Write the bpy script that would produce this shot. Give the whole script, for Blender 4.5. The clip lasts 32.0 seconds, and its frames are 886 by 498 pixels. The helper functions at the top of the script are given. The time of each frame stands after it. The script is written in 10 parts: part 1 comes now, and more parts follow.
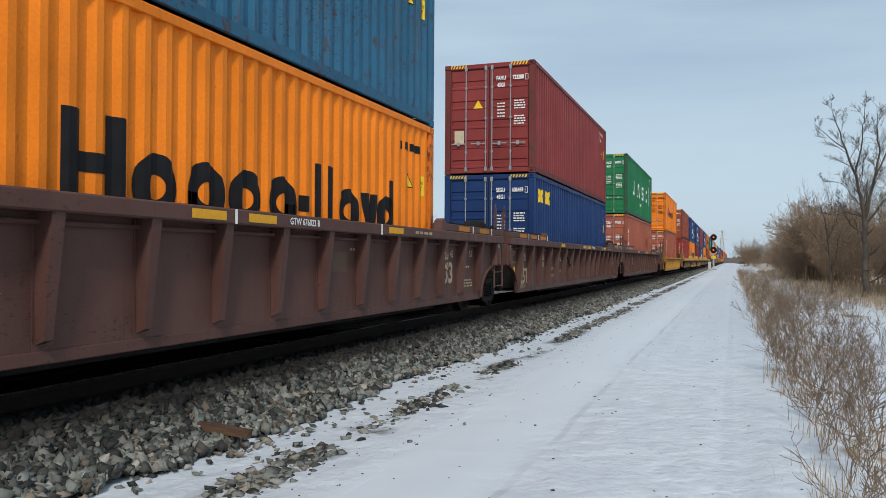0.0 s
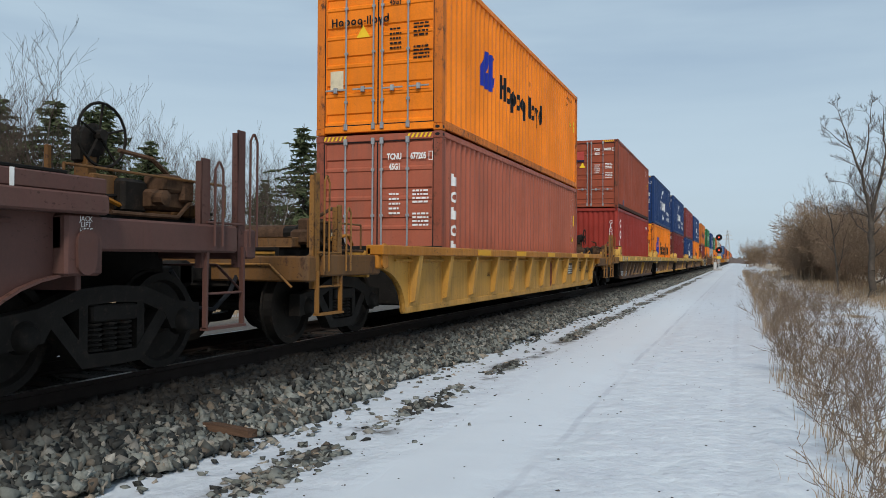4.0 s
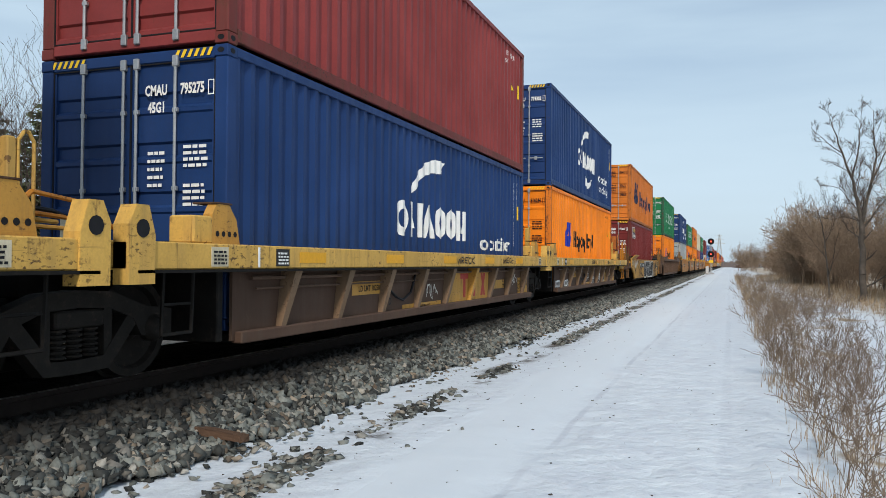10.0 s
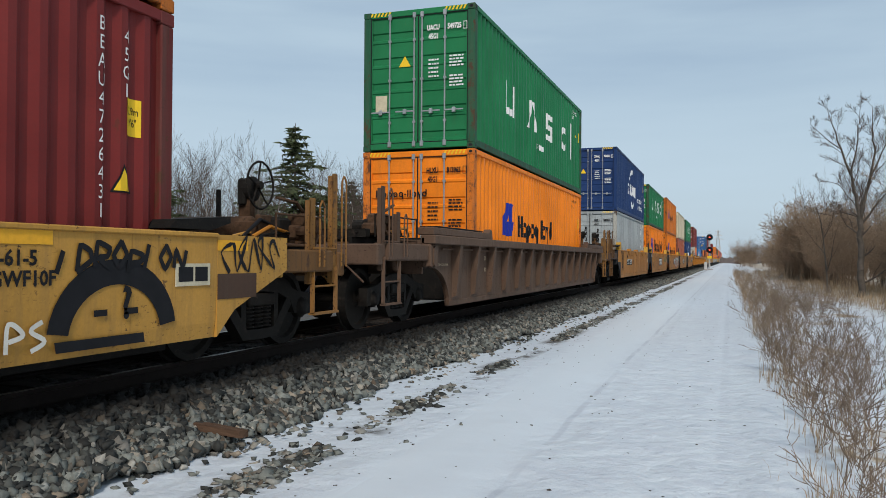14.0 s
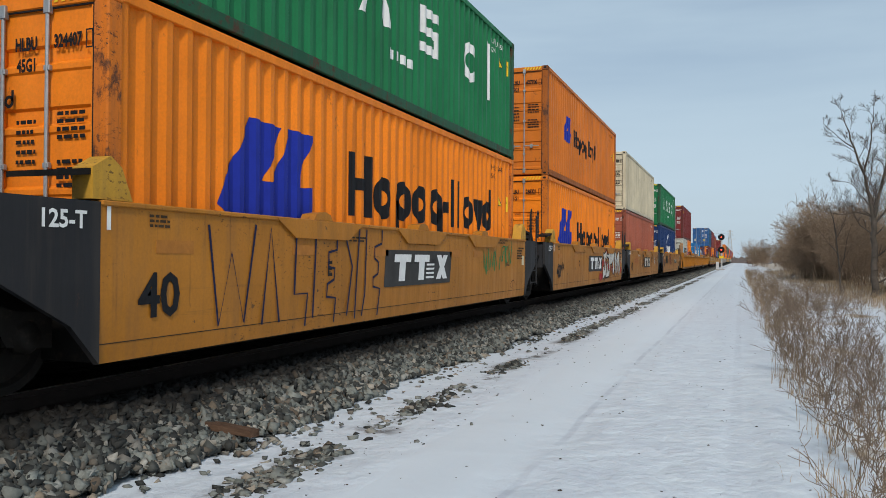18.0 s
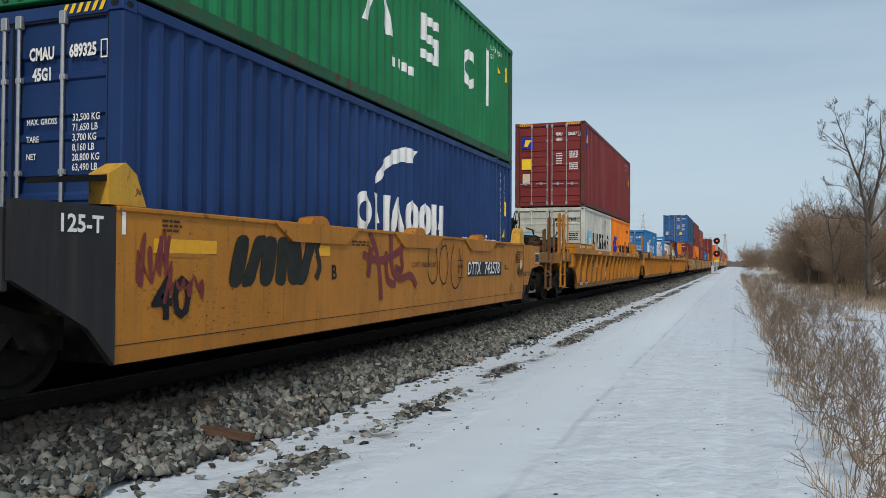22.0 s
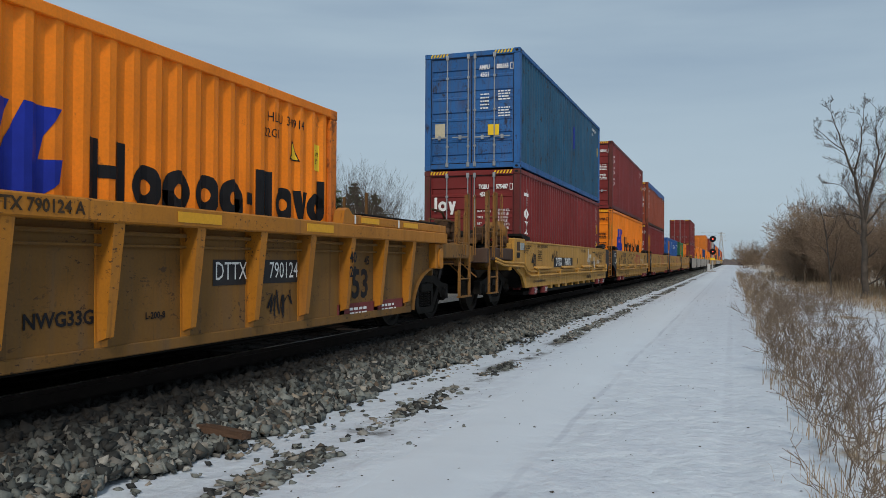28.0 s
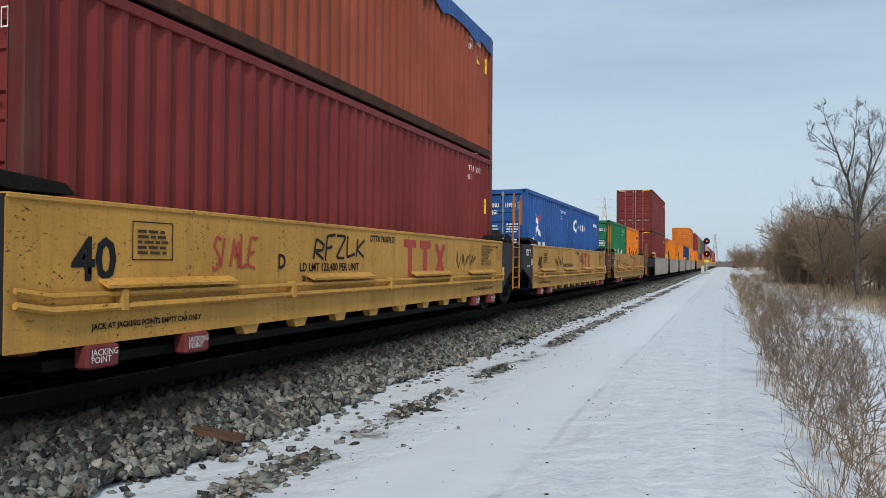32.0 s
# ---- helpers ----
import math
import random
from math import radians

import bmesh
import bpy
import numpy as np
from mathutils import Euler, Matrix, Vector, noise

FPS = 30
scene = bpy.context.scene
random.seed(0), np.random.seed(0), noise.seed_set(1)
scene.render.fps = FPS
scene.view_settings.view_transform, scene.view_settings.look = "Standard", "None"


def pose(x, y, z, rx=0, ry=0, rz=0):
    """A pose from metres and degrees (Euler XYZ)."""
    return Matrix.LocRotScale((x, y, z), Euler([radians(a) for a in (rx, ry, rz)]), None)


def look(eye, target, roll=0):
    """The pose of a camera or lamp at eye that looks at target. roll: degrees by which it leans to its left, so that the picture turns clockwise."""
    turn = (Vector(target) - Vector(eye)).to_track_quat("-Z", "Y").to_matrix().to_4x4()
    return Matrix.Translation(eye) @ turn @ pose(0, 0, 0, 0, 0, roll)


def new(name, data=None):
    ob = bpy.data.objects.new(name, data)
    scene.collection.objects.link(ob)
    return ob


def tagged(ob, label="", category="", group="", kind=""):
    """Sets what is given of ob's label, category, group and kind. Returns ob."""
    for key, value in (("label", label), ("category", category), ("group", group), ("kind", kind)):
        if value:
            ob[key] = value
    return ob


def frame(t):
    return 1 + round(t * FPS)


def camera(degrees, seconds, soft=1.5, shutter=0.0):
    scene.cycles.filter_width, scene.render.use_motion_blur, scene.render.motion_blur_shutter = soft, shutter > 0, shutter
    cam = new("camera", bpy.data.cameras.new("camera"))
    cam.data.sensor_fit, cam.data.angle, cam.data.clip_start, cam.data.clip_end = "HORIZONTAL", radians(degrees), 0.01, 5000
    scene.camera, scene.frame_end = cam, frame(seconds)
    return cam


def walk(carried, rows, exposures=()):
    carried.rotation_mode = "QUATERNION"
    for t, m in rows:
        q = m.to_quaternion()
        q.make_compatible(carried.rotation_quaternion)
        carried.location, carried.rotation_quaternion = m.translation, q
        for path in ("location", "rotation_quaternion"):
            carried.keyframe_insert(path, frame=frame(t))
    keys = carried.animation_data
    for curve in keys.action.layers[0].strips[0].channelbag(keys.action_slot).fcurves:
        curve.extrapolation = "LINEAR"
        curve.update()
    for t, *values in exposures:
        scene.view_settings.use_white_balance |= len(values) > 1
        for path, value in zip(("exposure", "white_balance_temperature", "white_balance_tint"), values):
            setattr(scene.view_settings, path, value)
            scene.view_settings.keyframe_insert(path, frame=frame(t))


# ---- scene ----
EYE = (5.971, 0.0, 1.060)
ROLL = 0.363


def aim(yaw, tilt):
    """The camera's pose: it stands on the path; heading to the left of the track and tilt up, in degrees."""
    a, b = radians(yaw), radians(tilt)
    d = Vector((-math.sin(a) * math.cos(b), math.cos(a) * math.cos(b), math.sin(b)))
    return look(EYE, Vector(EYE) + d, ROLL)


cam = camera(58.17, 32.0, soft=0.55, shutter=0.0)
walk(cam, [(t, aim(y, p)) for t, y, p in (
    (0, 19.981, 0.671), (0.5, 20.098, 0.678), (1, 20.157, 0.658), (1.5, 20.312, 0.675), (2, 20.318, 0.723),
    (2.5, 20.293, 0.736), (3, 20.303, 0.663), (3.5, 20.336, 0.664), (5.5, 20.287, 0.762), (6, 20.291, 0.717),
    (6.5, 20.229, 0.781), (7, 20.156, 0.805), (7.5, 20.083, 0.840), (8, 20.035, 0.883), (8.5, 19.958, 0.915),
    (9, 19.923, 0.932), (9.5, 19.871, 0.951), (10, 19.815, 0.972), (10.5, 19.759, 0.977), (11, 19.676, 0.992),
    (11.5, 19.607, 1.011), (12, 19.542, 1.013), (12.5, 19.433, 0.869), (13, 19.419, 0.765), (13.5, 19.485, 0.723),
    (14, 19.724, 0.674), (14.5, 19.962, 0.691), (16.5, 20.498, 0.725), (17, 20.493, 0.762), (17.5, 20.468, 0.703),
    (18, 20.479, 0.658), (18.5, 20.513, 0.679), (19, 20.516, 0.743), (19.5, 20.514, 0.800), (20, 20.458, 0.832),
    (20.5, 20.400, 0.846), (21, 20.349, 0.890), (21.5, 20.244, 0.931), (22, 20.184, 0.933), (22.5, 20.135, 0.960),
    (23, 20.059, 0.958), (23.5, 20.013, 0.977), (24, 19.973, 0.924), (24.5, 19.893, 0.791), (25, 19.861, 0.733),
    (25.5, 19.849, 0.735), (27.5, 19.915, 0.696), (28, 19.928, 0.790), (28.5, 19.886, 0.798), (29, 19.875, 0.838),
    (29.5, 19.842, 0.871), (30, 19.787, 0.873), (30.5, 19.741, 0.893), (31, 19.668, 0.920), (31.5, 19.610, 0.925),
    (32, 19.538, 0.951),
)], exposures=((0, 0.16), (1, 0.26), (2, 0.34), (3, 0.2), (6, 0.03), (8, 0.26), (10, 0.36), (12, 0.22), (14, 0.1), (17, 0.1), (19, 0.05), (20, -0.12),
                (21, -0.10), (23, 0.14), (25, 0.0), (28, -0.23), (29, 0.01), (30, 0.17), (32, 0.18)))

# how far the train has come at each time, in metres
COME = [(0, 0.0), (2, 24.91), (4, 49.72), (6, 74.59), (8, 99.23), (10, 123.64), (12, 147.7), (14, 171.39), (16, 194.88), (18, 218.3), (20, 241.64), (22, 265.02),
        (24, 288.17), (26, 310.96), (28, 333.61), (30, 356.2), (32, 378.73)]

# ---- light ----
SUN_UP, SUN_TURN = 41.0, 160.0  # degrees above the horizon; clockwise from +y
world = bpy.data.worlds.new("sky")
scene.world = world
world.use_nodes = True
wn, wl = world.node_tree.nodes, world.node_tree.links
wn.clear()
w_out, w_bg = wn.new("ShaderNodeOutputWorld"), wn.new("ShaderNodeBackground")
w_sky = wn.new("ShaderNodeTexSky")
w_sky.sky_type, w_sky.sun_disc = "NISHITA", False
w_sky.sun_elevation, w_sky.sun_rotation = radians(SUN_UP), radians(SUN_TURN)
w_sky.air_density, w_sky.dust_density, w_sky.ozone_density = 1.0, 2.5, 1.5
w_co, w_map, w_noise, w_ramp = (wn.new("ShaderNodeTexCoord"), wn.new("ShaderNodeMapping"), wn.new("ShaderNodeTexNoise"),
                                wn.new("ShaderNodeValToRGB"))
w_map.inputs["Scale"].default_value = (1.1, 1.1, 8.0)
w_noise.inputs["Scale"].default_value, w_noise.inputs["Detail"].default_value = 2.0, 8.0
w_ramp.color_ramp.elements[0].position, w_ramp.color_ramp.elements[1].position = 0.30, 0.74
w_ramp.color_ramp.elements[0].color = (0.48, 0.48, 0.48, 1)
w_ramp.color_ramp.elements[1].color = (0.95, 0.95, 0.95, 1)
w_veil = wn.new("ShaderNodeMix")
w_veil.data_type = "RGBA"
w_veil.inputs["B"].default_value = (4.8, 6.15, 7.25, 1)  # thin high cloud
# pale haze low over the horizon
w_sep, w_low, w_haze = wn.new("ShaderNodeSeparateXYZ"), wn.new("ShaderNodeMapRange"), wn.new("ShaderNodeMix")
w_low.interpolation_type = "SMOOTHSTEP"
w_low.inputs["From Min"].default_value, w_low.inputs["From Max"].default_value = -0.02, 0.34
w_low.inputs["To Min"].default_value, w_low.inputs["To Max"].default_value = 0.6, 0.0
w_haze.data_type = "RGBA"
w_haze.inputs["B"].default_value = (5.45, 6.7, 7.75, 1)
wl.new(w_co.outputs["Generated"], w_map.inputs["Vector"])
wl.new(w_map.outputs["Vector"], w_noise.inputs["Vector"])
wl.new(w_noise.outputs["Fac"], w_ramp.inputs["Fac"])
wl.new(w_ramp.outputs["Color"], w_veil.inputs["Factor"])
wl.new(w_sky.outputs["Color"], w_veil.inputs["A"])
wl.new(w_co.outputs["Generated"], w_sep.inputs["Vector"])
wl.new(w_sep.outputs["Z"], w_low.inputs["Value"])
wl.new(w_low.outputs["Result"], w_haze.inputs["Factor"])
wl.new(w_veil.outputs["Result"], w_haze.inputs["A"])
wl.new(w_haze.outputs["Result"], w_bg.inputs["Color"])
wl.new(w_bg.outputs["Background"], w_out.inputs["Surface"])
w_bg.inputs["Strength"].default_value = 0.096

sun = new("sun", bpy.data.lights.new("sun", "SUN"))
sun.data.energy, sun.data.angle, sun.data.color = 2.2, radians(7), (1.0, 0.93, 0.85)
a_, e_ = radians(SUN_TURN), radians(SUN_UP)
sun.matrix_world = look((math.sin(a_) * math.cos(e_) * 50, math.cos(a_) * math.cos(e_) * 50, math.sin(e_) * 50), (0, 0, 0))


# ---- materials ----
def nodes_of(name):
    m = bpy.data.materials.new(name)
    m.use_nodes = True
    n, l = m.node_tree.nodes, m.node_tree.links
    return m, n, l, n["Principled BSDF"]


def noise_node(n, l, vec, scale, detail=5.0, stretch=(1, 1, 1), rough=0.6):
    mp, tx = n.new("ShaderNodeMapping"), n.new("ShaderNodeTexNoise")
    mp.inputs["Scale"].default_value = stretch
    tx.inputs["Scale"].default_value, tx.inputs["Detail"].default_value, tx.inputs["Roughness"].default_value = scale, detail, rough
    l.new(vec, mp.inputs["Vector"])
    l.new(mp.outputs["Vector"], tx.inputs["Vector"])
    return tx.outputs["Fac"]


def ramp(n, l, fac, lo, hi, a=0.0, b=1.0):
    r = n.new("ShaderNodeMapRange")
    r.inputs["From Min"].default_value, r.inputs["From Max"].default_value = lo, hi
    r.inputs["To Min"].default_value, r.inputs["To Max"].default_value = a, b
    l.new(fac, r.inputs["Value"])
    return r.outputs["Result"]


def mixed(n, l, fac, a, b, blend="MIX"):
    m = n.new("ShaderNodeMix")
    m.data_type, m.blend_type = "RGBA", blend
    for sock, v in (("Factor", fac), ("A", a), ("B", b)):
        if isinstance(v, (tuple, list)):
            m.inputs[sock].default_value = (*v, 1) if len(v) == 3 else v
        elif isinstance(v, (int, float)):
            m.inputs[sock].default_value = v
        else:
            l.new(v, m.inputs[sock])
    return m.outputs["Result"]


def bumped(n, l, b, height, strength, dist):
    bp = n.new("ShaderNodeBump")
    bp.inputs["Strength"].default_value, bp.inputs["Distance"].default_value = strength, dist
    l.new(height, bp.inputs["Height"])
    l.new(bp.outputs["Normal"], b.inputs["Normal"])


def surface(name, base, rough=0.7, metal=0.0, var=0.25, scale=3.0, bump=0.15, dist=0.01, stretch=(1, 1, 1), rand=0.08, second=None, spot=(0.55, 0.7)):
    """Plain material: base colour with broad and fine variation, a second colour in patches, and fine relief."""
    m, n, l, b = nodes_of(name)
    tc = n.new("ShaderNodeTexCoord").outputs["Object"]
    big, fine = noise_node(n, l, tc, scale, 4, stretch), noise_node(n, l, tc, scale * 9, 6, stretch)
    lo, hi = tuple(c * (1 - var) for c in base), tuple(min(1, c * (1 + var)) for c in base)
    col = mixed(n, l, ramp(n, l, big, 0.3, 0.7), lo, hi)
    col = mixed(n, l, ramp(n, l, fine, 0.3, 0.7, 0.0, 0.5), col, lo)
    if second:
        col = mixed(n, l, ramp(n, l, noise_node(n, l, tc, scale * 2.3, 8, stretch, 0.7), *spot), col, second)
    if rand:
        oi = n.new("ShaderNodeObjectInfo")
        hs = n.new("ShaderNodeHueSaturation")
        l.new(ramp(n, l, oi.outputs["Random"], 0, 1, 1 - rand, 1 + rand), hs.inputs["Value"])
        l.new(col, hs.inputs["Color"])
        col = hs.outputs["Color"]
    l.new(col, b.inputs["Base Color"])
    b.inputs["Roughness"].default_value, b.inputs["Metallic"].default_value = rough, metal
    b.inputs["Specular IOR Level"].default_value = 0.15
    if bump:
        bumped(n, l, b, fine, bump, dist)
    return m


RUST = (0.085, 0.035, 0.018)


def paint(name, base, rust=0.15, grime=0.25, gloss=0.45, fade=0.12, rustcol=RUST, dust=(0.11, 0.092, 0.075), chips=0.0):
    """Weathered paint on steel: faded patches, streaks of dirt that run down, and specks of rust."""
    m, n, l, b = nodes_of(name)
    tc = n.new("ShaderNodeTexCoord").outputs["Object"]
    oi = n.new("ShaderNodeObjectInfo").outputs["Random"]
    off = n.new("ShaderNodeVectorMath")
    off.operation = "MULTIPLY_ADD"
    comb = n.new("ShaderNodeCombineXYZ")
    for i in range(3):
        l.new(oi, comb.inputs[i])
    off.inputs[1].default_value = (31, 47, 19)
    l.new(comb.outputs["Vector"], off.inputs[0])
    l.new(tc, off.inputs[2])
    v = off.outputs["Vector"]
    broad = noise_node(n, l, v, 0.7, 4)
    pale = tuple(min(1, c * (1 + 1.6 * fade) + 0.04 * fade) for c in base)
    col = mixed(n, l, ramp(n, l, broad, 0.35, 0.7), tuple(c * (1 - fade) for c in base), pale)
    run = noise_node(n, l, v, 2.2, 6, (3.2, 3.2, 0.22), 0.65)
    col = mixed(n, l, ramp(n, l, run, 0.48, 0.8, 0, grime), col, dust)
    speck = noise_node(n, l, v, 5.0, 9, (1, 1, 0.55), 0.75)
    col = mixed(n, l, ramp(n, l, speck, 0.66 - 0.25 * rust, 0.72 - 0.2 * rust, 0, min(1, 0.45 + rust)), col, rustcol)
    if chips:
        # clusters of chipped paint with bare rusty steel, and thin scrapes along the side
        cl = noise_node(n, l, v, 1.1, 3)
        ch = noise_node(n, l, v, 26.0, 6, (1, 0.6, 1.2), 0.68)
        both = n.new("ShaderNodeMath")
        both.operation = "MULTIPLY"
        l.new(ramp(n, l, cl, 0.47, 0.60), both.inputs[0])
        l.new(ramp(n, l, ch, 0.615 - 0.04 * chips, 0.65 - 0.04 * chips, 0, 0.9), both.inputs[1])
        col = mixed(n, l, both.outputs[0], col, (0.045, 0.022, 0.014))
        blot = noise_node(n, l, v, 7.0, 7, (1, 0.8, 1), 0.62)
        col = mixed(n, l, ramp(n, l, blot, 0.70 - 0.035 * chips, 0.715 - 0.035 * chips, 0, 0.8), col, rustcol)
        seam = noise_node(n, l, v, 1.6, 5, (0.2, 5.5, 0.12), 0.55)
        col = mixed(n, l, ramp(n, l, seam, 0.665, 0.70, 0, 0.5 * min(1.0, chips)), col, (0.07, 0.035, 0.018))
        drip = noise_node(n, l, v, 4.0, 6, (4.0, 4.0, 0.30), 0.62)
        col = mixed(n, l, ramp(n, l, drip, 0.60, 0.72, 0, min(0.75, 0.5 * chips)), col, (0.055, 0.030, 0.018))
        scr = noise_node(n, l, v, 3.0, 7, (1, 0.16, 5), 0.7)
        col = mixed(n, l, ramp(n, l, scr, 0.62, 0.70, 0, 0.4 * chips), col, rustcol)
    fine = noise_node(n, l, v, 38, 4)
    col = mixed(n, l, ramp(n, l, fine, 0.35, 0.75, 0, 0.16), col, (0.02, 0.02, 0.02))
    l.new(col, b.inputs["Base Color"])
    l.new(ramp(n, l, run, 0.3, 0.8, gloss - 0.06, gloss + 0.3), b.inputs["Roughness"])
    b.inputs["Specular IOR Level"].default_value = 0.22
    bumped(n, l, b, ramp(n, l, speck, 0.3, 0.9), 0.25, 0.006)
    return m


P = {
    "orange": paint("orange_paint", (0.84, 0.215, 0.006), 0.12, 0.16),
    "orange_old": paint("old_orange_paint", (0.56, 0.152, 0.014), 0.25, 0.25),
    "orange_deep": paint("deep_orange_paint", (0.60, 0.158, 0.011), 0.22, 0.25),
    "maroon": paint("maroon_paint", (0.170, 0.020, 0.018), 0.08, 0.10),
    "rose": paint("faded_maroon_paint", (0.215, 0.032, 0.030), 0.08, 0.12),
    "wine": paint("wine_paint", (0.160, 0.017, 0.015), 0.06, 0.07),
    "red": paint("red_paint", (0.27, 0.028, 0.018), 0.08, 0.13),
    "brown_red": paint("brown_red_paint", (0.27, 0.055, 0.024), 0.15, 0.3),
    "salmon": paint("salmon_paint", (0.36, 0.098, 0.055), 0.18, 0.4),
    "navy": paint("navy_paint", (0.006, 0.032, 0.122), 0.05, 0.06),
    "blue": paint("blue_paint", (0.015, 0.085, 0.30), 0.2, 0.3),
    "blue_old": paint("weathered_blue_paint", (0.022, 0.118, 0.215), 0.40, 0.5, 0.55, chips=1.2),
    "sky_blue": paint("bright_blue_paint", (0.012, 0.17, 0.42), 0.2, 0.3),
    "green": paint("green_paint", (0.008, 0.160, 0.055), 0.08, 0.10),
    "grey": paint("grey_paint", (0.33, 0.36, 0.365), 0.12, 0.5, chips=0.4),
    "pale": paint("pale_grey_paint", (0.50, 0.50, 0.44), 0.30, 0.6, chips=0.5),
    "cream": paint("cream_paint", (0.58, 0.51, 0.36), 0.16, 0.4),
    "car_brown": paint("brown_car_paint", (0.092, 0.042, 0.034), 0.14, 0.30, 0.5, chips=0.6),
    "car_yellow": paint("yellow_car_paint", (0.405, 0.155, 0.013), 0.14, 0.36, 0.45, chips=0.65, rustcol=(0.10, 0.055, 0.025)),
    "car_tan": paint("tan_car_paint", (0.47, 0.245, 0.046), 0.12, 0.42, 0.5, chips=0.55, rustcol=(0.11, 0.06, 0.03)),
    "car_deck": paint("pale_yellow_car_paint", (0.56, 0.335, 0.075), 0.32, 0.5, 0.55, chips=1.4, rustcol=(0.10, 0.05, 0.025)),
    # grimy ochre, with the shade of the recessed panels painted into its colour
    "car_panel": paint("dirty_shaded_ochre_car_paint", (0.175, 0.084, 0.017), 0.18, 0.5, 0.6, chips=0.8, rustcol=(0.06, 0.035, 0.02)),
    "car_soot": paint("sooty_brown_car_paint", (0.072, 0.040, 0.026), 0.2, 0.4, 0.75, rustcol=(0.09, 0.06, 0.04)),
    "car_rusty": paint("rusty_brown_car_paint", (0.105, 0.062, 0.040), 0.35, 0.35, 0.65, chips=0.8),
    "car_black": paint("black_car_paint", (0.018, 0.018, 0.020), 0.05, 0.3, 0.6),
    "car_grey": paint("grey_car_paint", (0.42, 0.36, 0.30), 0.15, 0.4, 0.6),
    "car_stake": paint("dusty_brown_car_paint", (0.185, 0.115, 0.066), 0.25, 0.5, 0.65, chips=0.8),
    "car_dirty": paint("dirty_tan_car_paint", (0.225, 0.104, 0.022), 0.40, 0.6, 0.6, rustcol=(0.06, 0.03, 0.018), chips=1.3),
    "blue_dark": paint("old_blue_paint", (0.022, 0.115, 0.32), 0.40, 0.55, 0.55, rustcol=(0.03, 0.022, 0.02), chips=1.1),
    "car_guide": paint("bright_yellow_guide_paint", (0.52, 0.28, 0.03), 0.3, 0.4, 0.5, chips=1.0),
    "car_grimy": paint("grimy_orange_brown_car_paint", (0.125, 0.058, 0.016), 0.40, 0.6, 0.65, rustcol=(0.05, 0.025, 0.015), chips=1.0),
    "stained": paint("stained_teal_paint", (0.018, 0.085, 0.160), 0.40, 0.5, 0.6, chips=0.8, rustcol=(0.03, 0.022, 0.02)),
    "tank_white": paint("white_tank_paint", (0.66, 0.66, 0.62), 0.06, 0.3, 0.4),
}
STEEL = surface("galvanised_steel", (0.36, 0.37, 0.38), 0.45, 0.6, 0.2, 8)
# rusty, dirty lower rail with the shade between stacked boxes painted into it
DARKRAIL = surface("rusty_shaded_bottom_rail", (0.065, 0.030, 0.020), 0.8, 0, 0.4, 3, 0.3, second=(0.02, 0.015, 0.013))
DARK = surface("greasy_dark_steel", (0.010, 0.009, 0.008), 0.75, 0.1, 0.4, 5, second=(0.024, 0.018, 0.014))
CAST = surface("rusty_cast_steel", (0.015, 0.013, 0.011), 0.75, 0.1, 0.35, 5, second=(0.036, 0.026, 0.02))
RAIL = surface("rail_steel", (0.018, 0.013, 0.011), 0.75, 0.3, 0.3, 6)
RAILTOP = surface("worn_rail_head", (0.22, 0.21, 0.20), 0.35, 0.9, 0.2, 6)
TIE = surface("weathered_tie_wood", (0.030, 0.023, 0.019), 0.9, 0, 0.4, 4, 0.6, 0.01, (1, 6, 6))
WHITE = surface("white_lettering", (0.74, 0.74, 0.72), 0.6, 0, 0.12, 6, 0, rand=0)
BLACK = surface("black_lettering", (0.012, 0.012, 0.014), 0.6, 0, 0.3, 6, 0, rand=0)
DKBROWN = surface("brown_lettering", (0.055, 0.035, 0.02), 0.7, 0, 0.3, 6, 0, rand=0)
TANLET = surface("tan_lettering", (0.42, 0.33, 0.22), 0.7, 0, 0.3, 6, 0, rand=0)
YELLOW = surface("yellow_label", (0.80, 0.52, 0.03), 0.55, 0, 0.1, 6, 0, rand=0)
REDLET = surface("red_lettering", (0.40, 0.06, 0.05), 0.6, 0, 0.2, 6, 0, rand=0)
BLUELET = surface("blue_lettering", (0.015, 0.03, 0.30), 0.5, 0, 0.15, 6, 0, rand=0)
NAVYLET = surface("navy_lettering", (0.01, 0.014, 0.05), 0.5, 0, 0.2, 6, 0, rand=0)
REFLECT = surface("amber_reflector", (0.72, 0.36, 0.03), 0.3, 0, 0.1, 20, 0.1)
FADED = surface("faded_orange_reflector", (0.40, 0.155, 0.03), 0.5, 0, 0.2, 12, 0.1)
REDBOX = surface("dark_red_paint", (0.16, 0.035, 0.035), 0.6, 0, 0.25, 5)
BOARD = surface("dark_grey_board_paint", (0.050, 0.048, 0.046), 0.6, 0, 0.25, 5, 0, rand=0)
SPRAY_T = surface("thin_cream_overspray", (0.40, 0.33, 0.21), 0.65, 0, 0.3, 6, 0, rand=0)
SPRAY_G = surface("green_spray_paint", (0.03, 0.20, 0.07), 0.6, 0, 0.2, 6, 0, rand=0)
SPRAY_R = surface("faded_red_spray_paint", (0.26, 0.10, 0.05), 0.6, 0, 0.2, 6, 0, rand=0)
SPRAY_RED = surface("bright_red_spray_paint", (0.40, 0.018, 0.016), 0.55, 0, 0.2, 6, 0, rand=0)
SPRAY_W = surface("white_spray_paint", (0.62, 0.60, 0.54), 0.6, 0, 0.15, 6, 0, rand=0)
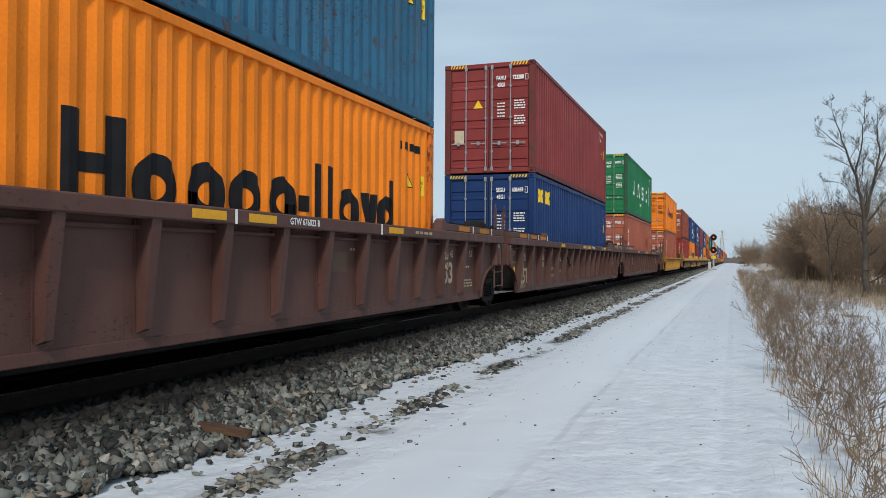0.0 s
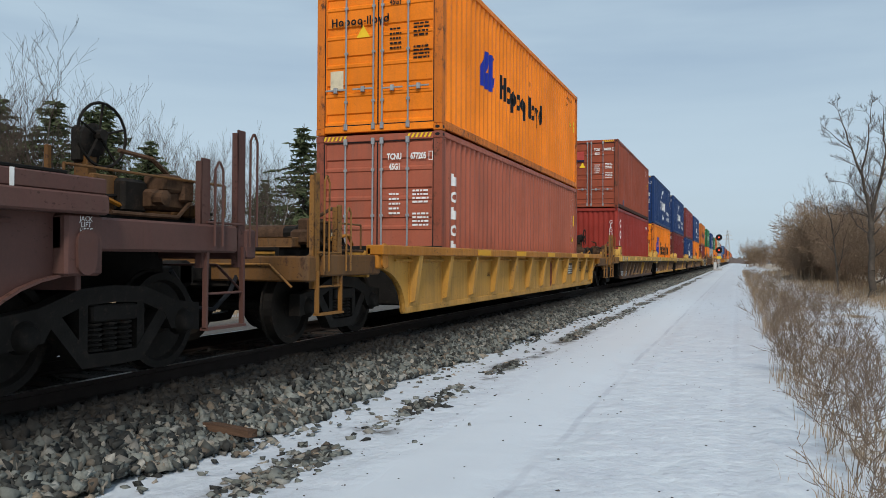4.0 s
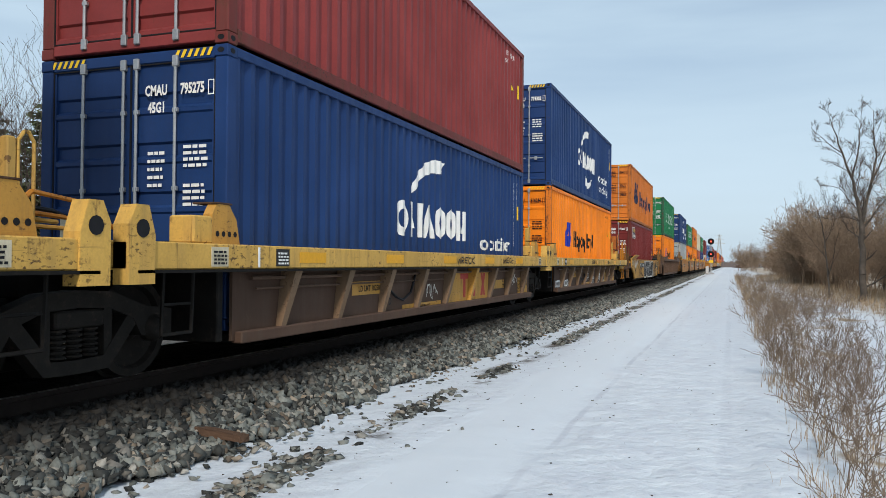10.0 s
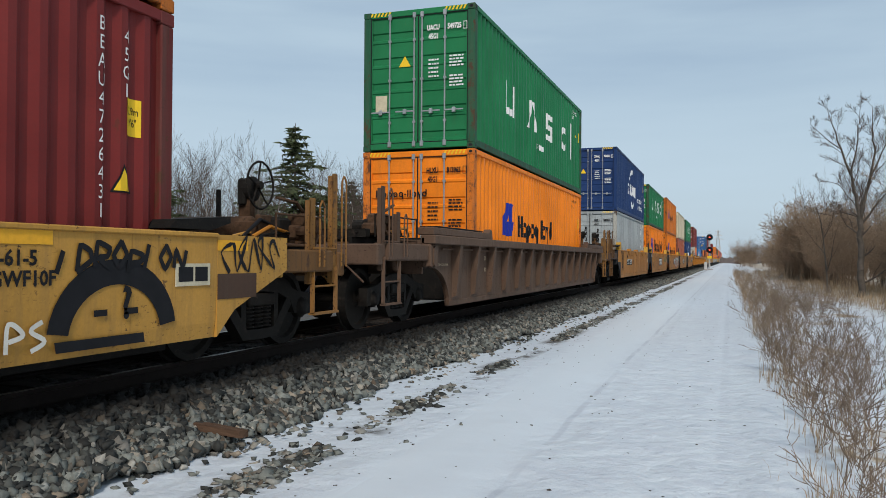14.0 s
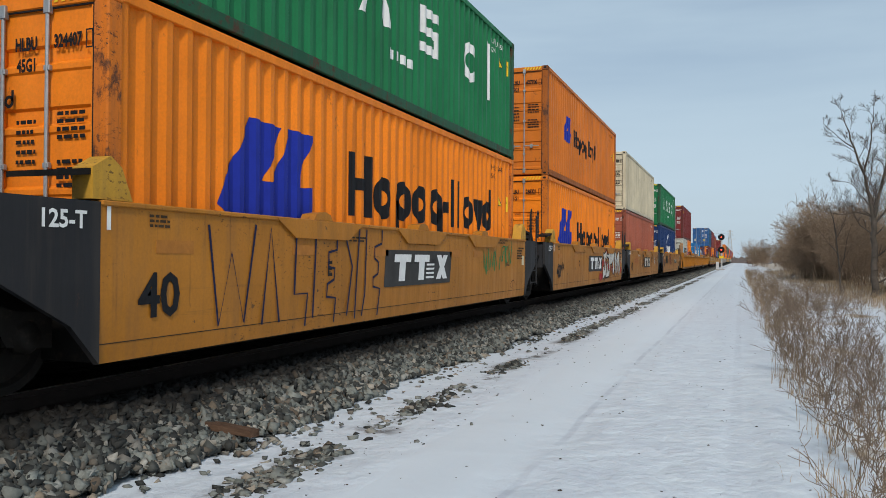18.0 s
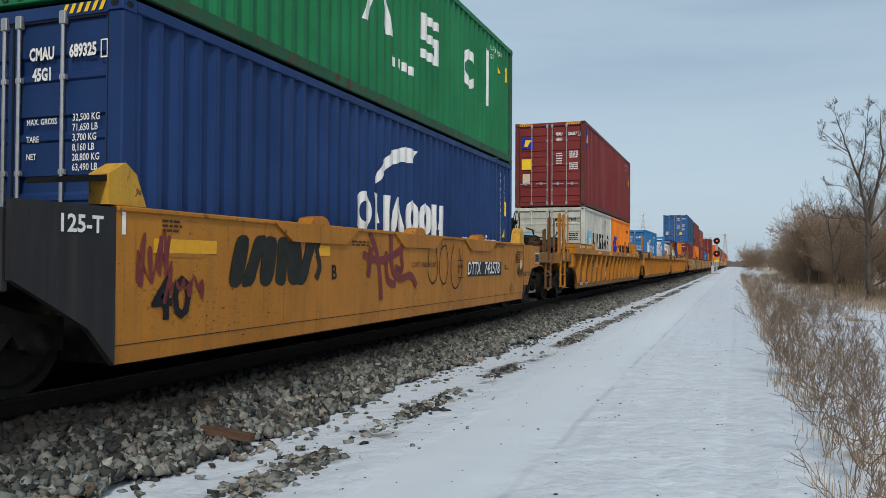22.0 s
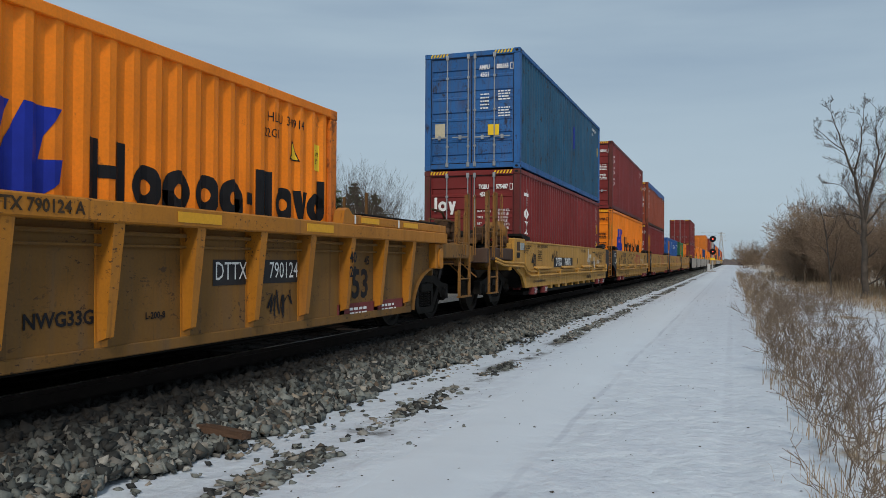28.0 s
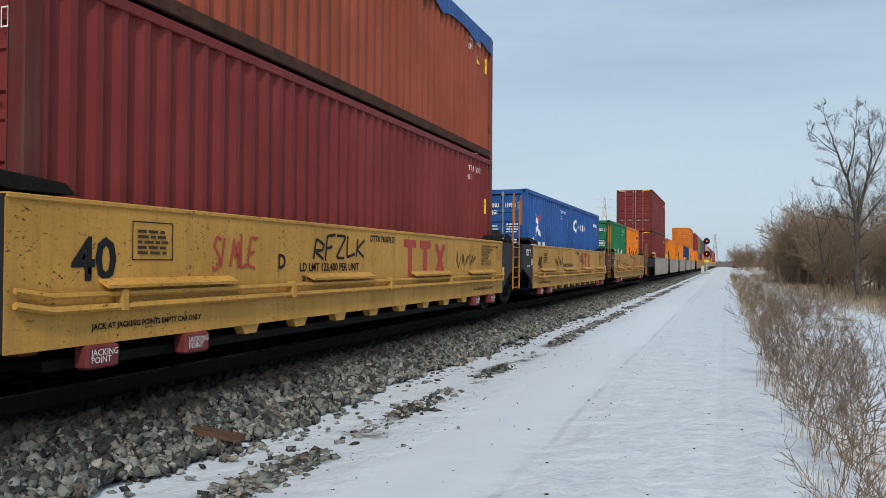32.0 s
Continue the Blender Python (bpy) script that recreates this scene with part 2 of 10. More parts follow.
MURALDARK = surface("black_green_spray_paint", (0.020, 0.022, 0.019), 0.6, 0, 0.4, 5, 0, rand=0)
MURALGREY = surface("grey_spray_paint", (0.20, 0.195, 0.175), 0.6, 0, 0.35, 4, 0, rand=0)
TEAL = surface("teal_spray_paint", (0.05, 0.30, 0.30), 0.6, 0, 0.2, 6, 0, rand=0)
SKYLET = surface("pale_blue_label", (0.16, 0.50, 0.72), 0.5, 0, 0.1, 6, 0, rand=0)


# ---- mesh code ----
class Mesh:
    """Collects vertices and faces of one part."""

    def __init__(self):
        self.v, self.f = [], []

    def add(self, verts, faces):
        o = len(self.v)
        self.v.extend(verts)
        self.f.extend([tuple(i + o for i in fc) for fc in faces])
        return self

    def box(self, x0, x1, y0, y1, z0, z1, c=0.0):
        if c <= 0:
            return self.add([(x, y, z) for z in (z0, z1) for y in (y0, y1) for x in (x0, x1)],
                            [(0, 2, 3, 1), (4, 5, 7, 6), (0, 1, 5, 4), (1, 3, 7, 5), (3, 2, 6, 7), (2, 0, 4, 6)])
        pts = [(x0 + c, y0), (x1 - c, y0), (x1, y0 + c), (x1, y1 - c), (x1 - c, y1), (x0 + c, y1), (x0, y1 - c), (x0, y0 + c)]
        inn = [(x0 + c + c, y0 + c), (x1 - c - c, y0 + c), (x1 - c, y0 + c + c), (x1 - c, y1 - c - c), (x1 - c - c, y1 - c),
               (x0 + c + c, y1 - c), (x0 + c, y1 - c - c), (x0 + c, y0 + c + c)]
        rings = [(inn, z0), (pts, z0 + c), (pts, z1 - c), (inn, z1)]
        return self.rings([[(x, y, z) for x, y in ring] for ring, z in rings], True)

    def rings(self, rings, caps=True):
        n = len(rings[0])
        faces = [(k * n + i, k * n + (i + 1) % n, (k + 1) * n + (i + 1) % n, (k + 1) * n + i)
                 for k in range(len(rings) - 1) for i in range(n)]
        if caps:
            faces += [tuple(range(n))[::-1], tuple((len(rings) - 1) * n + i for i in range(n))]
        return self.add([p for r in rings for p in r], faces)

    def prism(self, poly, axis, a, b):
        """A 2D outline, drawn in the other two axes, drawn out along axis from a to b."""
        def at(p, h):
            return (h, *p) if axis == "x" else (p[0], h, p[1]) if axis == "y" else (*p, h)
        return self.rings([[at(p, a) for p in poly], [at(p, b) for p in poly]])

    def tube(self, p, q, r, n=6, r2=None, caps=True):
        p, q = Vector(p), Vector(q)
        d = (q - p).normalized()
        a = d.orthogonal().normalized()
        b = d.cross(a)
        r2 = r if r2 is None else r2
        c = [(math.cos(2 * math.pi * i / n), math.sin(2 * math.pi * i / n)) for i in range(n)]
        return self.rings([[tuple(p + (a * x + b * y) * r) for x, y in c], [tuple(q + (a * x + b * y) * r2) for x, y in c]], caps)

    def pipe(self, pts, r, n=6):
        for p, q in zip(pts, pts[1:]):
            self.tube(p, q, r, n)
        return self

    def lathe(self, prof, n=24, centre=(0, 0, 0), axis="x"):
        """Turns a profile of (along, radius) about axis."""
        cx, cy, cz = centre
        rings = []
        for a, r in prof:
            ring = []
            for i in range(n):
                p, q = r * math.cos(2 * math.pi * i / n), r * math.sin(2 * math.pi * i / n)
                ring.append((cx + a, cy + p, cz + q) if axis == "x" else (cx + p, cy + a, cz + q) if axis == "y" else (cx + p, cy + q, cz + a))
            rings.append(ring)
        return self.rings(rings)

    def moved(self, m):
        self.v = [tuple(m @ Vector(p)) for p in self.v]
        return self

    def data(self, name, smooth=False):
        me = bpy.data.meshes.new(name)
        me.from_pydata(self.v, [], self.f)
        bm = bmesh.new()
        bm.from_mesh(me)
        bmesh.ops.recalc_face_normals(bm, faces=bm.faces)
        bm.to_mesh(me)
        bm.free()
        if smooth:
            me.polygons.foreach_set("use_smooth", [True] * len(me.polygons))
        return me


def part(name, mesh, material, parent=None, label="", at=None, smooth=False):
    """Links a mesh as one object under a thing or a part. Meshes may be shared; the material sits on the object."""
    me = mesh.data(name, smooth) if isinstance(mesh, Mesh) else mesh
    if not me.materials:
        me.materials.append(material)
    ob = new(name, me)
    if me.materials[0] is not material:
        ob.material_slots[0].link = "OBJECT"
        ob.material_slots[0].material = material
    if parent:
        ob.parent = parent
    if at is not None:
        ob.matrix_local = at if isinstance(at, Matrix) else Matrix.Translation(at)
    if label:
        tagged(ob, label)
    return ob


CACHE = {}


def shared(key, build, smooth=False):
    if key not in CACHE:
        CACHE[key] = build().data(str(key[0]), smooth)
    return CACHE[key]


def raw_mesh(name, verts, tris, material, smooth=False):
    """A large mesh of triangles from arrays."""
    me = bpy.data.meshes.new(name)
    verts, tris = np.asarray(verts, np.float32), np.asarray(tris, np.int32)
    me.vertices.add(len(verts))
    me.vertices.foreach_set("co", verts.ravel())
    me.loops.add(tris.size)
    me.loops.foreach_set("vertex_index", tris.ravel())
    me.polygons.add(len(tris))
    me.polygons.foreach_set("loop_start", np.arange(0, tris.size, 3, dtype=np.int32))
    me.polygons.foreach_set("loop_total", np.full(len(tris), 3, np.int32))
    if smooth:
        me.polygons.foreach_set("use_smooth", np.ones(len(tris), bool))
    me.update(calc_edges=True)
    me.materials.append(material)
    return me


# ---- lettering ----
SIDE = Matrix(((0, 0, 1, 0), (1, 0, 0, 0), (0, 1, 0, 0), (0, 0, 0, 1)))   # faces +x, reads along +y
END = Matrix(((1, 0, 0, 0), (0, 0, -1, 0), (0, 1, 0, 0), (0, 0, 0, 1)))   # faces -y, reads along +x
GLYPHS = {}


def glyph_mesh(text, size, line=1.0, bold=0.0):
    key = (text, size, line, bold)
    if key not in GLYPHS:
        cu = bpy.data.curves.new("lettering", "FONT")
        cu.body, cu.size, cu.space_line, cu.align_x, cu.align_y, cu.offset, cu.resolution_u = text, size, line, "CENTER", "CENTER", bold, 2
        lines = text.split("\n")
        if len(lines) > 1 and max(len(q) for q in lines) > 4:
            cu.align_x = "LEFT"
        ob = bpy.data.objects.new("lettering", cu)
        GLYPHS[key] = bpy.data.meshes.new_from_object(ob)
        if cu.align_x == "LEFT":
            xs = [v.co.x for v in GLYPHS[key].vertices]
            GLYPHS[key].transform(Matrix.Translation((-(min(xs) + max(xs)) / 2, 0, 0)))
        bpy.data.objects.remove(ob)
        bpy.data.curves.remove(cu)
    return GLYPHS[key]


def flat_shapes(polys):
    """Flat outlines in (x, y) as a mesh in the plane z = 0."""
    m, seen, islands = Mesh(), {}, 0
    for p in polys:
        face = []
        if len(p[0]) == 2:
            # pieces that touch lie in one plane, pieces that cross lie just above one another
            at = [seen[k] for k in ((round(q[0], 4), round(q[1], 4)) for q in p) if k in seen]
            z = m.v[at[0]][2] if at else 0.0005 * (islands % 9)
            islands += not at
            for q in p:
                k = (round(q[0], 4), round(q[1], 4))
                if k not in seen:
                    seen[k] = len(m.v)
                    m.v.append((*k, z))
                face.append(seen[k])
            if len(set(face)) == len(face):
                m.f.append(tuple(face))
            continue
        for q in p:
            k = (round(q[0], 4), round(q[1], 4), round(q[2], 5) if len(q) > 2 else 0.0)
            if k not in seen:
                seen[k] = len(m.v)
                m.v.append(k)
            face.append(seen[k])
        if len(set(face)) == len(face):
            m.f.append(tuple(face))
    return m


def bar(x0, x1, y0, y1, lean=0.0):
    return [(x0 + lean * y0, y0), (x1 + lean * y0, y0), (x1 + lean * y1, y1), (x0 + lean * y1, y1)]


def ring(cx, cy, rx, ry, t, a0=0, a1=360, n=14):
    out = []
    for i in range(n):
        p, q = radians(a0 + (a1 - a0) * i / n), radians(a0 + (a1 - a0) * (i + 1) / n)
        out.append([(cx + rx * math.cos(p), cy + ry * math.sin(p)), (cx + rx * math.cos(q), cy + ry * math.sin(q)),
                    (cx + (rx - t) * math.cos(q), cy + (ry - t) * math.sin(q)), (cx + (rx - t) * math.cos(p), cy + (ry - t) * math.sin(p))])
    return out


def rows_of_bars(w, h, lines, seed=0, fill=0.55):
    """Writing too small to read: rows of short bars."""
    rnd = random.Random(seed)
    out, step = [], h / lines
    for i in range(lines):
        x, y = -w / 2, h / 2 - (i + 1) * step
        while x < w / 2 - 0.1 * w:
            ln = min(rnd.uniform(0.12, 0.35) * w, w / 2 - x)
            out.append(bar(x, x + ln, y, y + step * fill))
            x += ln + 0.06 * w
    return out


def wordmark(kinds, h, stroke, gap):
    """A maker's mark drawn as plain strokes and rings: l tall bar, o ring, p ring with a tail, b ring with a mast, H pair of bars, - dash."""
    out, x = [], 0.0
    for k in kinds:
        if k == "l":
            out.append(bar(x, x + stroke, 0, h))
            x += stroke + gap
        elif k == "L":
            out += [bar(x, x + stroke, 0, h), bar(x + stroke, x + h * 0.52, 0, stroke)]
            x += h * 0.52 + gap
        elif k == "i":
            out.append(bar(x, x + stroke, 0, h * 0.70))
            x += stroke + gap
        elif k == "n":
            out += [bar(x, x + stroke, 0, h * 0.7), bar(x + h * 0.36, x + h * 0.36 + stroke, 0, h * 0.66), bar(x + stroke, x + h * 0.36, h * 0.7 - stroke, h * 0.7)]
            x += h * 0.36 + stroke + gap
        elif k == "H":
            out += [bar(x, x + stroke, 0, h), bar(x + h * 0.56, x + h * 0.56 + stroke, 0, h), bar(x + stroke, x + h * 0.56, h * 0.42, h * 0.42 + stroke * 0.85)]
            x += h * 0.56 + stroke + gap
        elif k == "-":
            out.append(bar(x, x + h * 0.28, h * 0.28, h * 0.28 + stroke))
            x += h * 0.28 + gap
        elif k == "v":
            out += [bar(x + h * 0.18, x + h * 0.18 + stroke, 0, h * 0.7, -0.25), bar(x + h * 0.20, x + h * 0.20 + stroke, -h * 0.25, h * 0.7, 0.25)]
            x += h * 0.5 + gap
        elif k == "M":
            out += [bar(x, x + stroke, 0, h), bar(x + h * 0.62, x + h * 0.62 + stroke, 0, h), bar(x + stroke * 0.6, x + stroke * 1.5, h * 0.25, h, -0.22), bar(x + h * 0.62 - stroke * 0.5, x + h * 0.62 + stroke * 0.4, h * 0.25, h, 0.22)]
            x += h * 0.62 + stroke + gap
        elif k == "A":
            out += [bar(x, x + stroke, 0, h, 0.32), bar(x + h * 0.64, x + h * 0.64 + stroke, 0, h, -0.32)]
            x += h * 0.64 + stroke + gap
        elif k == "E":
            out += [bar(x, x + stroke, 0, h), bar(x + stroke, x + h * 0.55, h - stroke, h), bar(x + stroke, x + h * 0.50, h * 0.5 - stroke * 0.5, h * 0.5 + stroke * 0.5), bar(x + h * 0.45, x + h * 0.58, 0, h * 0.45)]
            x += h * 0.58 + gap
        elif k == " ":
            x += h * 0.3
        else:
            r = h * 0.36 if k != "O" else h * 0.5
            w = h * 0.345 if k != "O" else h * 0.42
            out += ring(x + w, r, w, r, stroke, n=28)
            if k in "pg":
                out.append(bar(x if k == "p" else x + 2 * w - stroke, x + stroke if k == "p" else x + 2 * w, -h * 0.28, r))
            if k in "bd":
                out.append(bar(x if k == "b" else x + 2 * w - stroke, x + stroke if k == "b" else x + 2 * w, r, h))
            if k == "a":
                out.append(bar(x + 2 * w - stroke, x + 2 * w, 0, h * 0.7))
            x += 2 * w + gap
    return out, x


# pressed steel sheet of a container's side: pitch, depth and the four bends of a pitch
PITCH, DEEP = 0.2775, 0.040


def sheet_x(y, y0):
    f = ((y - y0) / PITCH) % 1.0
    if f < 0.26:
        return 0.0
    if f < 0.50:
        return -DEEP * (f - 0.26) / 0.24
    if f < 0.76:
        return -DEEP
    return -DEEP * (1.0 - f) / 0.24


def follow_sheet(me, m, y0, lift=0.003):
    """Lays lettering on the pressed sheet: cut at every bend, each piece moved on to the steel."""
    bm = bmesh.new()
    bm.from_mesh(me)
    bm.transform(m)
    ys = [v.co.y for v in bm.verts]
    k = math.floor((min(ys) - y0) / PITCH)
    while y0 + k * PITCH < max(ys):
        for f in (0.0, 0.26, 0.50, 0.76):
            y = y0 + (k + f) * PITCH
            if min(ys) < y < max(ys):
                bmesh.ops.bisect_plane(bm, geom=bm.verts[:] + bm.edges[:] + bm.faces[:], plane_co=(0, y, 0), plane_no=(0, 1, 0))
        k += 1
    for v in bm.verts:
        v.co.x += sheet_x(v.co.y, y0) + lift
    out = bpy.data.meshes.new("lettering")
    bm.to_mesh(out)
    bm.free()
    return out


def letter(parent, what, mat, x, y, z, face="side", name="lettering", sheet=None, label="", lift=0.003, size=0.2, line=1.0, bold=0.0, narrow=1.0, slant=0.0):
    """Lettering or plain shapes on a thing. what: text, or a list of outlines."""
    me = glyph_mesh(what, size, line, bold) if isinstance(what, str) else flat_shapes(what).data(name)
    if narrow != 1.0 or slant:
        me = me.copy()
        me.transform(Matrix(((narrow, slant, 0, 0), (0, 1, 0, 0), (0, 0, 1, 0), (0, 0, 0, 1))))
    if sheet is not None:
        me = follow_sheet(me, Matrix.Translation((x, y, z)) @ SIDE, sheet, lift)
        m = Matrix()
    else:
        me = me.copy()
        m = Matrix.Translation((x + (lift if face == "side" else 0), y - (lift if face == "end" else 0), z)) @ (SIDE if face == "side" else END)
    me.materials.clear()
    me.materials.append(mat)
    return part(name, me, mat, parent, label, m)

# ---- ground ----
def land(x, y):
    """Height of the ground: bed of the track, snowy path, ditches and fields."""
    t = abs(x)
    if x > 1.5:
        z = -0.55 + 0.02 * math.sin(x * 2.1)
        if x > 6.4:
            z -= 0.22 * min(1, (x - 6.4) / 1.8)
        if x > 14:
            z -= 0.10 * min(1, (x - 14) / 6)
    elif x < -1.6:
        z = -0.55 - 0.45 * min(1, (-x - 1.6) / 3.0)
    else:
        z = -0.55
    if -8 < x < 40:
        z += 0.035 * noise.noise((x * 0.35, y * 0.22, 3.0)) + (0.012 * noise.noise((x * 1.7, y * 1.1, 9.0)) if 1.5 < x < 8 else 0)
    if 2.2 < x < 6.9 and 2 < y < 18:
        # wind-crusted snow: small ridges, smoother where it was driven over
        k = 0.25 if 3.45 < x < 4.45 else 1.0
        z += k * (0.014 * noise.noise((x * 2.3, y * 2.6, 1.0)) + 0.010 * noise.noise((x * 5.5, y * 5.5, 2.0)) + 0.006 * noise.noise((x * 12.0, y * 14.0, 3.0)))
    if 4.15 < x < 4.75 or 5.75 < x < 6.25:
        z -= 0.018 * math.sin(math.pi * (x - (4.15 if x < 5 else 5.75)) / (0.6 if x < 5 else 0.5))
    return z


def ground_material():
    m, n, l, b = nodes_of("snow_gravel_and_dead_grass")
    pos = n.new("ShaderNodeNewGeometry").outputs["Position"]
    sep = n.new("ShaderNodeSeparateXYZ")
    l.new(pos, sep.inputs["Vector"])
    x = sep.outputs["X"]

    def plus(a, k, c):
        t = n.new("ShaderNodeMath")
        t.operation = "MULTIPLY_ADD"
        l.new(a, t.inputs[0])
        t.inputs[1].default_value = k
        if isinstance(c, float):
            t.inputs[2].default_value = c
        else:
            l.new(c, t.inputs[2])
        return t.outputs[0]

    def times(a, c):
        t = n.new("ShaderNodeMath")
        t.operation = "MULTIPLY"
        l.new(a, t.inputs[0])
        l.new(c, t.inputs[1]) if not isinstance(c, float) else None
        if isinstance(c, float):
            t.inputs[1].default_value = c
        return t.outputs[0]

    wob, fine = noise_node(n, l, pos, 0.9, 6), noise_node(n, l, pos, 7.0, 8, (1, 1, 1), 0.7)
    rip = noise_node(n, l, pos, 6.0, 6, (0.9, 0.9, 1), 0.62)
    broad = noise_node(n, l, pos, 0.25, 4, (1.0, 0.12, 1))
    snow = mixed(n, l, ramp(n, l, broad, 0.35, 0.7), (0.535, 0.588, 0.638), (0.61, 0.662, 0.70))
    # driven snow is smooth between the stone strip and the middle of the path, crusted beyond
    sx = plus(noise_node(n, l, pos, 1.4, 5, (1, 0.5, 1)), 0.5, x)
    crust = n.new("ShaderNodeMath")
    crust.operation = "MAXIMUM"
    l.new(ramp(n, l, sx, 4.45, 5.0, 0.10, 1.0), crust.inputs[0])
    l.new(ramp(n, l, sx, 3.75, 3.5, 0.10, 0.9), crust.inputs[1])
    crust = crust.outputs[0]
    patch = noise_node(n, l, pos, 1.7, 4, (0.6, 1.0, 1))
    # shade of the crust's ripples and pits is painted in as grey-blue tints
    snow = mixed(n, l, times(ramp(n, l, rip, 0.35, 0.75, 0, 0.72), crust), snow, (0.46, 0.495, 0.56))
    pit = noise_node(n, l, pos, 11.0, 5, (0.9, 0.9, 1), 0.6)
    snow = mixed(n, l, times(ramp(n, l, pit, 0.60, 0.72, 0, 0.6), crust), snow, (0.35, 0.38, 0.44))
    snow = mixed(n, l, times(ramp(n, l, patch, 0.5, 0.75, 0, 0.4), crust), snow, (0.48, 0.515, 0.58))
    # a tyre's tread print along the path, and the rut at the edge of the driven lane
    sepy = n.new("ShaderNodeMath")
    sepy.operation = "SINE"
    l.new(plus(sep.outputs["Y"], 62.0, plus(wob, 9.0, 0.0)), sepy.inputs[0])

    def band(at, wide):
        t = n.new("ShaderNodeMath")
        t.operation = "ABSOLUTE"
        l.new(plus(plus(wob, 0.10, x), 1.0, -at - 0.05), t.inputs[0])
        return ramp(n, l, t.outputs[0], wide, wide * 0.45)
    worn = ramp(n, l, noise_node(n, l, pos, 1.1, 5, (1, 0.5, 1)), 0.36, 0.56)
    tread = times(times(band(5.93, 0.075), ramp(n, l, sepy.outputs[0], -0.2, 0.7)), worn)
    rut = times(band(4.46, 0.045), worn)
    # tread and rut have no relief here: their hollows' shade is painted darker
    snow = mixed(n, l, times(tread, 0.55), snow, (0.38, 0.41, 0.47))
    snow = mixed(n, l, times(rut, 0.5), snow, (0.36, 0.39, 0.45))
    gravel = mixed(n, l, ramp(n, l, fine, 0.35, 0.65), (0.035, 0.033, 0.030), (0.13, 0.12, 0.105))
    weed = mixed(n, l, ramp(n, l, fine, 0.35, 0.65), (0.20, 0.145, 0.09), (0.42, 0.33, 0.22))
    xw = plus(wob, 0.9, x)          # x with a wavering edge
    xf = plus(fine, 0.35, xw)
    # gravel also darkens the ground left to x = -9, painting in the shade there
    to_gravel = ramp(n, l, xf, 2.46, 2.32)
    # a strip of thrown stone along the path
    d = n.new("ShaderNodeMath")
    d.operation = "ABSOLUTE"
    l.new(plus(x, 1.0, -2.74), d.inputs[0])
    strip = times(ramp(n, l, d.outputs[0], 0.30, 0.10), ramp(n, l, plus(fine, 0.5, wob), 0.74, 0.86))
    # weeds beyond the path, thinning into snow
    xg = plus(noise_node(n, l, pos, 1.3, 7, (1, 0.6, 1), 0.7), 1.6, x)
    weeds = times(ramp(n, l, xg, 7.5, 7.9), ramp(n, l, noise_node(n, l, pos, 0.8, 8, (1, 0.5, 1), 0.7), 0.47, 0.40))
    far_weeds = ramp(n, l, xg, 11.0, 13.5)
    left = ramp(n, l, x, -9.0, -12.0)
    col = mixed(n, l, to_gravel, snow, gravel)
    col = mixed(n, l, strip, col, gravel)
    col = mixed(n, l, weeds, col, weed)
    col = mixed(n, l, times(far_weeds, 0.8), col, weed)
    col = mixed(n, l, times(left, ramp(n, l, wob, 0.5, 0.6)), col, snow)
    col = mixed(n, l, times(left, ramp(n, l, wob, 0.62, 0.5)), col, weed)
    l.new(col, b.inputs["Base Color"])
    b.inputs["Roughness"].default_value = 0.75
    b.inputs["Specular IOR Level"].default_value = 0.25
    bumped(n, l, b, times(plus(rip, 1.0, times(pit, 0.45)), crust), 0.7, 0.05)
    return m


GROUND = ground_material()


def make_ground():
    xs = ([-2500, -1200, -600, -300, -150, -80, -50, -35, -25, -18, -13, -10, -8, -6.5, -5, -4, -3, -2.2, -1.6]
          + [1.5, 1.8, 2.1] + [2.2 + 0.055 * i for i in range(87)] + [7.0 + 0.25 * i for i in range(15)] + [11, 12, 13, 14.5, 16, 18, 21, 25, 30, 40, 60, 90, 150, 300, 600, 1200, 2500])
    ys = [-300, -120, -60, -30, -15, -6, -2] + [0.0, 0.7, 1.4, 2.0] + [2.5 + 0.055 * i for i in range(190)] + [13.0 + 0.16 * i for i in range(53)] + [21.5 + 1.0 * i for i in range(30)]
    y = 53.0
    while y < 3500:
        ys.append(y)
        y *= 1.09
    v = np.array([(x, y, land(x, y)) for y in ys for x in xs])
    nx = len(xs)
    q = np.array([(j * nx + i, j * nx + i + 1, (j + 1) * nx + i + 1, (j + 1) * nx + i) for j in range(len(ys) - 1) for i in range(nx - 1)])
    t = np.concatenate([q[:, [0, 1, 2]], q[:, [0, 2, 3]]])
    tagged(new("ground", raw_mesh("ground", v, t, GROUND, True)), "snow-covered path, fields and verge with patches of dead grass", "ground", kind="structure")


make_ground()

BED = surface("dirty_crushed_stone", (0.022, 0.020, 0.018), 0.95, 0, 0.55, 9, 1.0, 0.06, rand=0, second=(0.06, 0.055, 0.048), spot=(0.5, 0.62))


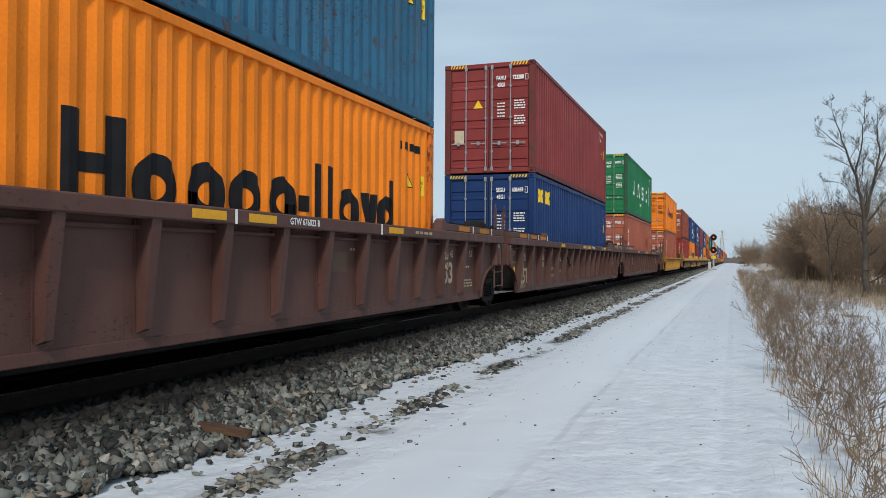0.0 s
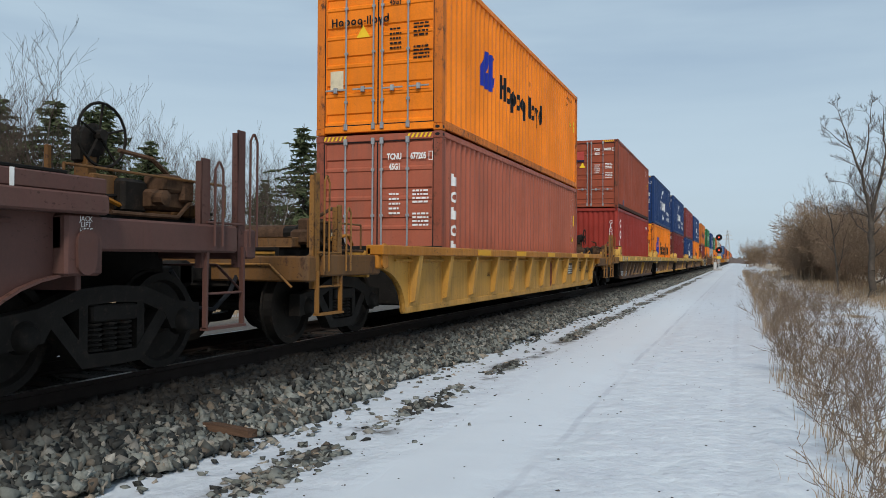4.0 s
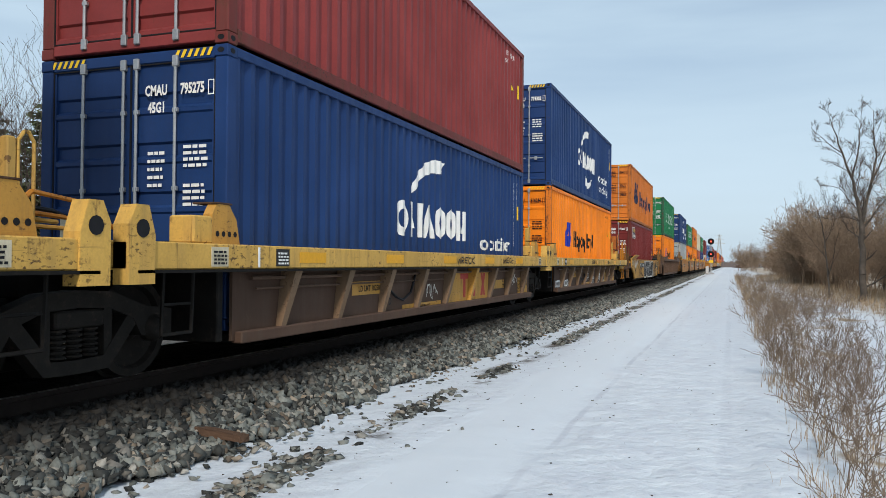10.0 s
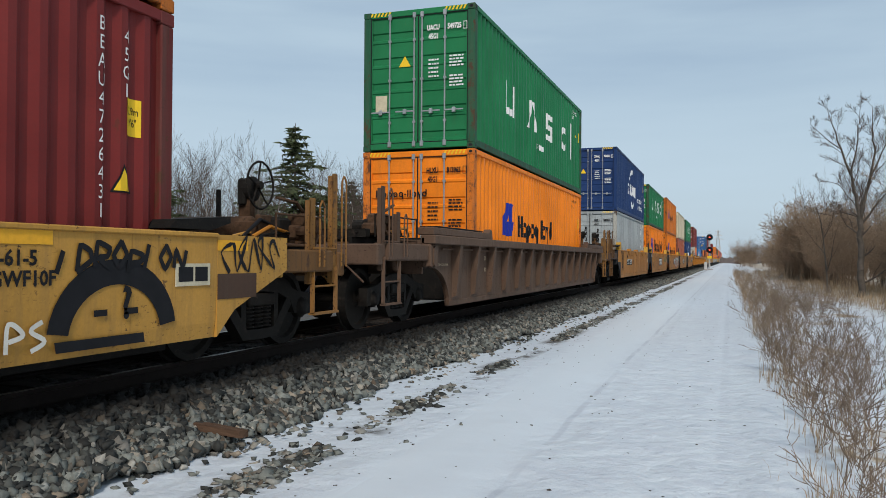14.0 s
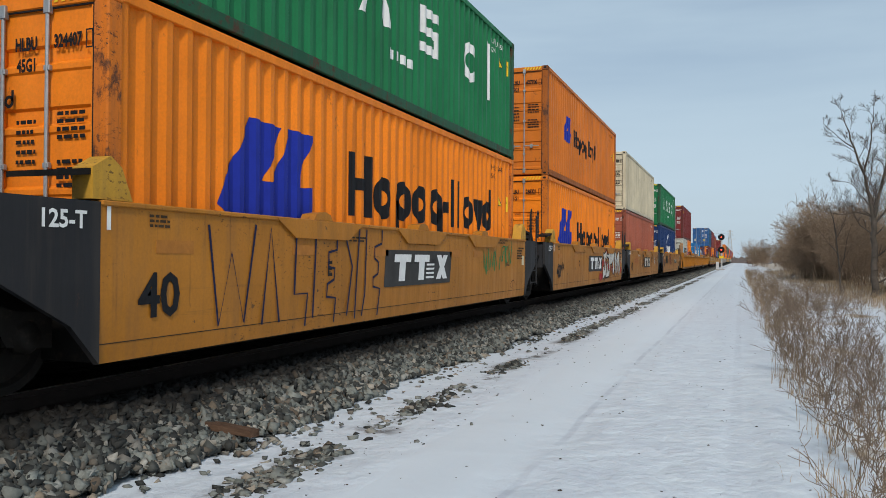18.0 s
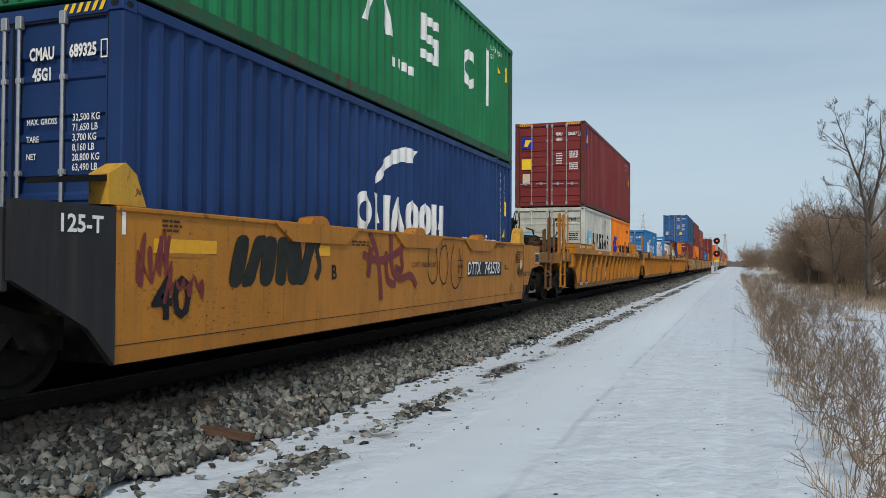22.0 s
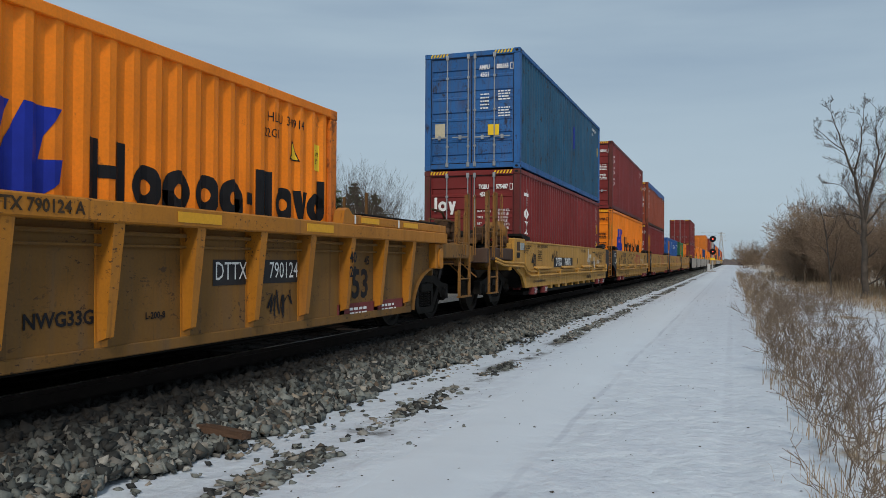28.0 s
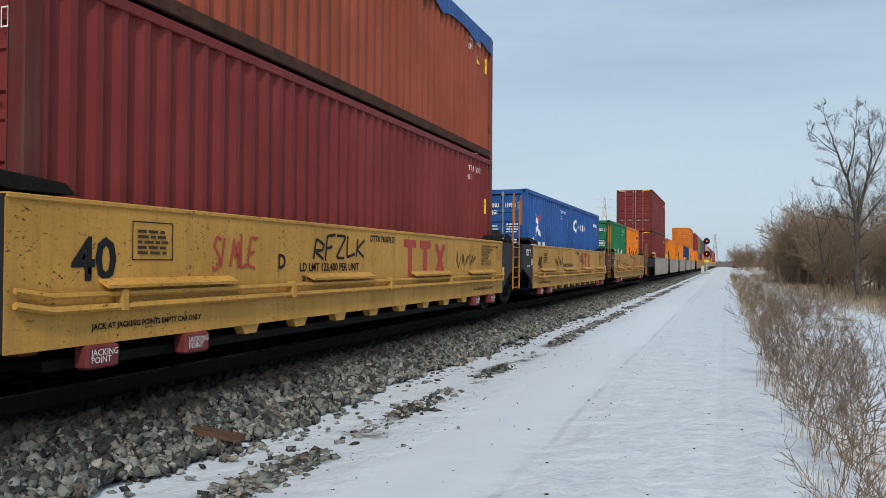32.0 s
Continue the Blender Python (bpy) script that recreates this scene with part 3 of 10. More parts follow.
def make_bed():
    prof = [(-3.2, -0.80), (-2.1, -0.52), (-1.75, -0.20), (-1.35, -0.17), (-0.9, -0.19), (0.9, -0.19), (1.25, -0.22), (1.45, -0.34), (1.62, -0.48), (1.72, -0.66)]
    v, f = [], []
    ys = [-200, -60, -20] + [-5 + 0.4 * i for i in range(120)] + [43 + 2 * i for i in range(40)] + [125, 140, 160, 200, 260, 340, 450, 600, 900, 1500]
    for y in ys:
        for x, z in prof:
            k = 0.04 if abs(x) > 1 else 0.015
            v.append((x + k * noise.noise((x * 3, y * 1.3, 1)), y, z + k * noise.noise((x * 4, y * 2, 5))))
    n = len(prof)
    for j in range(len(ys) - 1):
        for i in range(n - 1):
            a = j * n + i
            f += [(a, a + 1, a + n + 1), (a, a + n + 1, a + n)]
    tagged(new("track_bed", raw_mesh("track_bed", v, f, BED, True)), "raised bed of crushed grey stone under the track", "track bed", kind="structure")


make_bed()


def make_track():
    prof = [(-0.075, -0.172), (0.075, -0.172), (0.07, -0.155), (0.012, -0.14), (0.010, -0.045), (0.036, -0.035), (0.036, -0.004), (0.03, 0.0),
            (-0.03, 0.0), (-0.036, -0.004), (-0.036, -0.035), (-0.010, -0.045), (-0.012, -0.14), (-0.07, -0.155)]
    for x in (-0.7535, 0.7535):
        r = new("rail", Mesh().prism(prof, "y", -200, 1500).data("rail"))
        r.data.materials.append(RAIL)
        r.location.x = x
        tagged(r, "rusty steel rail with a worn bright head", "rail", "rails of the track", "structure")
        part("rail_head", Mesh().box(-0.026, 0.026, -200, 1500, 0.0, 0.0015), RAILTOP, r)
    tie = Mesh().box(-1.28, 1.28, -0.11, 0.11, -0.36, -0.178, 0.012).data("tie")
    tie.materials.append(TIE)
    deck = tagged(new("railway_ties"), "dark weathered wooden ties half sunk in stone", "railway ties", kind="structure")
    for i in range(85):
        o = new("tie", tie)
        o.parent = deck
        o.location = (0, -10 + i * 0.53, 0)


make_track()

# ---- containers ----
HC, STD = 2.896, 2.591      # heights of the high and the common container
MOVING = []                 # (thing, place along the track at the start, height of its base)


def side_sheet(L, H, y0, x0, x1):
    """Pressed side wall from y0 to L - y0 between the rails; x0 outer face, x1 back face."""
    m = Mesh()
    ys, y, i = [], y0, 0
    while True:
        y = y0 + PITCH * (i // 4) + PITCH * (0.0, 0.26, 0.50, 0.76)[i % 4]
        if y >= L - y0:
            break
        ys.append(y)
        i += 1
    ys.append(L - y0)
    z0, z1 = 0.16, H - 0.085
    s = 1 if x0 > 0 else -1
    for a, b in zip(ys, ys[1:]):
        pa, pb = s * (abs(x0) + sheet_x(a + 1e-6, y0)), s * (abs(x0) + sheet_x(b - 1e-6, y0))
        m.add([(pa, a, z0), (pb, b, z0), (pb, b, z1), (pa, a, z1)], [(0, 1, 2, 3)])
    m.box(*sorted((x1, x1 - s * 0.004)), y0, L - y0, z0, z1)
    return m


def end_sheet(H, y, out):
    m = Mesh()
    xs = [-1.07 + 2.14 * i / 40 for i in range(41)]
    deep = (0, 0, -1, -1)
    for i in range(40):
        a, b = y + out * -0.04 * -deep[i % 4], y + out * -0.04 * -deep[(i + 1) % 4]
        m.add([(xs[i], a, 0.16), (xs[i + 1], b, 0.16), (xs[i + 1], b, H - 0.10), (xs[i], a, H - 0.10)], [(0, 1, 2, 3)])
    return m


def roof_sheet(L):
    m = Mesh()
    n = int(L / 0.26)
    for i in range(n):
        a, b = 0.15 + (L - 0.3) * i / n, 0.15 + (L - 0.3) * (i + 1) / n
        up, dn = (0.0, -0.02) if i % 2 else (-0.02, 0.0)
        m.add([(-1.15, a, up), (1.15, a, up), (1.15, b, dn), (-1.15, b, dn)], [(0, 1, 2, 3)])
    return m


def casting():
    """Corner block with its round and slotted holes hinted by sunk faces."""
    m = Mesh().box(-0.081, 0.081, -0.089, 0.089, 0, 0.118, 0.008)
    return m


def hole():
    return Mesh().lathe([(-0.002, 0.034), (0.0025, 0.034)], 12).moved(Matrix.Diagonal((1, 1.2, 0.8, 1)))


def door_leaf(H):
    """One door: a frame and a leaf pressed in horizontal bands."""
    m = Mesh()
    z0, z1, w = 0.17, H - 0.13, 1.085
    m.box(0.0, 0.06, -0.03, 0.02, z0, z1).box(w - 0.06, w, -0.03, 0.02, z0, z1)
    n = 5
    step = (z1 - z0) / n
    for i in range(n):
        a, b = z0 + step * i, z0 + step * (i + 1)
        prof = [(-0.028, a), (-0.028, a + 0.045), (0.012, a + 0.075), (0.012, a + 0.19), (-0.012, a + 0.215), (-0.012, b - 0.02), (-0.028, b)]
        for (ya, za), (yb, zb) in zip(prof, prof[1:]):
            m.add([(0.06, ya, za), (w - 0.06, ya, za), (w - 0.06, yb, zb), (0.06, yb, zb)], [(0, 1, 2, 3)])
    return m


def lock_rod(H):
    m = Mesh().tube((0, 0, 0.08), (0, 0, H - 0.07), 0.017, 6)
    for z in (0.10, H - 0.16):
        m.box(-0.035, 0.035, -0.02, 0.03, z - 0.03, z + 0.09, 0.008)
    for z in (H * 0.2, H * 0.5, H * 0.78):
        m.box(-0.032, 0.032, -0.012, 0.03, z - 0.025, z + 0.025, 0.006)
    return m


def handle(s):
    return (Mesh().box(0.0 if s > 0 else -0.40, 0.40 if s > 0 else 0.0, -0.012, 0.006, -0.014, 0.016, 0.004)
            .box(0.20 * s - 0.035, 0.20 * s + 0.035, -0.02, 0.03, -0.055, 0.05, 0.006))


DARKRAILED = ("brown_red",)


def grey_side_marks(c):
    """Upright number on a white strip, size code, boxed railway mark and vent cover of the grey container."""
    z0 = 2.34 - BASE
    st = letter(c, [bar(-0.045, 0.045, -0.72, 0.72)], WHITE, 1.202, 10.68, z0, "side", "number_strip", 0.17)
    letter(st, "\n".join("GESU 580531 6"), BLACK, 1.202, 10.68, z0, "side", sheet=0.17, lift=0.006, size=0.125, line=0.88, bold=0.003)
    letter(c, "4 5  G 1", BLACK, 1.202, 11.06, z0 + 0.05, "side", sheet=0.17, size=0.145, narrow=0.72, bold=0.003)
    letter(c, [bar(-0.075, 0.075, 0.088, 0.10), bar(-0.075, 0.075, -0.10, -0.088), bar(-0.075, -0.065, -0.10, 0.10), bar(0.065, 0.075, -0.10, 0.10), bar(-0.065, 0.065, -0.006, 0.006)], BLACK, 1.202, 10.97, z0 - 0.18, "side", "mark_box", 0.17)
    letter(c, "IC\n87", BLACK, 1.202, 10.97, z0 - 0.18, "side", sheet=0.17, size=0.085, line=1.0)
    part("vent_cover", Mesh().box(1.16, 1.222, 11.48, 11.60, 2.88 - BASE, 3.08 - BASE, 0.012), P["cream"], c)


# corner posts, castings and lower rails take the knocks: chipped and rust-streaked
FRAMES = {name: paint("chipped_%s_frame" % name, base, 0.5, 0.55, 0.55, chips=1.1) for name, base in (
    ("orange", (0.62, 0.16, 0.010)), ("orange_old", (0.46, 0.13, 0.014)), ("orange_deep", (0.36, 0.095, 0.008)), ("maroon", (0.115, 0.018, 0.016)), ("rose", (0.15, 0.026, 0.022)), ("wine", (0.12, 0.015, 0.013)),
    ("brown_red", (0.20, 0.045, 0.022)), ("salmon", (0.26, 0.07, 0.04)), ("green", (0.012, 0.085, 0.040)), ("grey", (0.36, 0.35, 0.31)))}


def container(label, col, u, z, L=12.192, H=HC, front="doors", rods="steel", code="", stripes=True, group="containers of the train", plain=False, end_col=None,
              tarp=False, seed=0, upright="", side_col=None):
    """A shipping container whose near end lies at u along the track; returns it and its height."""
    c = new("shipping_container")
    tagged(c, label, "container", group)
    MOVING.append((c, u, z))
    paintm = P[col]
    framem = FRAMES.get(col, paintm)
    k = (round(L, 2), round(H, 2))
    part("side_panel", shared(("side_panel", k, 1), lambda: side_sheet(L, H, 0.17, 1.199, 1.150)), P[side_col or col], c)
    part("roof_panel", shared(("roof_panel", k), lambda: roof_sheet(L)), P["blue"] if tarp else paintm, c, at=(0, 0, H - 0.012 + (0.05 if tarp else 0)))
    rail = shared(("rail", k), lambda: Mesh().box(-0.035, 0.035, 0.17, L - 0.17, -0.05, 0.05, 0.008))
    low = shared(("low_rail", k), lambda: Mesh().box(-0.030, 0.030, 0.17, L - 0.17, 0.022, 0.165, 0.008))
    post = shared(("post", k[1]), lambda: Mesh().box(-0.078, 0.078, -0.082, 0.082, 0.118, H - 0.118, 0.012))
    if plain:
        part("side_panel", shared(("side_panel", k, -1), lambda: side_sheet(L, H, 0.17, -1.199, -1.150)), paintm, c)
        part("frame", shared(("frame", k), lambda: far_frame(L, H)), paintm, c)
        part("door", shared(("far_door", k[1]), lambda: door_leaf(H)), paintm, c, at=(-1.085, 0.05, 0))
        part("door", shared(("far_door", k[1]), lambda: door_leaf(H)), paintm, c, at=(0.0, 0.05, 0))
        return c, H
    part("side_panel", shared(("side_panel", k, -1), lambda: side_sheet(L, H, 0.17, -1.199, -1.150)), paintm, c)
    for sx in (-1, 1):
        part("top_rail", rail, paintm, c, at=(sx * 1.180, 0, H - 0.05))
        part("bottom_rail", low, DARKRAIL if col in DARKRAILED else framem, c, at=(sx * 1.186, 0, 0.02))
        for y in (0.085, L - 0.085):
            part("corner_post", post, framem, c, at=(sx * 1.139, y, 0))
            for zc in (0.0, H - 0.118):
                if sx < 0 and y > 1:
                    continue
                cc = part("corner_casting", shared(("casting",), casting), framem, c, at=(sx * 1.137, y, zc))
                if sx > 0 and y < 1:
                    part("hole", shared(("hole",), hole), BLACK, cc, at=(0.081, 0, 0.06))
                if y < 1 and sx > 0:
                    part("hole", shared(("hole",), hole), BLACK, cc, at=pose(0, -0.090, 0.06, 0, 0, -90))
    sill = shared(("end_rail",), lambda: Mesh().box(-1.06, 1.06, -0.05, 0.05, -0.06, 0.06, 0.01))
    for y in (0.06, L - 0.06):
        part("end_rail", sill, paintm, c, at=(0, y, 0.09))
        part("end_rail", sill, paintm, c, at=(0, y, H - 0.07))
    near_doors = front == "doors"
    part("front_wall", shared(("front_wall", k, near_doors), lambda: end_sheet(H, L - 0.08 if near_doors else 0.06, 1 if near_doors else -1)), P[end_col or col], c)
    yd = 0.055 if near_doors else L - 0.05
    leaf = shared(("door", k[1]), lambda: door_leaf(H))
    rodm = STEEL if rods == "steel" else paintm
    for i, x in enumerate((-1.085, 0.0)):
        d = part("door", leaf, paintm, c, at=(x, yd, 0) if near_doors else pose(-x, yd, 0, 0, 0, 180))
        if near_doors:
            for xr in ((0.46, 1.0), (0.085, 0.58))[i]:
                part("lock_rod", shared(("lock_rod", k[1]), lambda: lock_rod(H)), rodm, d, at=(xr, -0.055, 0))
            for xr, s in (((0.46, -1), (1.0, -1)), ((0.085, 1), (0.58, 1)))[i]:
                part("handle", shared(("handle", s), lambda: handle(s)), rodm, d, "bare steel door handle", at=(xr, -0.07, H * (0.27 if s > 0 else 0.275)))
    if near_doors:
        part("door_gasket", shared(("door_gasket", k[1]), lambda: Mesh().box(-1.062, 1.062, 0.0205, 0.0225, 0.155, 0.170).box(-0.012, 0.012, 0.018, 0.0245, 0.16, H - 0.132)
                                   .box(-1.062, -1.045, 0.018, 0.030, 0.158, H - 0.134).box(1.045, 1.062, 0.018, 0.030, 0.158, H - 0.134).box(-1.060, 1.060, 0.019, 0.029, H - 0.145, H - 0.13)), BLACK, c, "black rubber door seal")
    if tarp:
        m = Mesh()
        rnd = random.Random(7)
        pts = [(0.05 + (L - 0.1) * i / 30, H - 0.22 - rnd.uniform(0, 0.16)) for i in range(31)]
        for (ya, za), (yb, zb) in zip(pts, pts[1:]):
            m.add([(1.226, ya, za), (1.226, yb, zb), (1.215, yb, H + 0.03), (1.215, ya, H + 0.03)], [(0, 1, 2, 3)])
        part("tarpaulin", m, P["blue"], c, "blue tarpaulin edge lashed over the top")
    if stripes and near_doors:
        for x in (-0.82, 0.82):
            part("warning_stripe", shared(("stripe",), lambda: flat_shapes([bar(-0.24 + 0.08 * i, -0.20 + 0.08 * i, -0.04, 0.04, 0.5) for i in range(6)])), YELLOW, c,
                 "black and yellow height warning stripe", at=Matrix.Translation((x, 0.004, H - 0.06)) @ END)
    if near_doors and code:
        a, b, tail = (code.split("|") + ["", ""])[:3]
        lm = WHITE if col not in ("orange", "orange_old", "orange_deep", "grey", "pale", "cream") else BLACK
        letter(c, a, lm, 0.32, 0.0265, H - 0.42, "end", size=0.15, narrow=0.66, bold=0.006)
        letter(c, b, lm, 0.775, 0.0265, H - 0.42, "end", size=0.15, narrow=0.66, bold=0.006)
        letter(c, [bar(-0.038, 0.038, 0.066, 0.078), bar(-0.038, 0.038, -0.078, -0.066), bar(-0.038, -0.027, -0.066, 0.066), bar(0.027, 0.038, -0.066, 0.066)], lm, 1.005, 0.0265, H - 0.42, "end", "check_box")
        if tail:
            letter(c, tail, lm, 0.33, 0.0265, H - 0.60, "end", size=0.15, narrow=0.66, bold=0.006)
        if seed in (27, 31, 38):
            letter(c, "MAX. GROSS\n\nTARE\n\nNET", lm, 0.33, 0.026, H * 0.60, "end", size=0.075, narrow=0.8, bold=0.001)
            letter(c, "32,500 KG\n71,650 LB\n3,700 KG\n8,160 LB\n28,800 KG\n63,490 LB", lm, 0.82, 0.026, H * 0.585, "end", size=0.085, narrow=0.8, bold=0.001)
        for i in range(2 if seed not in (27, 31, 38) else 0):
            letter(c, rows_of_bars(0.30, 0.26, 4, seed * 7 + i, 0.5), lm, 0.82, 0.028, H * 0.62 - 0.40 * i, "end", "small_print")
        if seed not in (27, 31, 38):
            letter(c, rows_of_bars(0.22, 0.42, 5, seed * 7 + 5, 0.4), lm, 0.33, 0.028, H * 0.58, "end", "small_print")
        letter(c, [bar(-0.13, 0.13, -0.17, 0.17)], P["cream"], -0.82, 0.03, H * 0.34, "end", "approval_plate")
        if seed % 2 == 0 and seed != 38:
            letter(c, [[(-0.13, -0.1), (0.13, -0.1), (0, 0.12)]], YELLOW, -0.30, 0.028, H * 0.63, "end", "warning_triangle")
    # small marks at the far end of the side: number, height plate, warning triangle
    lm = WHITE if col not in ("orange", "orange_old", "orange_deep", "grey", "pale", "cream") else BLACK
    if seed == 23:
        grey_side_marks(c)
        return c, H
    if code and not upright:
        a, b, tail = (code.split("|") + ["", ""])[:3]
        letter(c, a + " " + b, lm, 1.202, L - 1.18, H - 0.32, "side", sheet=0.17, size=0.15, narrow=0.85)
        letter(c, tail, lm, 1.202, L - 1.48, H - 0.50, "side", sheet=0.17, size=0.14, narrow=0.8)
    elif not code:
        letter(c, rows_of_bars(0.8, 0.12, 1, seed + 50, 1.0), lm, 1.202, L - 1.0, H - 0.45, "side", "number_line", 0.17)
    if upright:
        a, b = upright.split("|")
        letter(c, "\n".join(a), lm, 1.202, L - 0.86, H * 0.63, "side", sheet=0.17, size=0.165, line=0.92, narrow=0.85)
        letter(c, "\n".join(b), lm, 1.202, L - 0.58, H * 0.80, "side", sheet=0.17, size=0.165, line=0.92, narrow=0.85)
    hp = letter(c, [bar(-0.09, 0.09, -0.16, 0.16)], YELLOW, 1.202, L - 0.48, H * (0.65 if H > 2.7 else 0.75), "side", "height_plate", 0.17)
    if not plain:
        letter(hp, "2.9m\n9'6\"" if H > 2.7 else "2.6m\n8'6\"", BLACK, 1.202, L - 0.48, H * (0.65 if H > 2.7 else 0.75), "side", sheet=0.17, size=0.10, narrow=0.7, lift=0.006)
    if seed % 3:
        letter(c, [[(-0.12, -0.1), (0.12, -0.1), (0, 0.14)]], BLACK, 1.202, L - (0.60 if upright else 1.02), H * (0.46 if upright else 0.66 if H > 2.7 else 0.75), "side", "warning_triangle", 0.17)
        letter(c, [[(-0.095, -0.085), (0.095, -0.085), (0, 0.105)]], YELLOW, 1.202, L - (0.60 if upright else 1.02), H * (0.46 if upright else 0.66 if H > 2.7 else 0.75), "side", "triangle_face", 0.17, lift=0.006)
    return c, H


def far_frame(L, H):
    m = Mesh()
    for sx in (-1, 1):
        m.box(sx * 1.18 - 0.035, sx * 1.18 + 0.035, 0.17, L - 0.17, H - 0.1, H).box(sx * 1.18 - 0.035, sx * 1.18 + 0.035, 0.17, L - 0.17, 0.02, 0.17)
        for y in (0.0, L - 0.17):
            m.box(sx * 1.139 - 0.078, sx * 1.139 + 0.078, y, y + 0.17, 0, H)
    for y in (0.0, L - 0.1):
        m.box(-1.06, 1.06, y, y + 0.1, 0.03, 0.15).box(-1.06, 1.06, y, y + 0.1, H - 0.13, H - 0.01)
    m.box(-1.06, 1.06, L - 0.1, L - 0.05, 0.1, H - 0.1)
    return m


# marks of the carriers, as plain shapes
def emblem(w, h):
    """Two leaning blades joined at the foot, parted above by a slanting slit."""
    a = [(0.0, 0.175), (0.10, 0.03), (0.46, 0.0), (0.46, 0.43), (0.42, 0.43), (0.53, 0.70), (0.61, 0.97), (0.29, 0.99), (0.17, 0.66), (0.05, 0.42)]
    b = [(0.46, 0.0), (0.84, 0.02), (0.975, 0.19), (1.0, 0.44), (0.83, 0.42), (0.87, 0.66), (0.99, 0.97), (0.69, 0.985), (0.62, 0.70), (0.51, 0.43), (0.46, 0.43)]
    return [[(x * w, y * h) for x, y in q] for q in (a, b)]


def spread_word(c, kinds, h, stroke, y0, y1, z, mat, name="carrier_mark"):
    """Strokes and rings spaced to fill the length from y0 to y1; each is a part of its own."""
    widths = []
    for k in kinds:
        _, w = wordmark([k], h, stroke, 0)
        widths.append(w)
    gap = (y1 - y0 - sum(widths)) / (len(kinds) - 1)
    y = y0
    for k, w in zip(kinds, widths):
        shp, _ = wordmark([k], h, stroke, 0)
        if shp:
            letter(c, shp, mat, 1.202, y, z, "side", name, 0.17)
        y += w + gap


ORANGE_WORD = ["H", "o", "p", "o", "g", "-", "l", "l", "o", "v", "d"]


def mark_orange(c, big=True, short=False, mat=None, blue=None, raised=0.06):
    mat, blue = mat or BLACK, blue or BLUELET
    if short:
        letter(c, emblem(1.15, 0.72), blue, 1.202, 0.48, 1.12, "side", "emblem", 0.17)
        spread_word(c, ORANGE_WORD, 0.54, 0.125, 1.9, 5.75, 1.12, mat)
    elif big:
        letter(c, emblem(1.86, 1.15), blue, 1.202, 1.50, 1.02, "side", "emblem", 0.17)
        spread_word(c, ORANGE_WORD, 0.84, 0.19, 4.28, 10.6, 0.95 + raised, mat)
    else:
        letter(c, emblem(1.0, 0.78), blue, 1.202, 2.2, 1.22, "side", "emblem", 0.17)
        spread_word(c, ORANGE_WORD, 0.52, 0.115, 3.65, 7.45, 1.23, mat)
    # small mark on the door
    letter(c, wordmark(ORANGE_WORD, 0.15, 0.028, 0.022)[0], mat, -0.92, 0.012, 1.95, "end", "door_mark")


def mark_navy(c):
    spread_word(c, ["O", "M", "A", "O", "O", "M"], 0.56, 0.135, 4.4, 7.75, 1.11, WHITE)
    letter(c, [[(0, 0), (0.25, 0.30), (0.62, 0.55), (1.15, 0.68), (1.60, 0.66), (1.42, 0.45), (0.95, 0.42), (0.5, 0.30), (0.14, 0.02)]], WHITE, 1.202, 4.95, 1.80, "side", "swoosh", 0.17)
    letter(c, [[(0, 0.30), (0.10, 0.0), (0.6, -0.12), (1.1, 0.05), (1.45, 0.34), (0.95, 0.14), (0.5, 0.12), (0.2, 0.26)]], WHITE, 1.202, 5.75, 0.55, "side", "swoosh", 0.17)
    letter(c, "eco container", WHITE, 1.202, 9.85, 1.10, "side", sheet=0.17, size=0.44, narrow=0.92, bold=0.008)
    letter(c, "bamboo flooring", WHITE, 1.202, 9.95, 0.70, "side", sheet=0.17, size=0.40, narrow=0.82)


def mark_green(c):
    w, h, t = 0.80, 0.74, 0.19
    shapes = ([bar(0, t, 0, h), bar(w - t, w, 0, h), bar(t, w - t, 0, 0.16)], [bar(0, t, 0, h, 0.36), bar(w, w + t, 0, h, -0.36)],
              [bar(0, w, 0, 0.15), bar(0, w, 0.295, 0.445), bar(0, w, h - 0.15, h), bar(0, t, 0.445, h - 0.15), bar(w - t, w, 0.15, 0.295)], ring(w / 2, h / 2, w / 2, h / 2, 0.17, 40, 320, 20))
    for y, shp in zip((2.40, 4.55, 6.72, 8.80), shapes):
        letter(c, shp, WHITE, 1.202, y, 1.12, "side", "carrier_mark", 0.17)
    letter(c, [bar(0, 0.22, 0, 1.15)], WHITE, 1.202, 10.2, 1.0, "side", "number_bar", 0.17)
    letter(c, rows_of_bars(1.0, 0.14, 1, 4, 1.0), WHITE, 1.202, 6.0, 0.78, "side", "web_line", 0.17)


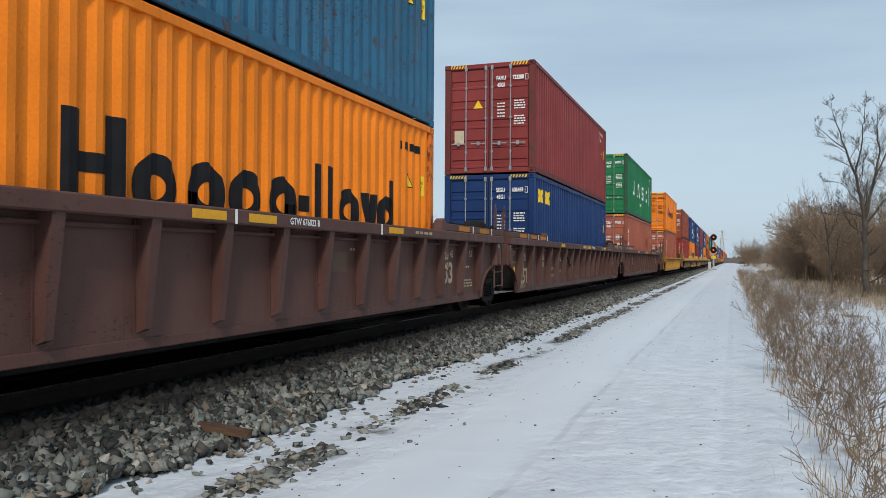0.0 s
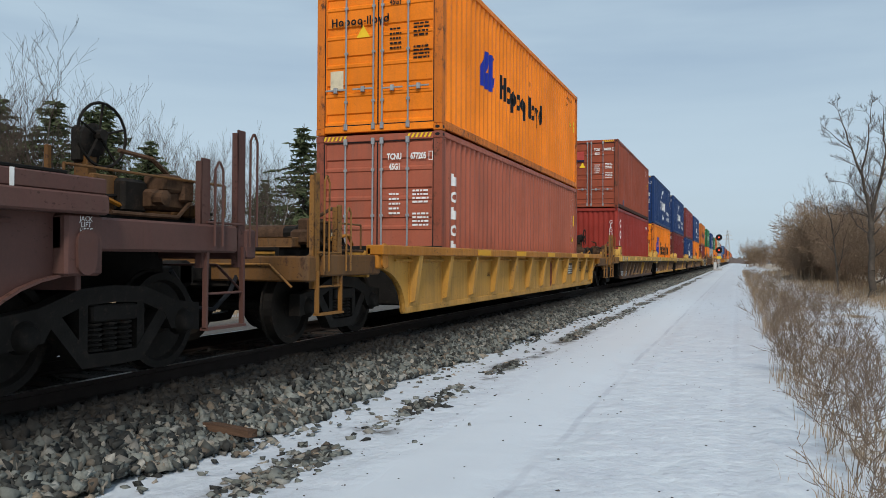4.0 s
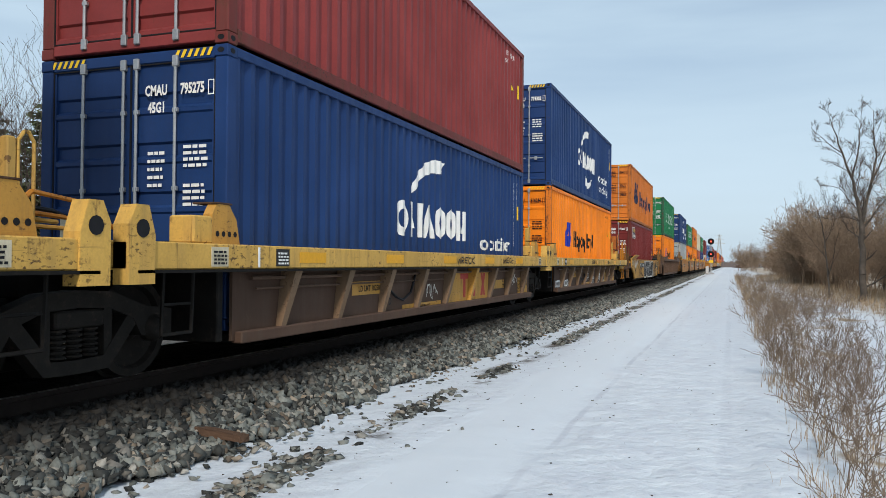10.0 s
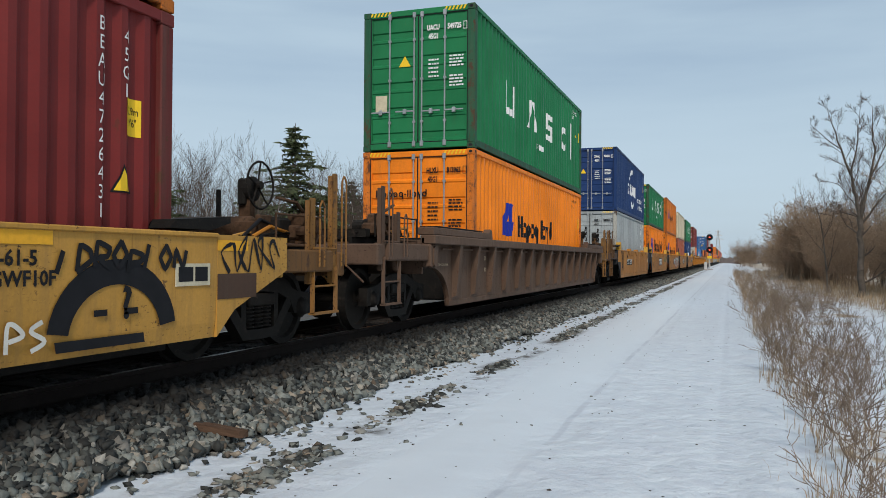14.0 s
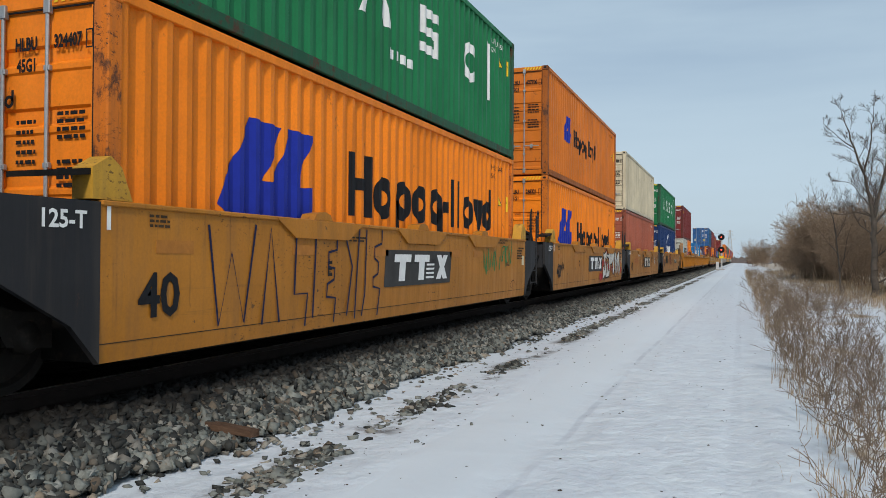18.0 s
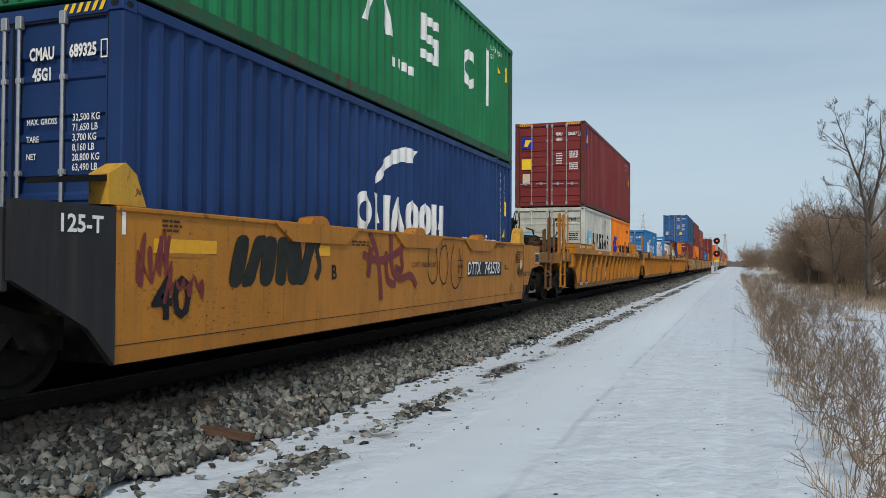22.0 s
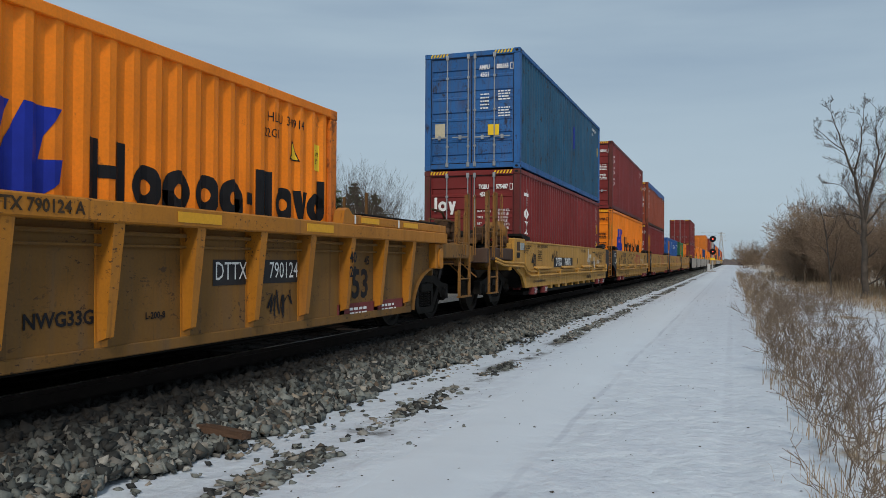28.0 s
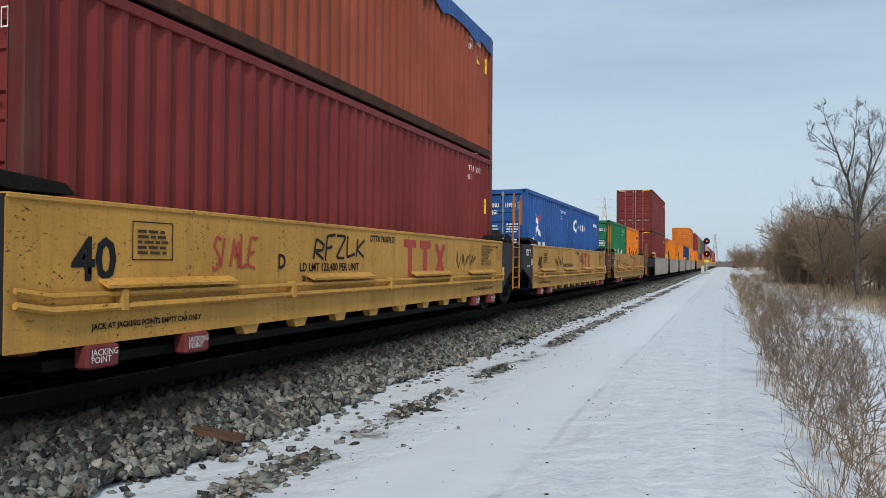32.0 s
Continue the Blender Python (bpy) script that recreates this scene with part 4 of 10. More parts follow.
def scribble(seed, w, h, t=0.03, loops=5):
    """A spray-painted tag: one wandering stroke, as short overlapping bars."""
    rng = random.Random(seed)
    knots, n = [], int(loops * 2.6)
    for i in range(n + 1):
        up = 1 if i % 2 else -1
        knots.append((w * ((i + 0.5) / (n + 1) - 0.5) + rng.gauss(0, 0.6) * w / n, h * 0.46 * up * rng.uniform(0.25, 1.0) + rng.gauss(0, 0.06) * h))
        if rng.random() < 0.22:
            knots.append((knots[-1][0] - rng.uniform(0.6, 1.3) * w / n, knots[-1][1] - up * h * rng.uniform(0.15, 0.5)))
    path = []
    for i in range(len(knots) - 1):
        p0, p1, p2, p3 = knots[max(i - 1, 0)], knots[i], knots[i + 1], knots[min(i + 2, len(knots) - 1)]
        for j in range(5):
            f = j / 5
            path.append(tuple(0.5 * (2 * b + (c - a) * 0.7 * f + (2 * a - 5 * b + 4 * c - d) * 0.5 * f * f * 1.2 + (c - b - (c - a) * 0.35 - (2 * a - 5 * b + 4 * c - d) * 0.3) * 2 * f * f * f)
                              for a, b, c, d in zip(p0, p1, p2, p3)))
    left, right, prev = [], [], None
    for i, p in enumerate(path):
        if prev:
            dx, dy = p[0] - prev[0], p[1] - prev[1]
            d = math.hypot(dx, dy) or 1
            tt = t * (0.75 + 0.35 * math.sin(i * 0.7))
            nx, ny, z = -dy / d * tt / 2, dx / d * tt / 2, 0.0016 * i / len(path)
            left.append((prev[0] + nx, prev[1] + ny, z))
            right.append((prev[0] - nx, prev[1] - ny, z))
        prev = p
    return [[right[i], right[i + 1], left[i + 1], left[i]] for i in range(len(left) - 1)]


def ribbon(path, t):
    """A flat band of width t along a path."""
    left, right = [], []
    for i, p in enumerate(path):
        a, b = path[max(i - 1, 0)], path[min(i + 1, len(path) - 1)]
        dx, dy = b[0] - a[0], b[1] - a[1]
        d = math.hypot(dx, dy) or 1
        nx, ny, z = -dy / d * t / 2, dx / d * t / 2, 0.0012 * i / len(path)
        left.append((p[0] + nx, p[1] + ny, z))
        right.append((p[0] - nx, p[1] - ny, z))
    return [[right[i], right[i + 1], left[i + 1], left[i]] for i in range(len(path) - 1)]


def sprayed(car, x, strokes, t, mat, bend=True, name="spray_tag", lift=0.004):
    """Free-hand spray strokes on a side; each goes through its bends (along, height) and is a part of its own."""
    for k, pts in enumerate(strokes):
        path = []
        for i in range(len(pts) - 1):
            p0, p1, p2, p3 = pts[max(i - 1, 0)], pts[i], pts[i + 1], pts[min(i + 2, len(pts) - 1)]
            for j in range(6 if bend else 1):
                f = j / 6
                path.append(tuple(0.5 * (2 * b + (c - a) * f + (2 * a - 5 * b + 4 * c - d) * f * f + (3 * b - a - 3 * c + d) * f ** 3) for a, b, c, d in zip(p0, p1, p2, p3)))
        path.append(pts[-1])
        letter(car, ribbon(path, t), mat, x, 0, 0, "side", name, lift=lift + 0.0013 * (k % 4))


HAND = {"A": "0,0 .5,1 1,0|.2,.4 .85,.4", "B": "0,0 .1,1 .8,.85 .2,.52 1,.3 0,0", "C": "1,.85 .4,1 0,.5 .4,0 1,.15", "D": "0,0 .1,1 .8,.8 1,.4 0,0", "E": "1,1 .1,.95 0,.1 .95,0|.05,.5 .7,.55", "F": "0,0 .1,.95 1,1|.05,.5 .7,.55",
        "G": "1,.9 .4,1 0,.4 .5,0 1,.3 .5,.45", "H": "0,0 .1,1|.9,0 1,1|.05,.5 .95,.5", "I": "0,0 .2,1", "K": "0,0 .1,1|1,1 .1,.45 1,0", "L": "0,1 .1,.1 .2,0 1,.1", "M": "0,0 .2,1 .5,.3 .8,1 1,0",
        "N": "0,0 .1,1 .9,0 1,1", "O": ".5,1 0,.5 .5,0 1,.5 .5,1", "P": "0,0 .1,1 .9,.8 .8,.5 .1,.4", "Q": ".5,1 0,.5 .5,0 1,.5 .5,1|.6,.3 1.1,-.2", "R": "0,0 .1,1 .9,.8 .8,.5 .1,.45 1,0",
        "S": "1,.9 .4,1 .1,.7 .9,.35 .6,0 0,.1", "T": "0,.95 1.1,1|.5,1 .45,0", "U": "0,1 .1,.1 .6,0 .9,.2 1,1", "V": "0,1 .5,0 1,1", "W": "0,1 .2,0 .5,.7 .8,0 1,1", "X": "0,0 1,1|0,1 1,0",
        "Y": "0,1 .5,.5|1,1 .3,-.2", "Z": "0,1 1,.95 0,.05 1,0", ".": ".2,.1 .35,.15"}


def hand_word(car, x, text, y0, y1, z, h, t, mat, seed=0):
    """A tag written by hand from y0 to y1, each letter in quick bent strokes."""
    rng = random.Random(seed)
    step = (y1 - y0) / len(text)
    out = []
    for i, ch in enumerate(text):
        if ch == " ":
            continue
        rise, tall = rng.uniform(-0.12, 0.12) * h, h * rng.uniform(0.85, 1.15)
        for stroke in HAND[ch].split("|"):
            pts = [tuple(float(q) for q in p.split(",")) for p in stroke.split()]
            pts = [(y0 + step * (i + 0.84 * a) + rng.gauss(0, 0.03) * step + 0.12 * h * b, z + rise + tall * b + rng.gauss(0, 0.03) * h) for a, b in pts]
            path = []
            for j in range(len(pts) - 1):
                p0, p1, p2, p3 = pts[max(j - 1, 0)], pts[j], pts[j + 1], pts[min(j + 2, len(pts) - 1)]
                for f in (0, 0.25, 0.5, 0.75):
                    g = 3 * f * f - 2 * f ** 3
                    path.append(tuple(b + (c - b) * g + 0.18 * ((c - a) * f * (1 - f) ** 2 - (d - b) * f * f * (1 - f)) for a, b, c, d in zip(p0, p1, p2, p3)))
            out += ribbon(path + [pts[-1]], t)
    letter(car, out, mat, x, 0, 0, "side", "spray_tag", lift=0.004)


SLASHED = ("7.64,1.08 7.70,1.20 7.68,1.29 7.85,1.25 8.40,1.37 8.40,1.04 8.00,1.14 8.26,.72 8.24,.52 7.94,.29 8.00,.48 7.54,.32 7.60,.80 7.70,.82 8.00,.67 7.96,.82 7.80,1.15",
           "8.44,1.20 8.86,1.36 8.90,1.05 8.50,1.16 8.56,.88 8.96,1.05 8.62,.80 8.66,.58 8.97,.72 8.90,.42 8.20,.39 8.40,.62", "8.62,1.22 9.15,1.39 9.20,.88 9.10,.36 9.00,.88 8.86,1.23",
           "9.20,1.24 9.50,1.40 9.98,1.37 9.56,.84 9.40,.33 9.50,.92 9.22,.84", "9.64,1.26 10.26,1.37 10.16,.72 10.35,.68 9.95,.46 9.80,.64 10.05,1.12 9.60,.84",
           "10.30,1.24 10.68,1.36 10.72,1.04 11.08,1.35 10.76,.92 10.48,.38 10.56,1.04 10.26,.40 10.42,.72", "10.84,1.16 11.45,1.40 11.70,.62 11.36,.42 11.50,1.04 11.12,.50 11.06,1.06 10.76,.40")


def slashed_word(car, x, fill, edge):
    """Seven tall slashed letters with pointed feet: pale fills inside heavy dark lines."""
    for i, text in enumerate(SLASHED):
        p = [tuple(float(q) for q in c.split(",")) for c in text.split()]
        lift = 0.003 + 0.0008 * i
        letter(car, [p], fill, x, 0, 0, "side", "tag_fill", lift=lift)
        letter(car, ribbon(p + p[:1], 0.06), edge, x, 0, 0, "side", "tag_outline", lift=lift + 0.0004)


def bubble_letters(seed, w, h, n):
    """Fat rounded forms that lean on one another."""
    rng = random.Random(seed)
    out = []
    for i in range(n):
        cx, lean, fat = -w / 2 + w * (i + 0.5) / n, rng.uniform(-0.1, 0.55), rng.uniform(0.85, 1.2)
        pts = []
        for k in range(22):
            a = 2 * math.pi * k / 22
            pinch = 1 - 0.34 * abs(math.cos(a)) ** 3 * (1 if i % 2 else 0.3)
            px = 0.54 * w / n * fat * math.copysign(abs(math.cos(a)) ** 0.7, math.cos(a)) * pinch
            py = 0.5 * h * math.copysign(abs(math.sin(a)) ** 0.75, math.sin(a)) * rng.uniform(0.97, 1.03)
            pts.append((cx + px + lean * py, py))
        out.append(pts)
    return out


def blob_letters(seed, w, h, n):
    """Bubble shapes of a large painted tag: fills for a row of swollen forms."""
    rng = random.Random(seed)
    out = []
    for i in range(n):
        cx = -w / 2 + w * (i + 0.5) / n
        pts = []
        for k in range(14):
            a = 2 * math.pi * (k + rng.uniform(-0.2, 0.2)) / 14
            r = rng.uniform(0.55, 0.85) if k % 2 else rng.uniform(0.85, 1.2)
            pts.append((cx + 0.56 * w / n * r * math.cos(a) + 0.12 * h * math.sin(a), 0.5 * h * r * math.copysign(abs(math.sin(a)) ** 0.5, math.sin(a))))
        out.append(pts)
    return out


def mural(car, x, y, z, w, h, n, fill, edge, seed, forms=None, grow_by=(1.13, 1.10), inner=0.05):
    """A bubble tag: dark outlines under pale fills, with loops drawn in."""
    for i, p in enumerate((forms or blob_letters)(seed, w, h, n)):
        cx = sum(a for a, _ in p) / len(p)
        letter(car, [[(cx + (a - cx) * grow_by[0], b * grow_by[1]) for a, b in p]], edge, x, y, z, "side", "tag_outline", lift=0.002)
        letter(car, [p], fill, x, y, z, "side", "tag_fill", lift=0.004 + 0.0005 * (i % 3))
        if inner:
            q, r = 0.22 * w / n, 0.24 * h
            curls = (((-1, 1.6), (-0.9, 0.2), (0.2, -0.6), (1, 0.3), (0.3, 0.8)), ((0.9, 1.7), (0.7, 0.4), (-0.3, 0.2), (-0.8, -1.5)), ((-1.1, -1.6), (-0.2, -0.4), (-0.5, 0.7), (0.6, 1.0), (0.7, 0.1)), ((0.0, 1.7), (-0.1, 0.5), (0.9, 0.2), (0.5, -1.6)))
            sprayed(car, x, ([(y + cx + a * q, z + b * r) for a, b in curls[(seed + i) % 4]],), inner, edge, True, "tag_stroke", 0.0065)


# ---- wheels and cars ----
def wheelset():
    m = Mesh()
    for s in (-1, 1):
        prof = [(0.06, 0.0), (0.06, 0.09), (0.03, 0.13), (0.015, 0.36), (0.065, 0.385), (0.065, 0.452), (-0.045, 0.460), (-0.05, 0.487), (-0.075, 0.487), (-0.078, 0.40), (-0.03, 0.36),
                (-0.04, 0.12), (-0.09, 0.085), (-0.09, 0.0)]
        m.lathe([(s * (0.755 + a), r) for a, r in prof], 32)
    return m.lathe([(-0.98, 0.07), (0.98, 0.07)], 12)


def side_frame():
    """Cast truck side: an arch over two bearings with a window for the springs and two triangular openings."""
    m = Mesh()
    for s in (-1, 1):
        m.prism([(s * 1.12, 0.36), (s * 1.12, 0.62), (s * 0.78, 0.66), (s * 0.36, 0.80), (0, 0.82), (0, 0.68), (s * 0.34, 0.66), (s * 0.62, 0.56), (s * 0.72, 0.40)], "x", -0.07, 0.07)
        m.prism([(s * 0.72, 0.58), (s * 0.34, 0.16), (0, 0.15), (0, 0.26), (s * 0.27, 0.27), (s * 0.56, 0.60)], "x", -0.065, 0.065)
        m.prism([(s * 0.28, 0.25), (s * 0.28, 0.70), (s * 0.37, 0.70), (s * 0.37, 0.22)], "x", -0.06, 0.06)
    m.box(-0.09, 0.09, -0.26, 0.26, 0.52, 0.66, 0.015)
    return m


def spring_pack():
    """One coil spring of the truck."""
    prof = []
    for i in range(6):
        z = 0.275 + i * 0.042
        prof += [(z, 0.05), (z + 0.010, 0.077), (z + 0.026, 0.077), (z + 0.034, 0.05)]
    return Mesh().lathe(prof, 10, (0.0, 0, 0), "z")


def cap():
    return Mesh().lathe([(-0.03, 0.125), (0.05, 0.125), (0.075, 0.095), (0.10, 0.09), (0.10, 0.0)], 14)


WHEELS = []   # (wheelset, thing's place, offset)


def truck(car, u, y, turning=True):
    b = part("truck", shared(("bolster",), lambda: Mesh().box(-0.95, 0.95, -0.19, 0.19, 0.42, 0.66, 0.03).box(-0.3, 0.3, -0.55, 0.55, 0.55, 0.74, 0.03)), DARK, car, at=(0, y, 0))
    for s in (-1, 1):
        part("side_frame", shared(("side_frame",), side_frame), CAST, b, at=(s * 1.0, 0, 0))
        for yy in (-0.17, 0.0, 0.17):
            if s > 0:
                part("spring", shared(("spring",), spring_pack), CAST, b, at=(1.0, yy, 0))
        for yy in (-0.89, 0.89):
            if s > 0:
                part("bearing_cap", shared(("cap",), cap, True), CAST, b, at=(s * 1.02, yy, 0.457))
    for yy in (-0.89, 0.89):
        w = part("wheelset", shared(("wheelset",), wheelset), CAST, b, at=(0, yy, 0.457))
        if turning:
            WHEELS.append((w, u + y + yy, yy))
    return b


def rib_prism(zt, zb, xi, xo_t, xo_b, w):
    """A tapered pressed stake: wide and deep under the chord, narrow at its slanted foot, with a thin weld flange behind."""
    m = Mesh()
    m.rings([[(xi, -w * 0.34, zb - 0.02), (xo_b, -w * 0.34, zb + 0.03), (xo_b, w * 0.34, zb + 0.03), (xi, w * 0.34, zb - 0.02)],
             [(xi, -w / 2, zt), (xo_t, -w / 2, zt), (xo_t, w / 2, zt), (xi, w / 2, zt)]])
    m.rings([[(xi + 0.03, -w * 0.55, zb - 0.05), (xi + 0.042, -w * 0.55, zb - 0.05), (xi + 0.042, w * 0.55, zb - 0.05), (xi + 0.03, w * 0.55, zb - 0.05)],
             [(xi + 0.03, -w * 0.72, zt), (xi + 0.042, -w * 0.72, zt), (xi + 0.042, w * 0.72, zt), (xi + 0.03, w * 0.72, zt)]])
    return m


def lean_rib(zt, zb, w, dy):
    """A stake of the deck cars: narrow at the foot and leaning towards the near end."""
    return Mesh().rings([[(1.30, -dy - w * 0.32, zb), (1.40, -dy - w * 0.32, zb), (1.40, -dy + w * 0.32, zb), (1.30, -dy + w * 0.32, zb)],
                         [(1.30, -w / 2, zt), (1.52, -w / 2, zt), (1.52, w / 2, zt), (1.30, w / 2, zt)]])


def pipe(parent, pts, mat, r=0.013, name="grab_iron"):
    return part(name, Mesh().pipe(pts, r, 6), mat, parent)


def loop_rail(parent, x, y, z0, z1, w, mat, r=0.018, name="hand_rail"):
    """An upright loop of round bar with rounded shoulders."""
    pts = [(x, y - w / 2, z0), (x, y - w / 2, z1 - 0.07), (x, y - w / 2 + 0.05, z1), (x, y + w / 2 - 0.05, z1), (x, y + w / 2, z1 - 0.07), (x, y + w / 2, z0)]
    return pipe(parent, pts, mat, r, name)


def ladder(parent, x, y, z0, z1, mat, w=0.55, flat=0.05, rungs=4, top_loop=True):
    """Climbing ladder at a joint: two flat posts with loops above, and round rungs."""
    lad = part("ladder", Mesh().box(x - 0.012, x + 0.012, y - w / 2 - flat / 2, y - w / 2 + flat / 2, z0, z1, 0.004)
               .box(x - 0.012, x + 0.012, y + w / 2 - flat / 2, y + w / 2 + flat / 2, z0, z1, 0.004), mat, parent)
    for i in range(rungs):
        z = z0 + 0.04 + (min(z1, 1.6) - z0) * i / rungs
        pipe(lad, [(x, y - w / 2, z), (x, y + w / 2, z)], mat, 0.013, "rung")
    if top_loop:
        for yy in (y - w / 2 - 0.02, y + w / 2 + 0.06):
            loop_rail(lad, x + 0.02, yy + 0.03, z1 - 0.55, z1 + 0.12, 0.11, mat, 0.013)
    return lad


def brake_wheel(parent, x, y, z, mat, r=0.28, spokes=5):
    w = Mesh()
    for i in range(18):
        a, b = 2 * math.pi * i / 18, 2 * math.pi * (i + 1) / 18
        w.tube((x, y + r * math.cos(a), z + r * math.sin(a)), (x, y + r * math.cos(b), z + r * math.sin(b)), 0.014, 5)
    for i in range(spokes):
        a = 2 * math.pi * i / spokes + 0.3
        w.tube((x - 0.04, y, z), (x, y + r * math.cos(a), z + r * math.sin(a)), 0.011, 5)
    w.lathe([(-0.06, 0.05), (0.02, 0.05)], 10, (x, y, z))
    return part("brake_wheel", w, mat, parent)


RUSTY = surface("rusty_grimy_casting", (0.085, 0.048, 0.028), 0.85, 0.1, 0.45, 9, 0.4, 0.01, second=(0.03, 0.02, 0.015))
SNOWP = surface("settled_snow", (0.74, 0.76, 0.79), 0.8, 0, 0.08, 3, 0.3, 0.02)


def platform(car, y_in, y_out, ztop, mat, rails, brake=False, snow=False, posts=0.85, seed=0, gear=None, tank=True, drop=None, apart=0.56):
    """Coupler end of a car over its truck: sills, deck plates, grating, coupler, hoses, posts with loops, steps."""
    d = 1 if y_out > y_in else -1
    gear = gear or P["car_grimy"]
    a, b = min(y_in, y_out), max(y_in, y_out)
    part("centre_sill", Mesh().box(-0.33, 0.33, a, b, 0.74, ztop - 0.16, 0.02), DARK, car)
    for s in (1, -1):
        part("side_sill", Mesh().box(*sorted((s * 1.16, s * 1.42)), a, b - (0.25 if d > 0 else 0) if d > 0 else b, ztop - 0.36, ztop - 0.10, 0.02) if d > 0
             else Mesh().box(*sorted((s * 1.16, s * 1.42)), a + 0.25, b, ztop - 0.36, ztop - 0.10, 0.02), mat, car)
    part("end_sill", Mesh().box(-1.40, 1.40, y_out - 0.09, y_out + 0.09, ztop - 0.42, ztop - 0.12, 0.02), mat, car)
    part("deck_plate", Mesh().box(-1.15, 1.15, a, b, ztop - 0.16, ztop - 0.12, 0.008), DARK, car)
    g = Mesh()
    for i in range(int((b - a) / 0.11)):
        g.box(-0.95, 0.95, a + 0.11 * i + 0.02, a + 0.11 * i + 0.065, ztop - 0.05, ztop - 0.02)
    part("walkway_grating", g.box(-0.95, -0.90, a, b, ztop - 0.12, ztop - 0.02).box(0.90, 0.95, a, b, ztop - 0.12, ztop - 0.02), DARK, car)
    cp = part("coupler", Mesh().box(-0.08, 0.08, min(y_out, y_out + d * 0.62), max(y_out, y_out + d * 0.62), 0.78, 0.96, 0.02)
              .box(-0.17, 0.13, y_out + d * 0.60 - 0.16, y_out + d * 0.60 + 0.16, 0.72, 1.02, 0.05).box(-0.28, 0.28, y_out - 0.03, y_out + 0.05, 0.70, 1.04, 0.02), CAST, car, "rusty cast coupler")
    pipe(cp, [(-1.1, y_out + d * 0.12, 0.98), (0.0, y_out + d * 0.12, 0.98), (0.9, y_out + d * 0.12, 0.98), (1.2, y_out + d * 0.12, 0.72)], rails, 0.014, "uncoupling_lever")
    pipe(car, [(0.42, y_out, 0.92), (0.44, y_out + d * 0.22, 0.66), (0.38, y_out + d * 0.45, 0.46), (0.22, y_out + d * 0.66, 0.50)], BLACK, 0.028, "air_hose")
    # posts at the corner, each a channel with a loop of bar
    drop = drop if drop is not None else 0.0 if posts >= 1.0 else 0.34
    for i, (x, yy) in enumerate(((1.37, y_out - d * 0.14), (1.37, y_out - d * (0.14 + apart)))):
        post = part("post", Mesh().box(x - 0.006, x + 0.006, yy - 0.066, yy + 0.066, ztop - 0.50, ztop + posts - drop * i, 0.004).box(x - 0.06, x + 0.006, yy - 0.066, yy - 0.054, ztop - 0.50, ztop + posts - 0.03 - drop * i).box(x - 0.06, x + 0.006, yy + 0.054, yy + 0.066, ztop - 0.50, ztop + posts - drop * i, 0.006), rails, car)
        loop_rail(post, x + 0.08, yy + 0.10, ztop - 0.30, ztop + posts - 0.03 - drop * i, 0.12, rails, 0.012)
    for z in (ztop - 0.08, ztop + 0.22, ztop + 0.52)[:3 if posts >= 1.0 else 1]:
        pipe(car, [(1.39, y_out - d * 0.14, z), (1.39, y_out - d * 0.70, z)], rails, 0.013, "rung")
    # hoses and cables looped over the deck
    for i, (m_, h_) in enumerate(((P["car_yellow"], 0.16), (BLACK, 0.24), (P["car_tan"], 0.10))):
        x = 1.02 - 0.13 * i
        pipe(car, [(x, y_in + d * 0.05, ztop + 0.04), (x + 0.06, y_in + d * 0.30, ztop + h_), (x, y_in + d * 0.75, ztop + h_ * 0.7), (x - 0.05, y_in + d * 1.1, ztop + 0.03)], m_, 0.022, "hose")
    part("post", Mesh().box(-1.31, -1.25, y_out - 0.03, y_out + 0.03, ztop - 0.5, ztop + posts, 0.008), gear, car)
    # stirrup step under the corner
    y2 = y_out - d * 0.42
    st = part("step", Mesh().box(1.36, 1.41, y2 - 0.30, y2 - 0.275, 0.40, ztop - 0.30).box(1.36, 1.41, y2 + 0.275, y2 + 0.30, 0.40, ztop - 0.30).box(1.34, 1.43, y2 - 0.30, y2 + 0.30, 0.385, 0.41), rails, car)
    pipe(st, [(1.385, y2 - 0.28, 0.72), (1.385, y2 + 0.28, 0.72)], rails, 0.013, "rung")
    # brake gear lying on the deck
    rng = random.Random(seed + 17)
    ym = (a + b) / 2
    part("brake_beam", Mesh().box(0.70, 0.80, a + 0.1, b - 0.1, ztop - 0.02, ztop + 0.07, 0.01).box(0.40, 1.10, ym + d * 0.72, ym + d * 0.84, ztop - 0.02, ztop + 0.10, 0.01), gear, car)
    if tank:
        part("air_reservoir", Mesh().lathe([(-0.70, 0.0), (-0.68, 0.10), (-0.62, 0.15), (0.44, 0.15), (0.50, 0.10), (0.52, 0.0)], 20, (0.28, ym + d * -0.25, ztop + 0.14)), RUSTY, car, smooth=True)
        part("reservoir_bracket", Mesh().box(0.86, 0.92, ym + d * -0.25 - 0.15, ym + d * -0.25 + 0.15, ztop - 0.1, ztop + 0.30, 0.012).box(0.60, 0.92, ym + d * -0.25 - 0.18, ym + d * -0.25 - 0.14, ztop - 0.1, ztop + 0.22, 0.008), gear, car)
